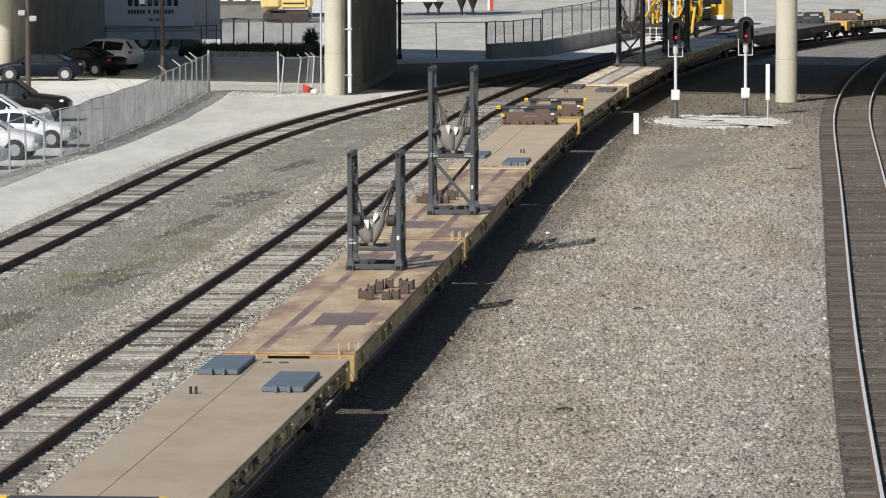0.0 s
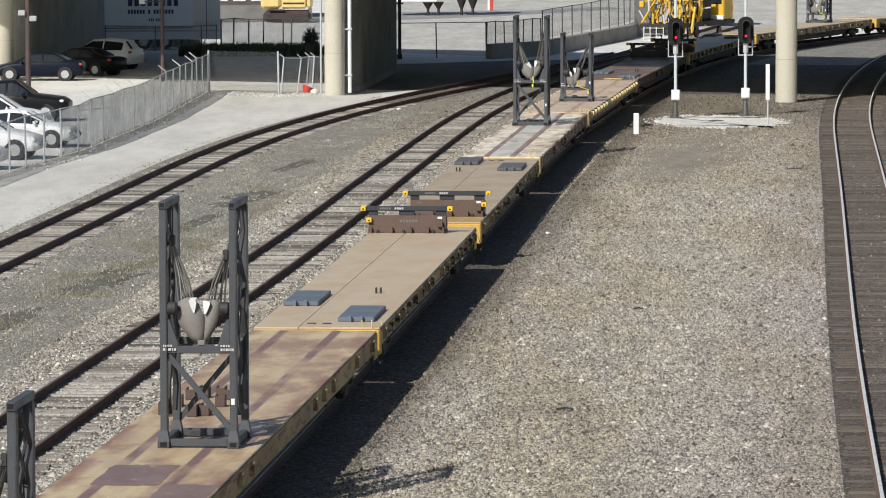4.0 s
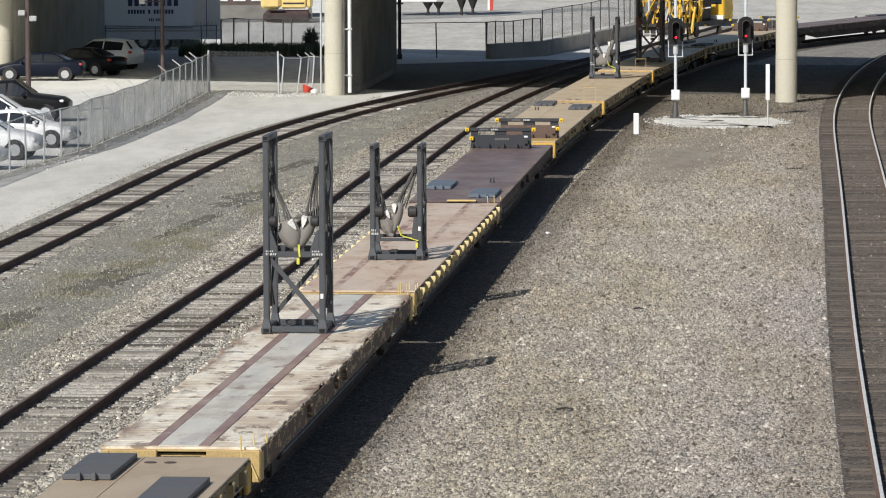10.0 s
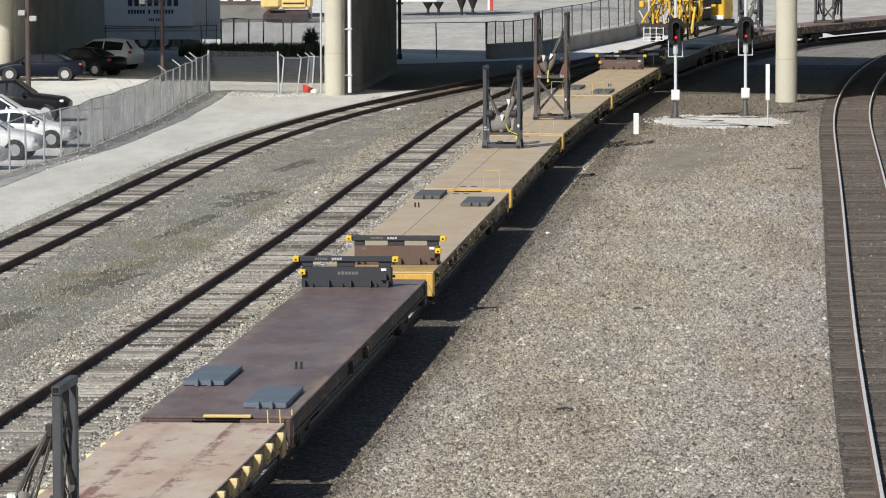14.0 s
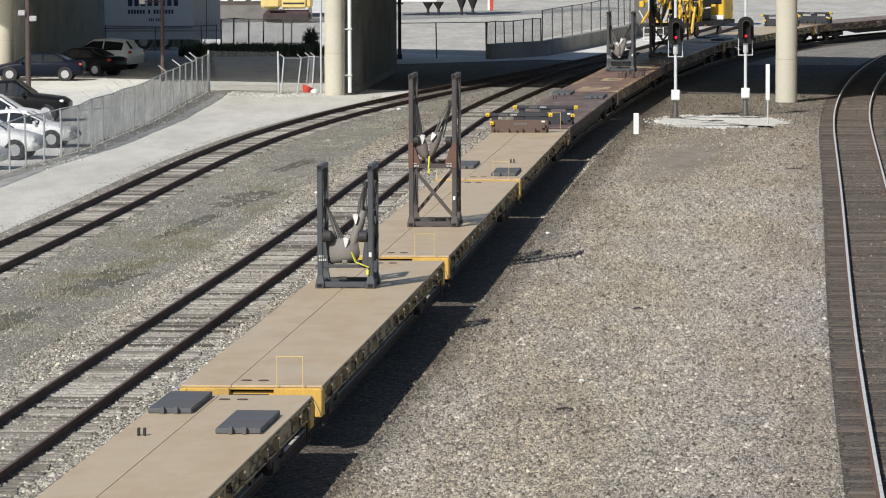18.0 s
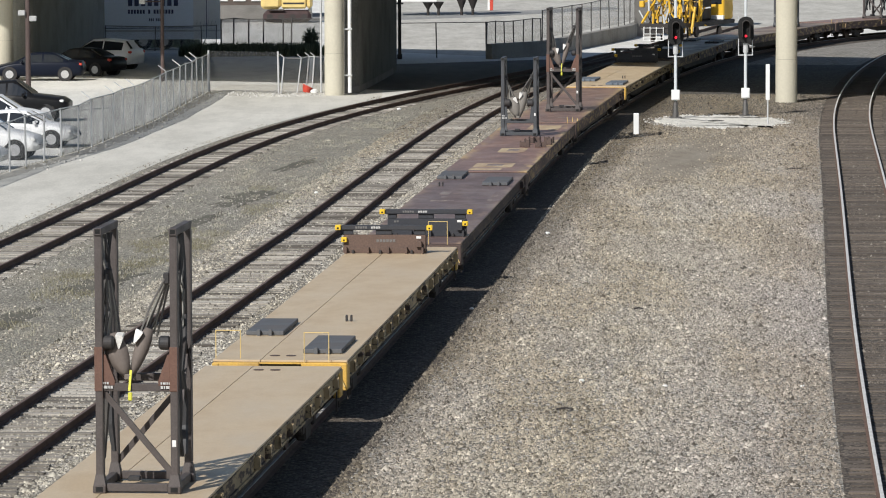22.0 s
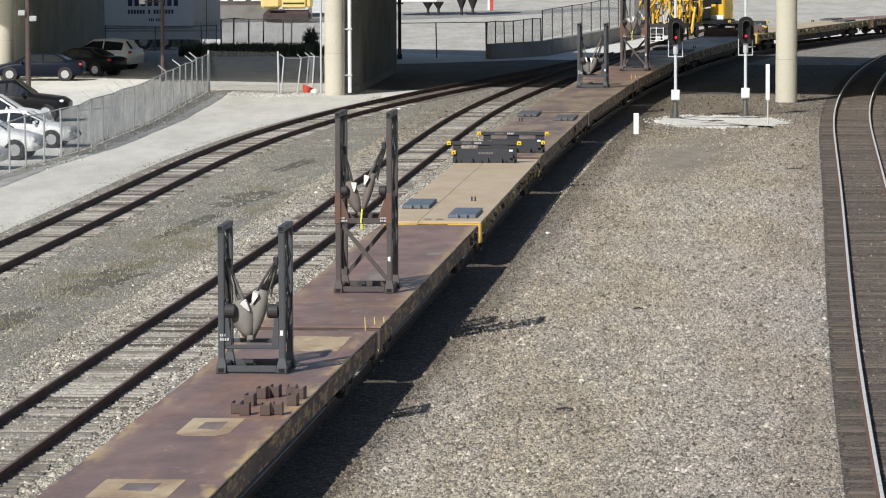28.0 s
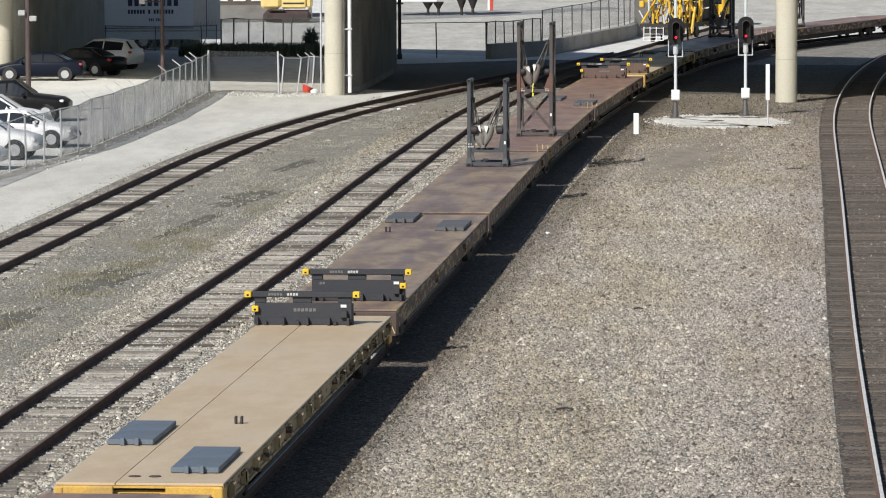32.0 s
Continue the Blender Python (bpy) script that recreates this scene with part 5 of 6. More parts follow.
fence(along([(2.5, 264.5), (5.75, 270)], 1.05), 1.9, "chain_link_fence", "chain-link fence in front of a pale yard", M["link"], M["post_dark"], z0=0.15)
fence(along([(5.8, 269.5), (11.3, 294.5), (12.6, 303)], 3.2), 1.75, "chain_link_fence", "chain-link fence on a low concrete wall", M["link"], M["post_dark"], z0=0.85)
t = thing("retaining_wall", "low grey concrete retaining wall under a fence", "wall")
part("wall", prism(B(), [(2.45, 262.6), (5.7, 267.2), (11.5, 293), (12.7, 303), (13.2, 303), (12.0, 293), (6.1, 267), (2.8, 262.3)], -0.1, 0.85), M["concrete_wall"], t)
part("end_block", prism(B(), [(12.3, 297), (13.6, 297.5), (14.2, 304), (12.8, 304)], -0.1, 2.6), M["concrete_dark"], t)

M["gate_dirt"] = soil("gate_dirt", (0.42, 0.40, 0.355), (0.56, 0.54, 0.48), 0.7, 8)
M["fence_dirt"] = soil("fence_foot_dirt", (0.33, 0.31, 0.27), (0.47, 0.445, 0.39), 0.6, 9)
rj = random.Random(2)
edge = along([(-15.6, 160), (-14.9, 167), (-13.4, 178), (-11.95, 198.5), (-11.0, 224.5)], 0.4)
edge = [(x + 0.25 + 0.45 * noise.noise(Vector((0.16 * y, 3, 0))) + 0.14 * noise.noise(Vector((1.1 * y, 5, 0))), y) for x, y in edge]
back = along([(-11.7, 224.5), (-12.5, 198.5), (-13.95, 178), (-15.5, 166.5), (-16.1, 160)], 4)
structure("ground_fence_verge", prism(B(), edge + back, -0.05, -0.001), M["fence_dirt"], "brown dirt strip along the foot of a fence", "ground")
edge = [(-11.4 + i * 0.6, 221.5 + rj.uniform(-1.2, 1.0)) for i in range(10)] + [(-5.9, 224.5), (-11.4, 226.5)]
structure("ground_gate_verge", prism(B(), edge, -0.05, -0.002), M["gate_dirt"], "stony dirt at a fence gate", "ground")

# ---- signals, posts, pad ----
structure("ground_signal_pad", prism(B(), [(11.75 + 2.85 * math.cos(a) * (0.93 + 0.2 * noise.noise(Vector((3 * math.cos(a), 3 * math.sin(a), 0))) + 0.13 * noise.noise(Vector((17 * math.cos(a), 17 * math.sin(a), 8)))), 196.3 + 5.6 * math.sin(a) * (0.85 + 0.3 * noise.noise(Vector((5 * math.cos(a), 5 * math.sin(a), 4))) + 0.3 * noise.noise(Vector((19 * math.cos(a), 19 * math.sin(a), 5))))) for a in np.linspace(0, 6.26, 220)], -0.05, 0.03),
          M["pad"], "pale crushed stone pad under two signals", "gravel")


M["silver"] = plain("silver_mast_paint", (0.60, 0.63, 0.64), 0.5, 0.1, 0.08, 5, False, (0.42, 0.45, 0.46), 0.5)


def signal(x, y, label):
    t = thing("railway_signal", label, "signal", "railway signals", "", pose(x, y, 0.03))
    bm = B()
    cyl(bm, (0, 0, 0), (0, 0, 0.75), 0.14, 8, 0.08)
    for q in (0.2, 0.45):
        cyl(bm, (-0.16, -0.02, q), (0.16, -0.02, q), 0.012, 6)
    box(bm, -0.26, 0.26, -0.26, 0.26, 0, 0.06, None, 0.01)
    part("base", bm, M["chain"], t, "dull steel mast foot")
    part("mast", cyl(B(), (0, 0, 0.7), (0, 0, 6.4), 0.068, 14), M["silver"], t, "silver mast")
    bx = part("junction_box", box(B(), -0.18, 0.18, -0.17, 0.13, 0.78, 1.22, None, 0.02), M["white_paint"], t, "white junction box")
    part("box_lid", box(B(), -0.15, 0.15, -0.19, -0.172, 0.82, 1.18, None, 0.006), M["white_paint"], bx)
    part("collar", cyl(B(), (0, 0, 2.75), (0, 0, 3.15), 0.11, 12), M["galvanised"], t)
    for o in (-0.30, 0.30):
        part("bracket", bar(B(), (o, 0.1, 2.65), (o, 0.1, 4.3), 0.04), M["galvanised"], t)
    part("step", box(B(), -0.32, 0.32, -0.02, 0.25, 2.62, 2.66), M["galvanised"], t)
    bm = B()
    ring = [(0.34 * math.cos(a), 0.30 * math.sin(a) + (0.33 if math.sin(a) > 0 else -0.22)) for a in np.linspace(0, 2 * math.pi, 32, endpoint=False)]
    lo = [bm.verts.new((a, -0.20, 3.68 + b)) for a, b in ring]
    hi = [bm.verts.new((a, -0.16, 3.68 + b)) for a, b in ring]
    bm.faces.new(lo), bm.faces.new(hi[::-1])
    for i in range(32):
        bm.faces.new((lo[i], hi[i], hi[(i + 1) % 32], lo[(i + 1) % 32]))
    bmesh.ops.recalc_face_normals(bm, faces=bm.faces)
    head = part("backplate", bm, M["machine_black"], t, "black oval backplate")
    part("housing", box(B(), -0.16, 0.16, -0.16, 0.12, 3.2, 4.2, None, 0.03), M["machine_dark"], t)
    bm = B()
    sec = [(0.17, -0.30), (0.17, 0.28)] + [(0.17 * math.cos(q), 0.28 + 0.17 * math.sin(q)) for q in np.linspace(0.3, math.pi - 0.3, 9)] + [(-0.17, 0.28), (-0.17, -0.30)]
    rows = [[bm.verts.new((f * u, yy, 3.72 + f * w)) for u, w in sec] for f, yy in ((1, -0.2), (1, -0.5), (0.9, -0.5), (0.9, -0.2))]
    for p, q in zip(rows, rows[1:]):
        for k in range(len(sec) - 1):
            bm.faces.new((p[k], p[k + 1], q[k + 1], q[k]))
    bmesh.ops.recalc_face_normals(bm, faces=bm.faces)
    part("hood", bm, M["machine_dark"], head, "long black hood")
    for z in (3.47, 3.74, 4.0):
        lens = cyl(B(), (0, -0.205, z), (0, -0.225, z), 0.058 if z < 3.5 else 0.10, 18)
        part("lens", lens, M["red_light"] if z < 3.5 else M["machine_black"], head, "lit red lens" if z < 3.5 else "dark lens")
    return t


signal(10.0, 198.8, "silver railway signal showing red, on a stone pad")
signal(13.1, 200.3, "silver railway signal showing red, on a stone pad")
t = thing("marker_post", "short thick white marker post in ballast", "post", "", "", pose(7.83, 187.2, 0))
part("post", box(B(), -0.11, 0.11, -0.08, 0.08, -0.1, 0.86, None, 0.02), M["white_paint"], t)
t = thing("marker_post", "tall white blade marker on a grey stake", "post", "", "", pose(13.6, 193.7, 0))
part("stake", cyl(B(), (0, 0, -0.1), (0, 0, 1.2), 0.035, 8), M["galvanised"], t)
part("blade", box(B(), -0.085, 0.085, -0.04, 0.04, 1.05, 2.55, None, 0.015), M["white_paint"], t)


M["lamp_grey"] = plain("pale_grey_lamp_housing", (0.46, 0.46, 0.45), 0.5, 0.2, 0.1, 4)


def flood_pole(x, y, h, r, label, lamps):
    t = thing("light_pole", label, "light pole", "light poles", "", pose(x, y, 0))
    part("pole", cyl(B(), (0, 0, 0), (0, 0, h), r, 12, r * 0.8), M["post_brown"], t)
    for o, z in lamps:
        a = part("lamp_arm", bar(B(), (0, 0, z), (o, -0.1, z), 0.06), M["post_brown"], t)
        part("flood_lamp", box(B(), o - 0.16, o + 0.16, -0.25, 0.0, z - 0.12, z + 0.12, Matrix.Translation((0, 0, 0)), 0.03), M["lamp_grey"], a, "pale flood lamp")


flood_pole(-18.3, 204.7, 7.6, 0.12, "brown light pole with two flood lamps", [(-0.25, 4.45), (0.25, 4.2)])
flood_pole(-14.25, 235.9, 7.6, 0.10, "brown light pole in a car park", [(-1.0, 4.05)])
t = thing("utility_pole", "dark utility pole with a box at its foot", "pole", "", "", pose(-2.42, 262.5, 0))
part("pole", cyl(B(), (0, 0, 0), (0, 0, 8), 0.10, 10), M["machine_dark"], t)
part("foot_box", box(B(), -0.14, 0.14, -0.14, 0.14, 0, 0.3, None, 0.02), M["machine_dark"], t)
part("cross_arm", box(B(), -0.22, 0.22, -0.06, 0.06, 3.1, 3.2, None, 0.02), M["machine_dark"], t)

# ---- parked cars ----


SHAPES = {
    # stations along the car: place, half width, sill, belt line, roof or bonnet height, its half width; then where the glass lies
    "sedan": ([(-2.32, 0.70, 0.42, 0.70, 0.74, 0.60), (-2.2, 0.84, 0.28, 0.88, 0.97, 0.74), (-1.62, 0.90, 0.22, 0.93, 1.02, 0.72), (-0.85, 0.91, 0.22, 0.93, 1.38, 0.56),
               (-0.2, 0.91, 0.22, 0.92, 1.44, 0.58), (0.35, 0.91, 0.22, 0.91, 1.40, 0.57), (1.2, 0.90, 0.22, 0.88, 0.97, 0.72), (1.55, 0.89, 0.22, 0.82, 0.90, 0.72), (2.1, 0.84, 0.26, 0.66, 0.76, 0.66), (2.34, 0.66, 0.40, 0.54, 0.58, 0.52)],
              (-1.58, -0.88), (0.42, 1.16), (-1.30, 0.95), 0.33),
    "suv": ([(-2.25, 0.74, 0.46, 0.90, 0.98, 0.62), (-2.18, 0.87, 0.34, 1.00, 1.12, 0.74), (-1.80, 0.92, 0.28, 1.04, 1.56, 0.60), (-0.7, 0.93, 0.28, 1.02, 1.66, 0.62),
             (0.2, 0.93, 0.28, 1.00, 1.62, 0.61), (1.05, 0.92, 0.28, 0.98, 1.08, 0.76), (1.5, 0.91, 0.28, 0.92, 1.02, 0.76), (2.05, 0.86, 0.32, 0.78, 0.88, 0.68), (2.28, 0.70, 0.45, 0.62, 0.66, 0.54)],
            (-2.16, -1.82), (0.27, 1.02), (-1.72, 0.82), 0.36),
    "pickup": ([(-2.78, 0.88, 0.52, 1.02, 1.06, 0.84), (-2.70, 0.93, 0.46, 1.06, 1.12, 0.88), (-0.80, 0.95, 0.40, 1.08, 1.13, 0.88), (-0.70, 0.95, 0.40, 1.08, 1.68, 0.66),
                (0.5, 0.96, 0.40, 1.08, 1.76, 0.66), (1.3, 0.95, 0.40, 1.06, 1.16, 0.80), (1.7, 0.94, 0.42, 1.0, 1.12, 0.78), (2.5, 0.90, 0.46, 0.92, 1.02, 0.74), (2.76, 0.80, 0.55, 0.80, 0.86, 0.66)],
               (-0.79, -0.71), (0.56, 1.26), (-0.6, 1.05), 0.38),
}


def automobile(x, y, heading, shape, paint, label):
    """heading: degrees, nose direction measured from +x towards +y."""
    t = thing("parked_car", label, "car", "parked cars", "", pose(x, y, 0, 0, 0, heading - 90))
    st, rear, front, flank, r = SHAPES[shape]
    key = [q[0] for q in st]

    def at(yy):
        return [float(np.interp(yy, key, [q[k] for q in st])) for k in range(1, 6)]

    rows = []
    for yy in sorted(set(key) | set(np.linspace(key[0], key[-1], 24))):
        w, zs, zb, zr, wr = at(yy)
        half = [(0.88 * w, zs), (w, zs + 0.13), (1.015 * w, (zs + zb) / 2), (0.985 * w, zb - 0.07), (0.95 * w, zb), (wr, zr - 0.05), (0.80 * wr, zr), (0.4 * wr, zr + 0.02)]
        rows.append([(-a, yy, b) for a, b in half] + [(a, yy, b) for a, b in reversed(half)])
    body = part("body", loft(B(), rows), paint, t)
    for p in body.data.polygons:
        p.use_smooth = True

    def pane(bm, points):
        """A strip of glass through pairs of points, with thickness."""
        loft(bm, [[Vector(a), Vector(b), Vector(b) - Vector((0, 0, 0.012)), Vector(a) - Vector((0, 0, 0.012))] for a, b in points])

    for name, (y0, y1), words in (("windscreen", front, "dark windscreen"), ("rear_window", rear, "dark rear window")):
        bm = B()
        pane(bm, [((-0.92 * at(q)[4], q, at(q)[3] + 0.012), (0.92 * at(q)[4], q, at(q)[3] + 0.012)) for q in np.linspace(y0, y1, 5)])
        part(name, bm, M["glass"], t, words)
    a, b = flank
    mid = a + (b - a) * 0.46
    for g in (-1, 1):
        for y0, y1 in ((a, mid - 0.04), (mid + 0.04, b)):
            bm = B()
            rows = []
            for q in np.linspace(y0, y1, 5):
                w, zs, zb, zr, wr = at(q)
                p0, p1 = Vector((g * 0.95 * w, q, zb)), Vector((g * wr, q, zr - 0.05))
                out = Vector((g * 0.012, 0, 0.004))
                u0, u1 = p0.lerp(p1, 0.07) + out, p0.lerp(p1, 0.90) + out
                rows.append([u0, u1, u1 - out * 1.2, u0 - out * 1.2])
            part("side_window", loft(bm, rows), M["glass"], t, "dark side window")
        part("mirror", box(B(), -0.1, 0.1, -0.06, 0.06, 0, 0.13, None, 0.03), paint, t, "", pose(g * (at(b)[0] + 0.06), b - 0.15, at(b)[2] + 0.02))
        w, zs, zb, zr, wr = at(key[-2])
        part("headlight", box(B(), -0.16, 0.16, -0.12, 0.05, -0.05, 0.06, None, 0.03), M["white_paint"], t, "clear headlight", pose(g * (w - 0.16), key[-2] + 0.06, zb - 0.04))
        w, zs, zb, zr, wr = at(key[1])
        part("tail_light", box(B(), -0.11, 0.11, -0.05, 0.10, -0.07, 0.07, None, 0.03), M["red"], t, "red tail light", pose(g * (w - 0.11), key[1] - 0.01, zb - 0.04))
        for yy in (key[1] + 0.80, key[-2] - 0.66):
            part("wheel_arch", cyl(B(), (g * 0.60, yy, r), (g * 0.928, yy, r), r + 0.045, 24), M["machine_dark"], t)
            wh = part("wheel", cyl(B(), (g * 0.72, 0, 0), (g * 0.945, 0, 0), r, 24), M["rubber"], t, "", pose(0, yy, r))
            bm = B()
            cyl(bm, (g * 0.90, 0, 0), (g * 0.952, 0, 0), r * 0.62, 20)
            for k in range(5):
                c, q = math.cos(k * 1.2566), math.sin(k * 1.2566)
                bar(bm, (g * 0.955, 0, 0), (g * 0.955, c * r * 0.58, q * r * 0.58), 0.03, 0.08)
            part("rim", bm, M["car_rim"], wh)
    return t


def car_paint(name, col, metal=0.0):
    m, nt, b = material(name, 0.32, metal)
    v = coords(nt, False)
    nt.links.new(ramp(nt, noise_tex(nt, v, 2.5, 4), [(0.3, tuple(c * 0.9 for c in col)), (0.7, col)]), b.inputs["Base Color"])
    b.inputs["Coat Weight"].default_value = 0.15 if max(col) > 0.1 else 0.0
    b.inputs["Specular IOR Level"].default_value = 0.5 if max(col) > 0.1 else 0.12
    b.inputs["Coat Roughness"].default_value = 0.05
    return m


CP = {"white": car_paint("white_car_paint", (0.90, 0.905, 0.91)), "navy": car_paint("dark_blue_car_paint", (0.008, 0.011, 0.021)), "black": car_paint("black_car_paint", (0.012, 0.012, 0.013)),
      "grey": car_paint("grey_car_paint", (0.12, 0.12, 0.13), 0.3)}
automobile(-18.0, 166.9, -6, "sedan", CP["white"], "white sedan parked nose to a fence")
automobile(-17.15, 172.9, -8, "suv", CP["white"], "white crossover parked nose to a fence")
automobile(-16.5, 180.3, -6, "sedan", CP["white"], "white sedan parked nose to a fence")
automobile(-20.3, 180.5, -8, "sedan", CP["white"], "white sedan in a car park")
automobile(-18.2, 188.5, -6, "suv", CP["white"], "white crossover in a car park")
automobile(-18.75, 199.0, -4, "pickup", CP["black"], "black pickup truck in a car park")
automobile(-21.2, 194.0, -4, "sedan", CP["grey"], "dark grey sedan in a car park")
automobile(-20.65, 237.6, 178, "sedan", CP["navy"], "dark blue sedan by a bridge column")
automobile(-18.9, 243.5, 150, "sedan", CP["black"], "black sedan in bridge shade")
automobile(-18.45, 250.5, 156, "suv", CP["white"], "white crossover in bridge shade")

# ---- freight trailers and machines beyond the bridge ----
M["trailer_blue"] = plain("pale_blue_trailer_skin", (0.80, 0.87, 0.95), 0.5, 0.0, 0.05, 1.5, False, (0.62, 0.68, 0.76), 0.4)
M["lettering_blue"] = plain("dark_blue_lettering", (0.05, 0.06, 0.13), 0.6, 0, 0.1, 5)


def freight_trailer(x, y, heading, length, skin, label, marks):
    t = thing("freight_trailer", label, "trailer", "", "", pose(x, y, 0, 0, 0, heading))
    body = part("box_body", box(B(), -length / 2, length / 2, -1.25, 1.25, 1.15 if not marks else 0.62, 4.0, None, 0.03), skin, t)
    part("bottom_rail", box(B(), -length / 2 - 0.01, length / 2 + 0.01, -1.27, 1.27, 1.08, 1.2, None, 0.01), M["galvanised"], t)
    for g in (-1, 1):
        part("landing_leg", box(B(), -0.08, 0.08, -0.08, 0.08, 0.1, 1.1, None, 0.01), M["machine_dark"], t, "", pose(length / 2 - 2.3, g * 0.8, 0))
        part("foot", box(B(), -0.16, 0.16, -0.16, 0.16, 0, 0.1, None, 0.01), M["machine_dark"], t, "", pose(length / 2 - 2.3, g * 0.8, 0))
        for q in (0, 1.25):
            w = part("wheel", cyl(B(), (0, g * 0.75, 0), (0, g * 1.2, 0), 0.5, 22), M["rubber"], t, "", pose(-length / 2 + 1.2 + q + (2.1 if marks else 0), 0, 0.5))
            part("rim", cyl(B(), (0, g * 1.1, 0), (0, g * 1.21, 0), 0.27, 16), M["rim"], w)
    part("underframe", box(B(), -length / 2 + 0.2, length / 2 - 0.4, -0.5, 0.5, 0.75, 1.08), M["machine_dark"], t)
    if marks:
        def bars(name, words, x0, z, h, w, gap):
            xx = x0
            for i, n in enumerate(words):
                bm = B()
                for q in range(n):
                    box(bm, xx, xx + w * 2, -1.262, -1.252, z, z + h)
                    xx += w * 2 + gap * 0.62
                part(name, bm, M["lettering_blue"], body, "dark blue painted marks")
                xx += w * 2.5
        bars("lettering", [8], -1.55, 2.62, 0.42, 0.13, 0.21)
        bars("lettering", [6, 1, 7], -1.55, 2.16, 0.24, 0.06, 0.09)
        bars("lettering", [3, 4], -0.3, 1.72, 0.16, 0.035, 0.06)
        for i in range(6):
            bm = B()
            bar(bm, (2.5 + i * 0.22, -1.275, 1.42), (2.62 + i * 0.22, -1.275, 1.80), 0.10, 0.008)
            part("stripe", bm, M["lettering_blue"], body)
        part("door_panel", box(B(), length / 2 - 1.6, length / 2 + 0.012, -1.268, -1.24, 0.64, 3.98, None, 0.005), M["white_paint"], body, "white end panel")
        part("panel_seam", box(B(), length / 2 - 0.84, length / 2 - 0.80, -1.274, -1.266, 0.7, 3.9), M["lettering_blue"], body)
        part("side_rail", box(B(), -length / 2, length / 2, -1.262, -1.252, 1.28, 1.33), M["lettering_blue"], body)
    return t


freight_trailer(-17.3, 278.5, 3, 7.9, M["trailer_blue"], "pale blue-white freight trailer with dark blue lettering in bridge shade", True)


def storage_bin(x0, x1, y, z, funnels, label):
    t = thing("storage_bin", label, "storage bin", "storage bins", "", pose(0, y, 0))
    part("body", box(B(), x0, x1, 0, 3, z, 4.6, None, 0.05), M["white_paint"], t)
    for x in funnels:
        f = part("funnel", cyl(B(), (x, 0.5, 0.5), (x, 0.5, z + 0.02), 0.12, 14, 0.44), M["machine_dark"], t, "dark funnel")
        part("spout", cyl(B(), (x, 0.5, 0), (x, 0.5, 0.52), 0.11, 10), M["machine_dark"], f)


storage_bin(-3.6, -0.4, 341, 0.98, (-1.05, -0.28), "white bin on dark funnels in a sunny yard")
storage_bin(0.9, 2.9, 341.5, 1.30, (1.42, 2.25), "white bin on dark funnels in a sunny yard")
structure("road_far_asphalt", prism(B(), [(-30, 322), (-3.4, 331), (2.5, 337), (7.1, 344.5), (14, 356), (13, 362), (6.5, 353), (-3.4, 349), (-30, 345)], -0.1, -0.004), M["asphalt"], "dark asphalt lane crossing a yard", "road")
t = thing("hazard_post", "red and white post by a far yard", "post", "", "", pose(3.75, 353, 0))
part("post", box(B(), -0.12, 0.12, -0.1, 0.1, 0, 3, None, 0.02), M["red"], t)
part("pale_face", box(B(), -0.3, -0.13, -0.1, 0.1, 0, 3, None, 0.02), M["white_paint"], t)


M["excavator_yellow"] = plain("faded_excavator_yellow", (0.66, 0.50, 0.19), 0.55, 0, 0.1, 3, False, (0.42, 0.32, 0.15), 0.5)


M["crawler_red"] = plain("dark_red_crawler", (0.05, 0.03, 0.03), 0.8, 0, 0.3, 5)


def excavator(x, y):
    t = thing("excavator", "yellow tracked excavator parked in the sun", "excavator", "", "", pose(x, y, 0))
    for g in (-1, 1):
        bm = B()
        box(bm, -1.7, 1.7, g * 1.0 - 0.28, g * 1.0 + 0.28, 0.05, 0.85, None, 0.25)
        tr = part("crawler", bm, M["crawler_red"], t)
        for q in (-1.2, -0.4, 0.4, 1.2):
            part("roller", cyl(B(), (q, g * 1.0 - 0.3, 0.4), (q, g * 1.0 + 0.3, 0.4), 0.22, 12), M["machine_dark"], tr)
    part("house", box(B(), -1.85, -0.45, -1.15, 1.15, 0.95, 2.3, None, 0.2), M["excavator_yellow"], t)
    part("engine_hood", box(B(), -0.4, 1.35, -1.15, 1.15, 0.98, 1.75, None, 0.12), M["excavator_yellow"], t)
    part("grille", box(B(), -0.3, 1.2, -1.165, -1.152, 1.3, 1.42), M["machine_dark"], t)
    part("cab_window", box(B(), -1.75, -0.9, -1.17, -1.152, 1.65, 2.2, None, 0.01), M["glass"], t)
    part("step", box(B(), -1.3, -0.2, -1.4, -1.16, 0.86, 0.95, None, 0.01), M["machine_dark"], t)
    part("exhaust", cyl(B(), (0.6, 0.3, 1.7), (0.6, 0.3, 2.4), 0.07, 8), M["machine_dark"], t)
    part("counterweight", box(B(), 1.36, 1.75, -1.05, 1.05, 1.0, 1.9, None, 0.15), M["excavator_yellow"], t)
    part("boom", bar(B(), (1.5, 0.4, 1.2), (1.0, 0.4, 4.6), 0.3, 0.4), M["excavator_yellow"], t)
    part("stick", bar(B(), (1.6, 0.4, 0.3), (1.5, 0.4, 2.0), 0.25, 0.25), M["white_paint"], t)


excavator(-10.9, 327)
t = thing("yard_building", "low brown building with pale window frames", "building")
part("wall", box(B(), -19, -12.4, 334, 342, -0.1, 5.5), M["brick_wall"], t)
part("roof", box(B(), -19.3, -12.1, 333.7, 342.3, 5.5, 5.8), M["concrete_dark"], t)
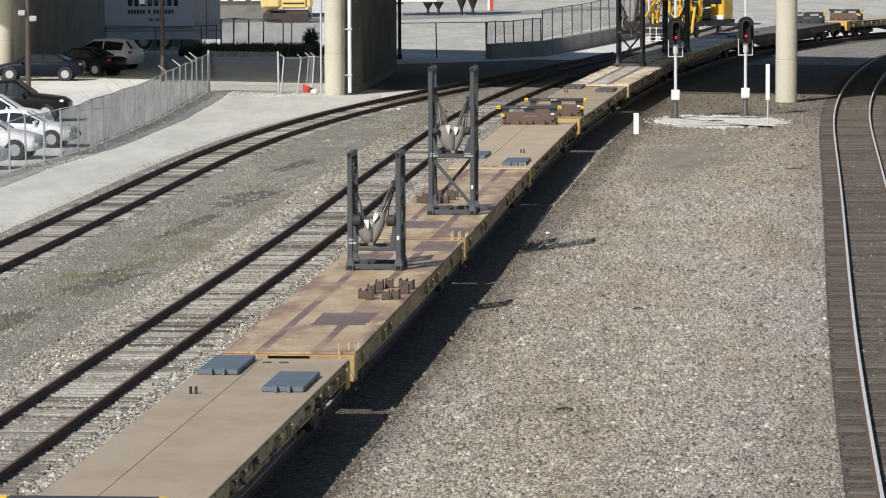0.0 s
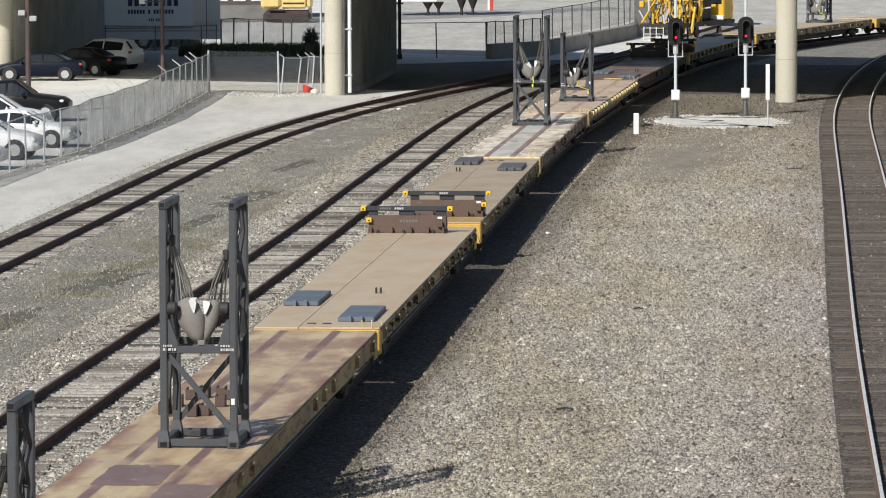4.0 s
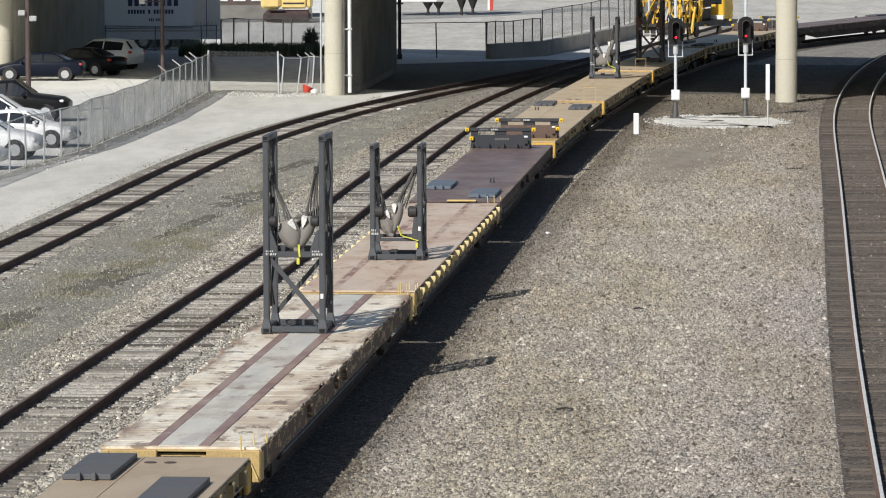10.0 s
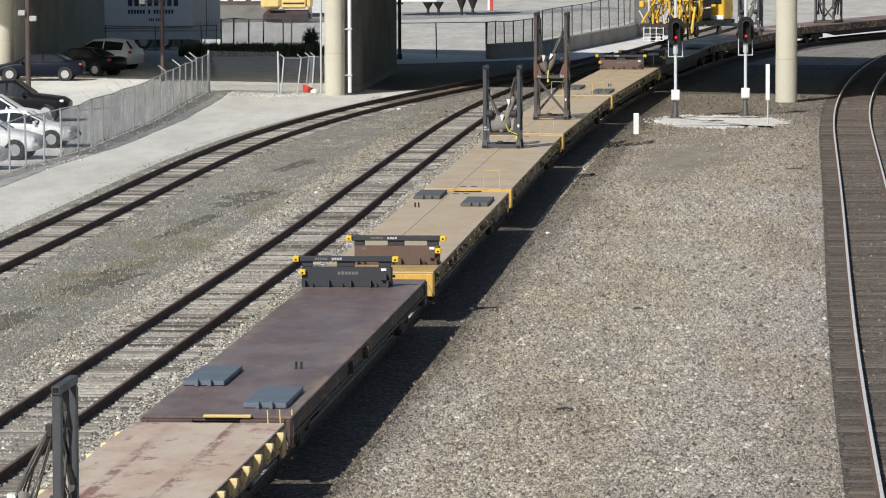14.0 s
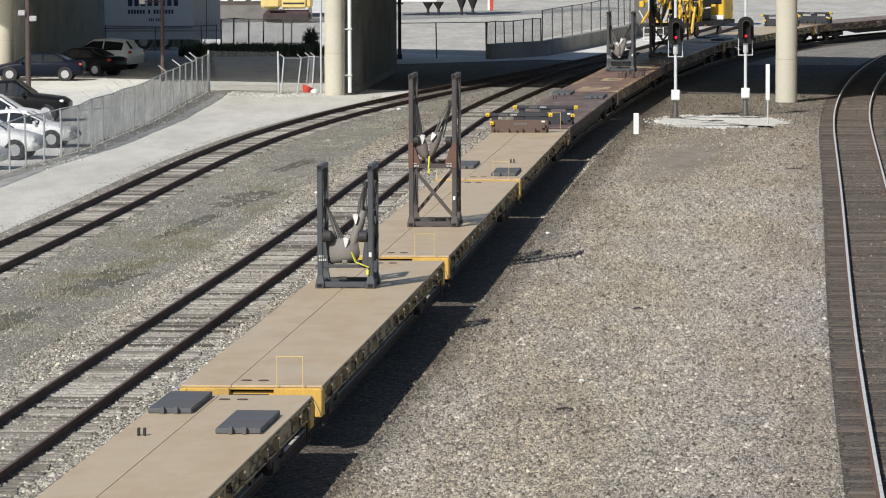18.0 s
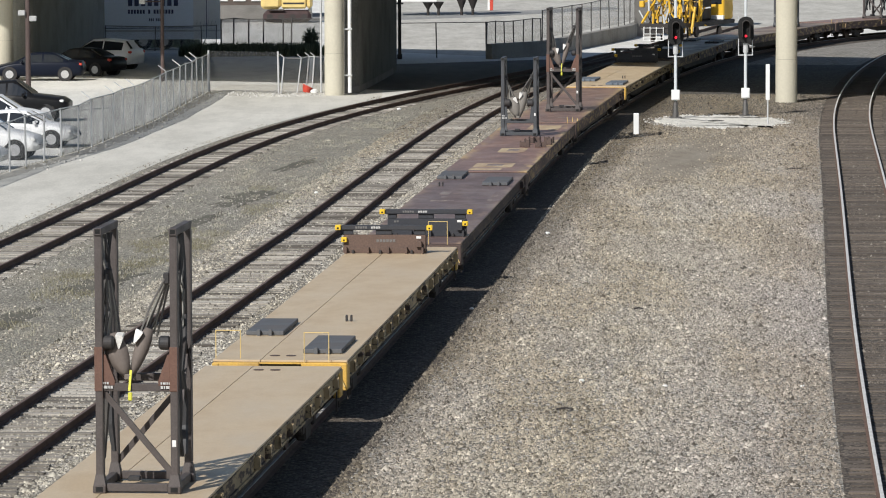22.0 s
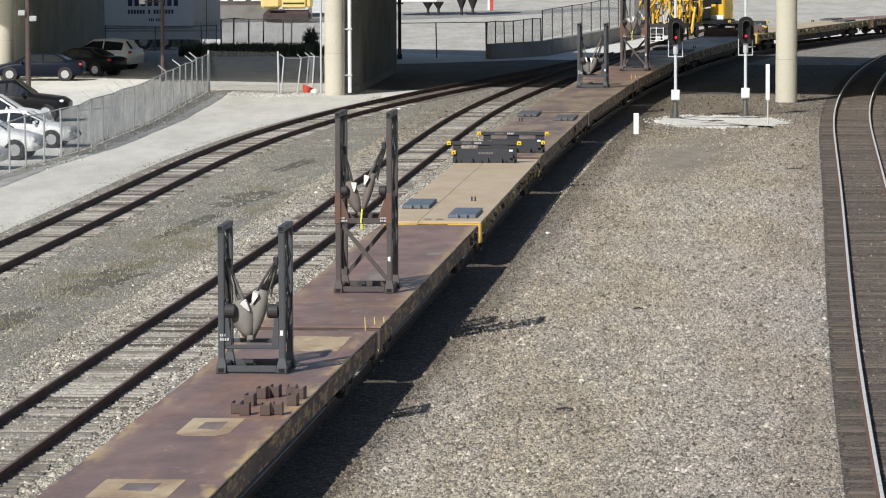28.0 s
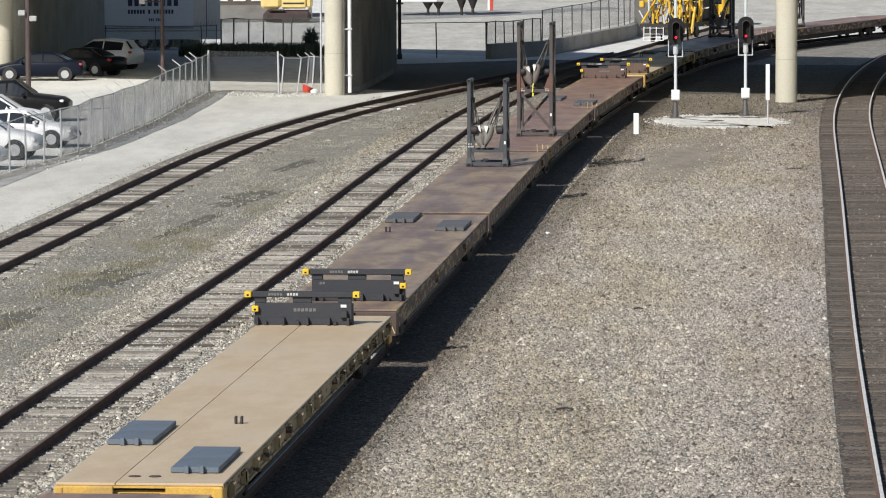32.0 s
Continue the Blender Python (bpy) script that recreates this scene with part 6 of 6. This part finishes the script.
for x in (-15.9, -14.6, -13.3):
    w = part("window", box(B(), x - 0.45, x + 0.45, 333.9, 334.05, 1.3, 2.6), M["white_paint"], t, "pale window frame")
    part("pane", box(B(), x - 0.36, x + 0.36, 333.87, 333.9, 1.4, 2.5), M["glass"], w)
part("plinth", box(B(), -19.05, -12.35, 333.85, 334, -0.1, 1.0), M["concrete_dark"], t)


def track_machine(x, y, turn):
    """A yellow track maintenance machine, with its work heads and railings."""
    h = radians(turn)
    t = thing("track_machine", "yellow track maintenance machine on a siding", "rail machine", "", "", pose(x, y, 0.19, 0, 0, -math.degrees(h)))
    part("main_frame", box(B(), -1.25, 1.25, -3.2, 7.6, 0.85, 1.12, None, 0.03), M["machine_dark"], t)
    for yy in (-2.2, 6.0):
        for o in (-0.75, 0.75):
            part("wheel", cyl(B(), (o - 0.07, yy, 0.36), (o + 0.07, yy, 0.36), 0.36, 20), M["wheel_steel"], t)
    cab = part("cab", box(B(), -0.5, 1.2, 5.6, 7.4, 1.14, 3.6, None, 0.08), M["machine_yellow"], t)
    part("cab_window", box(B(), -0.35, 1.05, 5.56, 5.62, 2.1, 3.3, None, 0.02), M["glass"], cab)
    part("sill_plate", box(B(), -0.6, 1.25, 5.3, 5.58, 1.14, 1.4, None, 0.02), M["white_paint"], cab)
    part("engine", box(B(), -0.7, 0.6, 2.6, 5.0, 1.14, 2.5, None, 0.10), M["machine_dark"], t, "black engine casing")
    part("exhaust", cyl(B(), (0.3, 3.0, 2.45), (0.3, 3.0, 4.2), 0.09, 10), M["machine_dark"], t)
    for q, o in ((2.35, -0.7), (2.35, 0.1), (2.35, 0.8), (1.6, -0.4), (1.6, 0.9)):
        part("frame_post", bar(B(), (o, q, 1.12), (o + 0.15, q, 4.0), 0.10), M["machine_yellow"], t)
    for a, b in (((-0.9, 1.55, 1.4), (0.9, 1.55, 3.0)), ((0.9, 1.5, 1.2), (-0.3, 1.5, 3.6)), ((-1.2, 0.2, 2.2), (-1.2, 2.2, 3.6))):
        part("frame_brace", bar(B(), a, b, 0.10), M["machine_yellow"], t)
    part("tank", cyl(B(), (-0.6, 0.6, 1.5), (0.7, 0.6, 1.5), 0.32, 16), M["machine_dark"], t)
    rnd = random.Random(3)
    for o in (-1.15, -0.55, 0.05, 0.65, 1.15):
        part("work_post", bar(B(), (o, -0.9, 0.35), (o + rnd.uniform(-0.1, 0.1), -0.9 + rnd.uniform(-0.2, 0.2), 3.6), 0.09), M["machine_yellow"], t)
        part("cylinder", cyl(B(), (o + 0.2, -1.1, 0.5), (o + 0.3, -0.7, 2.1), 0.09, 10), M["machine_yellow"], t)
        part("tine", bar(B(), (o, -1.15, 0.1), (o - 0.1, -1.0, 0.9), 0.09), M["machine_dark"], t)
        part("hose", cyl(B(), (o + 0.1, -1.2, 2.6), (o + rnd.uniform(-0.4, 0.4), -1.25, 1.2), 0.03, 6), M["machine_dark"], t)
    for z in (1.6, 2.5, 3.3):
        part("cross_bar", bar(B(), (-1.25, -1.0, z), (1.25, -1.0, z + rnd.uniform(-0.1, 0.1)), 0.12), M["machine_yellow"], t)
    for a, b in (((-1.2, -2.9, 1.15), (-0.5, -1.0, 3.3)), ((1.2, -2.9, 1.15), (0.6, -1.0, 2.9))):
        part("brace", bar(B(), a, b, 0.11), M["machine_yellow"], t)
    for i in range(84):
        x, yy, z = rnd.uniform(-1.25, 1.15), rnd.uniform(-2.8, 2.2), rnd.uniform(0.6, 3.6)
        d = Vector((rnd.uniform(-0.6, 0.6), rnd.uniform(-0.3, 0.3), rnd.uniform(-0.2, 1.1)))
        mt = (M["machine_yellow"], M["machine_yellow"], M["pale_yellow"], M["machine_dark"], M["silver"])[i % 5]
        part("linkage", bar(B(), (x, yy, z), Vector((x, yy, z)) + d, rnd.uniform(0.035, 0.10)), mt, t)
    for i in range(20):
        x, yy, z = rnd.uniform(-1.0, 1.0), rnd.uniform(-2.6, 1.6), rnd.uniform(0.8, 3.2)
        part("ram", cyl(B(), (x, yy, z), (x + rnd.uniform(-0.15, 0.15), yy, z + 0.8), 0.07, 8), M["machine_yellow"] if i % 2 else M["silver"], t)
    for z in (0.12, 0.32, 0.52, 0.88):
        part("rail", cyl(B(), (-0.9, -3.4, z), (0.35, -3.4, z), 0.018, 6), M["white_paint"], t, "white hand rail")
    for o in (-0.9, -0.5, -0.1, 0.35):
        part("rail_post", cyl(B(), (o, -3.4, 0.1), (o, -3.4, 0.95), 0.028, 6), M["white_paint"], t, "white rail post")
    part("arm", bar(B(), (-0.9, -2.0, 2.6), (-1.35, -2.4, 2.4), 0.12), M["machine_yellow"], t)
    part("arm_head", box(B(), -1.5, -1.2, -2.6, -2.3, 2.1, 2.5, None, 0.05), M["machine_yellow"], t)
    part("buffer", box(B(), -0.9, 0.9, -3.3, -3.15, 0.55, 0.85, None, 0.03), M["machine_dark"], t)
    part("lamp", cyl(B(), (-0.2, -1.2, 3.1), (-0.2, -1.3, 3.1), 0.14, 12), M["white_paint"], t)


track_machine(14.35, 284.5, 22)
t = thing("rail_crane_cart", "yellow machine with dark frame further along a siding", "rail machine", "", "", pose(18.6, 318, 0.19, 0, 0, -6))
part("body", box(B(), -1.0, 0.9, -2.2, 2.2, 1.2, 2.7, None, 0.08), M["machine_yellow"], t)
part("frame", box(B(), -1.2, 1.2, -3, 3, 0.7, 1.15, None, 0.04), M["machine_dark"], t)
part("hood", box(B(), 0.95, 1.2, -1.5, 1.5, 0.9, 3.2, None, 0.05), M["machine_dark"], t)
part("roof_panel", box(B(), -1.1, 1.1, -2.3, 0.5, 2.75, 3.6, None, 0.08), M["machine_yellow"], t)
for yy in (-2.1, 2.1):
    for o in (-0.75, 0.75):
        part("wheel", cyl(B(), (o - 0.07, yy, 0.36), (o + 0.07, yy, 0.36), 0.36, 18), M["wheel_steel"], t)

# ---- plants, loose stones and rubbish ----


def blades(name, places, per, height, spread, mat, label, category, seed, wide=0.02):
    rnd = np.random.default_rng(seed)
    verts, faces = [], []
    for x, y, r in places:
        for _ in range(per):
            a = rnd.uniform(0, 6.283)
            d = r * math.sqrt(rnd.uniform())
            px, py = x + d * math.cos(a), y + d * math.sin(a) * spread
            h = height * rnd.uniform(0.35, 1.15)
            b = rnd.uniform(0, 6.283)
            lx, ly = rnd.normal(0, 0.3) * h, rnd.normal(0, 0.3) * h
            w = wide * rnd.uniform(0.6, 1.6)
            i = len(verts)
            verts += [(px - w * math.cos(b), py - w * math.sin(b), -0.01), (px + w * math.cos(b), py + w * math.sin(b), -0.01),
                      (px + lx * 0.5 + w * 0.7 * math.cos(b), py + ly * 0.5 + w * 0.7 * math.sin(b), h * 0.6), (px + lx, py + ly, h)]
            faces += [(i, i + 1, i + 2), (i, i + 2, i + 3)]
    me = bpy.data.meshes.new(name)
    me.from_pydata(verts, [], faces)
    me.materials.append(mat)
    return tagged(new(name, me), label, category, "", "stuff")


rnd = random.Random(11)
spots = [(-8.9 + 0.115 * (q - 122) + rnd.uniform(-0.9, 0.9), q + rnd.uniform(-2, 2), rnd.uniform(0.3, 0.8)) for q in np.linspace(116, 138, 26)]
spots += [(-10.6 + rnd.uniform(-0.5, 0.5), 107 + rnd.uniform(-3, 3), 0.4) for _ in range(4)]
spots += [(-5.6 + rnd.uniform(-0.6, 0.6), 150 + rnd.uniform(-6, 6), 0.5) for _ in range(5)]
blades("weeds", spots, 240, 0.065, 2.6, M["weed"], "dry green and straw-coloured weeds in yard gravel", "weeds", 4, 0.009)
M["straw"] = foliage_mat("pale_straw", (0.25, 0.235, 0.18), (0.42, 0.395, 0.32))
tufts = []
for _ in range(380):
    q = rnd.uniform(78, 205)
    xa, xb = np.interp(q, LINE_LEFT.y, LINE_LEFT.x) + 1.6, np.interp(q, LINE_MID.y, LINE_MID.x) - 2.0
    f = rnd.random()
    if xb > xa and noise.noise(Vector((xa + f * (xb - xa), q * 0.12, 3)) * 0.8) > -0.05:
        tufts.append((xa + f * (xb - xa), q, rnd.uniform(0.15, 0.5)))
blades("straw_tufts", tufts, 30, 0.075, 2.4, M["straw"], "pale dry straw tufts over yard ground", "dry grass", 14, 0.011)
blades("fence_weeds", [(p[0] + 0.25, p[1], 0.4) for p in along([(-15.3, 166.5), (-12.3, 198.5), (-11.3, 224)], 1.2)], 9, 0.15, 1.5, M["weed"], "dry weeds along the foot of a fence", "weeds", 5, 0.010)
# added row that hides sunlit ground, standing in for shade under the trailer
blades("hedge", [(x, 282 + rnd.uniform(-0.8, 0.8), 0.6) for x in np.linspace(-25, -15.2, 34)], 170, 0.6, 1.0, M["bush"], "dark hedge added behind a parked trailer in place of shade", "hedge", 16, 0.05)
blades("hedge", [(x, 268 + rnd.uniform(-1.0, 1.0), 0.6) for x in np.linspace(-14.6, -7.4, 34)], 170, 0.72, 1.1, M["bush"], "dark hedge strip along a wire fence", "hedge", 6, 0.05)
bm = B()
t = thing("bush", "dark spiky bush behind a bent fence", "bush", "", "", pose(-7.75, 269, 0))
part("stem", cyl(bm, (0, 0, 0), (0, 0, 0.9), 0.07, 8, 0.03), M["post_brown"], t)
b2 = B()
rb = random.Random(8)
for _ in range(900):
    a, e = rb.uniform(0, 6.283), rb.uniform(-0.5, 1.3)
    d = Vector((math.cos(a) * math.cos(e), math.sin(a) * math.cos(e), math.sin(e)))
    c = Vector((0.12, 0, rb.uniform(0.35, 1.15))) + d * rb.uniform(0.1, 0.42)
    u = d.orthogonal().normalized() * 0.035
    b2.faces.new([b2.verts.new(p) for p in (c - u, c + u, c + d * rb.uniform(0.12, 0.32))])
part("leaves", b2, M["bush"], t)
t = thing("red_bucket", "red tub thrown down beside a fence", "bucket", "", "", pose(-6.55, 223.0, 0.02, 0, 0, 20))
part("tub", cyl(B(), (0, 0, 0), (0.06, 0, 0.27), 0.17, 16, 0.25), M["red"], t)
part("rim", cyl(B(), (0.05, 0, 0.25), (0.07, 0, 0.29), 0.27, 16), M["red"], t)


def boulder(x, y, r, label):
    bm = B()
    bmesh.ops.create_icosphere(bm, subdivisions=2, radius=r)
    for v in bm.verts:
        v.co *= 1 + 0.25 * noise.noise(v.co * (2.2 / r) + Vector((x, y, 0)))
        v.co.z = v.co.z * 0.65 + r * 0.4
    tagged(part("pale_stone", bm, M["white_mark"], None, "", pose(x, y, 0)), label, "stone", "pale stones")


for x, y, r in ((-6.15, 222.6, 0.2), (3.08, 135.9, 0.075), (4.59, 95.5, 0.05), (7.43, 95.4, 0.045), (-1.95, 206.8, 0.10), (-4.2, 153.4, 0.07), (2.9, 96.5, 0.06), (-4.55, 104.6, 0.06), (0.7, 112.5, 0.06)):
    boulder(x, y, r, "single pale stone lying on the ground")


def stones(name, line, o0, o1, s0, s1, count, size, seed, label, narrow=0.0, tall=1.0, mat="stone", keep_off=None):
    """Loose stones on top of the ballast."""
    rng = np.random.default_rng(seed)
    s = s0 + (s1 - s0) * rng.uniform(size=count) ** 1.2
    o = rng.uniform(o0, o1 - np.clip(s, 0, 200) * narrow, count)
    h = np.interp(s, line.s, line.h)
    c = np.stack([np.interp(s, line.s, line.x) + o * np.cos(h), np.interp(s, line.s, line.y) - o * np.sin(h), np.full(count, 0.004)], 1)
    c = c[((c[:, 0] - 11.65) / 3.1) ** 2 + ((c[:, 1] - 196.3) / 5.4) ** 2 > rng.uniform(0.7, 1.1, count)]
    if line is LINE_TRAIN:
        c = c[c[:, 0] < np.interp(c[:, 1], LINE_RIGHT.y, LINE_RIGHT.x) - 1.42 + rng.normal(0, 0.05, len(c))]
    if keep_off:
        cx, cy, rx, ry = keep_off
        c = c[((c[:, 0] - cx - 0.12 * (c[:, 1] - cy)) / rx) ** 2 + ((c[:, 1] - cy) / ry) ** 2 > rng.uniform(0.0, 1.0, len(c))]
    count = len(c)
    base = np.array([(1.45, 0, 0), (0, 0.72, 0), (-1.45, 0, 0), (0, -0.72, 0), (0, 0, tall)], float)
    r = size * rng.lognormal(0, 0.38, count)
    a = rng.uniform(0, 6.283, count)
    v = base[None] * (1 + rng.uniform(-0.4, 0.4, (count, 5, 3))) + np.array([0, 0, 0.0]) + rng.uniform(-0.35, 0.35, (count, 5, 3)) * np.array([0, 0, 0, 0, 1.0])[None, :, None]
    v[:, :4, 2] -= 0.15
    v = np.stack([v[..., 0] * np.cos(a)[:, None] - v[..., 1] * np.sin(a)[:, None], v[..., 0] * np.sin(a)[:, None] + v[..., 1] * np.cos(a)[:, None], v[..., 2]], -1)
    v = v * r[:, None, None] + c[:, None]
    f = np.array([(0, 1, 4), (1, 2, 4), (2, 3, 4), (3, 0, 4)])
    faces = (f[None] + 5 * np.arange(count)[:, None, None]).reshape(-1).astype(np.int32)
    me = bpy.data.meshes.new(name)
    me.vertices.add(count * 5)
    me.vertices.foreach_set("co", v.reshape(-1).astype(np.float32))
    me.loops.add(len(faces))
    me.loops.foreach_set("vertex_index", faces)
    me.polygons.add(count * 4)
    me.polygons.foreach_set("loop_start", np.arange(0, len(faces), 3, dtype=np.int32))
    me.update(calc_edges=True)
    me.materials.append(M[mat])
    return tagged(new(name, me), label, "gravel", "", "stuff")


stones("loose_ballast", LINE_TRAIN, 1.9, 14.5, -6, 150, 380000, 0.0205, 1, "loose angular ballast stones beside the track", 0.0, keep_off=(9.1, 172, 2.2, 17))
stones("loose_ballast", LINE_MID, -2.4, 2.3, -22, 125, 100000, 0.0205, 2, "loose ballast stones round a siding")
stones("loose_verge_stones", LINE_LEFT, -2.1, 1.9, -20, 72, 11000, 0.015, 9, "loose pale stones along a curved siding")
stones("loose_yard_stones", LINE_MID, -6.6, -2.4, -24, 125, 15000, 0.015, 3, "scattered stones on yard ground")

# ---- brown dirt by the signals, dark stones of the main track ----
M["brown_dirt"] = soil("brown_bare_dirt", (0.22, 0.185, 0.14), (0.31, 0.275, 0.22), 0.5, 12)
ring = []
for a in np.linspace(0, 6.2, 110):
    f = 1 + 0.55 * noise.noise(Vector((2.6 * math.cos(a), 2.6 * math.sin(a), 7))) + 0.25 * noise.noise(Vector((9 * math.cos(a), 9 * math.sin(a), 2)))
    q = 15 * f * math.sin(a)
    ring.append((9.1 + 1.95 * f * math.cos(a) + 0.12 * q, 172 + q))
structure("ground_dirt_patch", prism(B(), ring, -0.05, 0.009), M["brown_dirt"], "bare brown dirt among ballast stones", "ground")
m_, nt_, b_ = material("dark_track_stones", 0.92)
g_ = nt_.nodes.new("ShaderNodeNewGeometry")
c_ = ramp(nt_, g_.outputs["Random Per Island"], [(0.0, (0.05, 0.042, 0.034)), (0.5, (0.13, 0.108, 0.086)), (0.85, (0.195, 0.165, 0.135)), (1.0, (0.33, 0.30, 0.26))])
c_ = mix(nt_, 1.0, c_, ramp(nt_, noise_tex(nt_, coords(nt_, True), 0.25, 4, 0.6), [(0.35, 0.72), (0.65, 1.15)]), "MULTIPLY")
nt_.links.new(c_, b_.inputs["Base Color"])
M["stone_dark"] = m_
stones("loose_track_stones", LINE_RIGHT, -0.72, 2.6, 16, 190, 60000, 0.018, 7, "small dark stones between the main rails", mat="stone_dark")

M["dark_dirt"] = soil("dark_bare_soil", (0.090, 0.083, 0.063), (0.144, 0.133, 0.104), 0.8, 14)


def smear(x, y, w, l, seed):
    """A ragged patch of dark soil, drawn out along the tracks."""
    ring = []
    for a in np.linspace(0, 6.2, 70):
        f = 1 + 0.7 * noise.noise(Vector((2.2 * math.cos(a), 2.2 * math.sin(a), seed))) + 0.5 * noise.noise(Vector((8 * math.cos(a), 8 * math.sin(a), seed)))
        q = l * f * math.sin(a)
        ring.append((x + w * f * math.cos(a) + 0.13 * q, y + q))
    structure("ground_soil_smear", prism(B(), ring, -0.05, 0.003), M["dark_dirt"], "smear of dark soil on yard gravel", "ground")


for q in ((-6.5, 151, 0.65, 3.6, 1), (-5.3, 168.6, 0.35, 3.4, 2), (-8.9, 121, 0.6, 4.2, 3), (-7.6, 140, 0.3, 5.0, 4), (-10.4, 110, 0.45, 3.0, 5)):
    smear(*q)
rng = np.random.default_rng(21)
places = [(float(rng.uniform(-11.3, -5.8)), float(rng.uniform(219.5, 225)), 0.3) for _ in range(60)] + [(p[0] + float(rng.uniform(0.1, 0.9)), p[1], 0.2) for p in along([(-15.0, 166.5), (-12.1, 198.5), (-11.2, 222)], 1.3)]
verts, faces = [], []
places += [(11.65 + 2.8 * math.cos(a) * float(rng.uniform(0.75, 1.1)), 196.3 + 4.6 * math.sin(a) * float(rng.uniform(0.75, 1.1)), 0.25) for a in np.linspace(0, 6.28, 70)]
for x, y, r in places:
    for _ in range(5):
        px, py, h = x + rng.normal(0, r), y + rng.normal(0, r * 2), rng.uniform(0.02, 0.075)
        i = len(verts)
        for k in range(5):
            a = k * 1.2566 + rng.uniform(-0.4, 0.4)
            verts.append((px + 1.3 * h * math.cos(a), py + 1.3 * h * math.sin(a), -0.012))
        verts.append((px + rng.uniform(-0.4, 0.4) * h, py, h))
        faces += [(i + k, i + (k + 1) % 5, i + 5) for k in range(5)]
me = bpy.data.meshes.new("fence_rubble")
me.from_pydata(verts, [], faces)
me.materials.append(plain("pale_rubble", (0.48, 0.465, 0.43), 0.9, 0, 0.35, 4, True, (0.2, 0.19, 0.17), 0.8))
tagged(new("fence_rubble", me), "pale rubble and loose stones on bare ground", "rubble", "", "stuff")
structure("ground_far_yard", prism(B(), [(-6, 277), (2.0, 267), (6.0, 270), (12, 297), (13, 306), (60, 330), (60, 430), (-6, 430)], -0.05, -0.008), M["yard_dirt"], "dusty grey-brown yard beyond the fence", "ground")


def stick(x, y, length, turn, label):
    t = thing("scrap_stick", label, "stick", "scraps on the ballast", "", pose(x, y, 0.03, 0, 0, turn))
    part("stem", cyl(B(), (-length / 2, 0, 0), (0.1 * length, 0.02, 0.03), 0.022, 6), M["machine_dark"], t)
    part("end", cyl(B(), (0.1 * length, 0.02, 0.03), (length / 2, -0.05, 0.0), 0.018, 6), M["machine_dark"], t)


stick(12.5, 164.8, 0.55, 20, "dark bent stick on pale ballast")
stick(4.75, 112.3, 0.22, 10, "short dark stick on pale ballast")
stick(2.4, 91.3, 0.34, -8, "dark stick on pale ballast")
stick(11.6, 196.5, 0.7, 12, "dark stick on a stone pad")


# ---- moving things ----


def place_on_line(s, back, front, z=0.0, o=0.0):
    """Pose of something that spans back..front metres round s on the train's track."""
    a, b = LINE_TRAIN.at(s + back), LINE_TRAIN.at(s + front)
    h = math.atan2(b[0] - a[0], b[1] - a[1])
    w = -back / (front - back)
    x, y = a[0] + (b[0] - a[0]) * w, a[1] + (b[1] - a[1]) * w
    return pose(x + o * math.cos(h), y - o * math.sin(h), z, 0, 0, -math.degrees(h))


def motions():
    times = [i * 1.0 for i in range(33)]
    gone = [travelled(t) for t in times]
    for k, car in CARS.items():
        mid = (COUPLINGS[k - 1] + COUPLINGS[k]) / 2
        walk(car, [(t, place_on_line(mid - g, -TRUCKS, TRUCKS)) for t, g in zip(times, gone)])
    for ob, c, ds, off in STAND_OBS:
        # the stand rides with the car that it is fixed to
        mid = (COUPLINGS[c] + COUPLINGS[c - 1 if ds < 0 else c + 1]) / 2
        local = pose(off, COUPLINGS[c] + ds - mid, DECK + 0.002)
        walk(ob, [(t, place_on_line(mid - g, -TRUCKS, TRUCKS) @ local) for t, g in zip(times, gone)])

    # the wheelsets of all trucks roll alike
    for q, obs in WHEELS.items():
        rows = []
        for i in range(961):
            t = i / 30
            rows.append((t, pose(0, q, 0.615) @ Matrix.Rotation(travelled(t) / 0.42 % (2 * math.pi), 4, "X")))
        walk(obs[0], rows)
        for ob in obs[1:]:
            ob.rotation_mode = "QUATERNION"
            ob.animation_data_create()
            ob.animation_data.action = obs[0].animation_data.action
            ob.animation_data.action_slot = obs[0].animation_data.action_slot


motions()
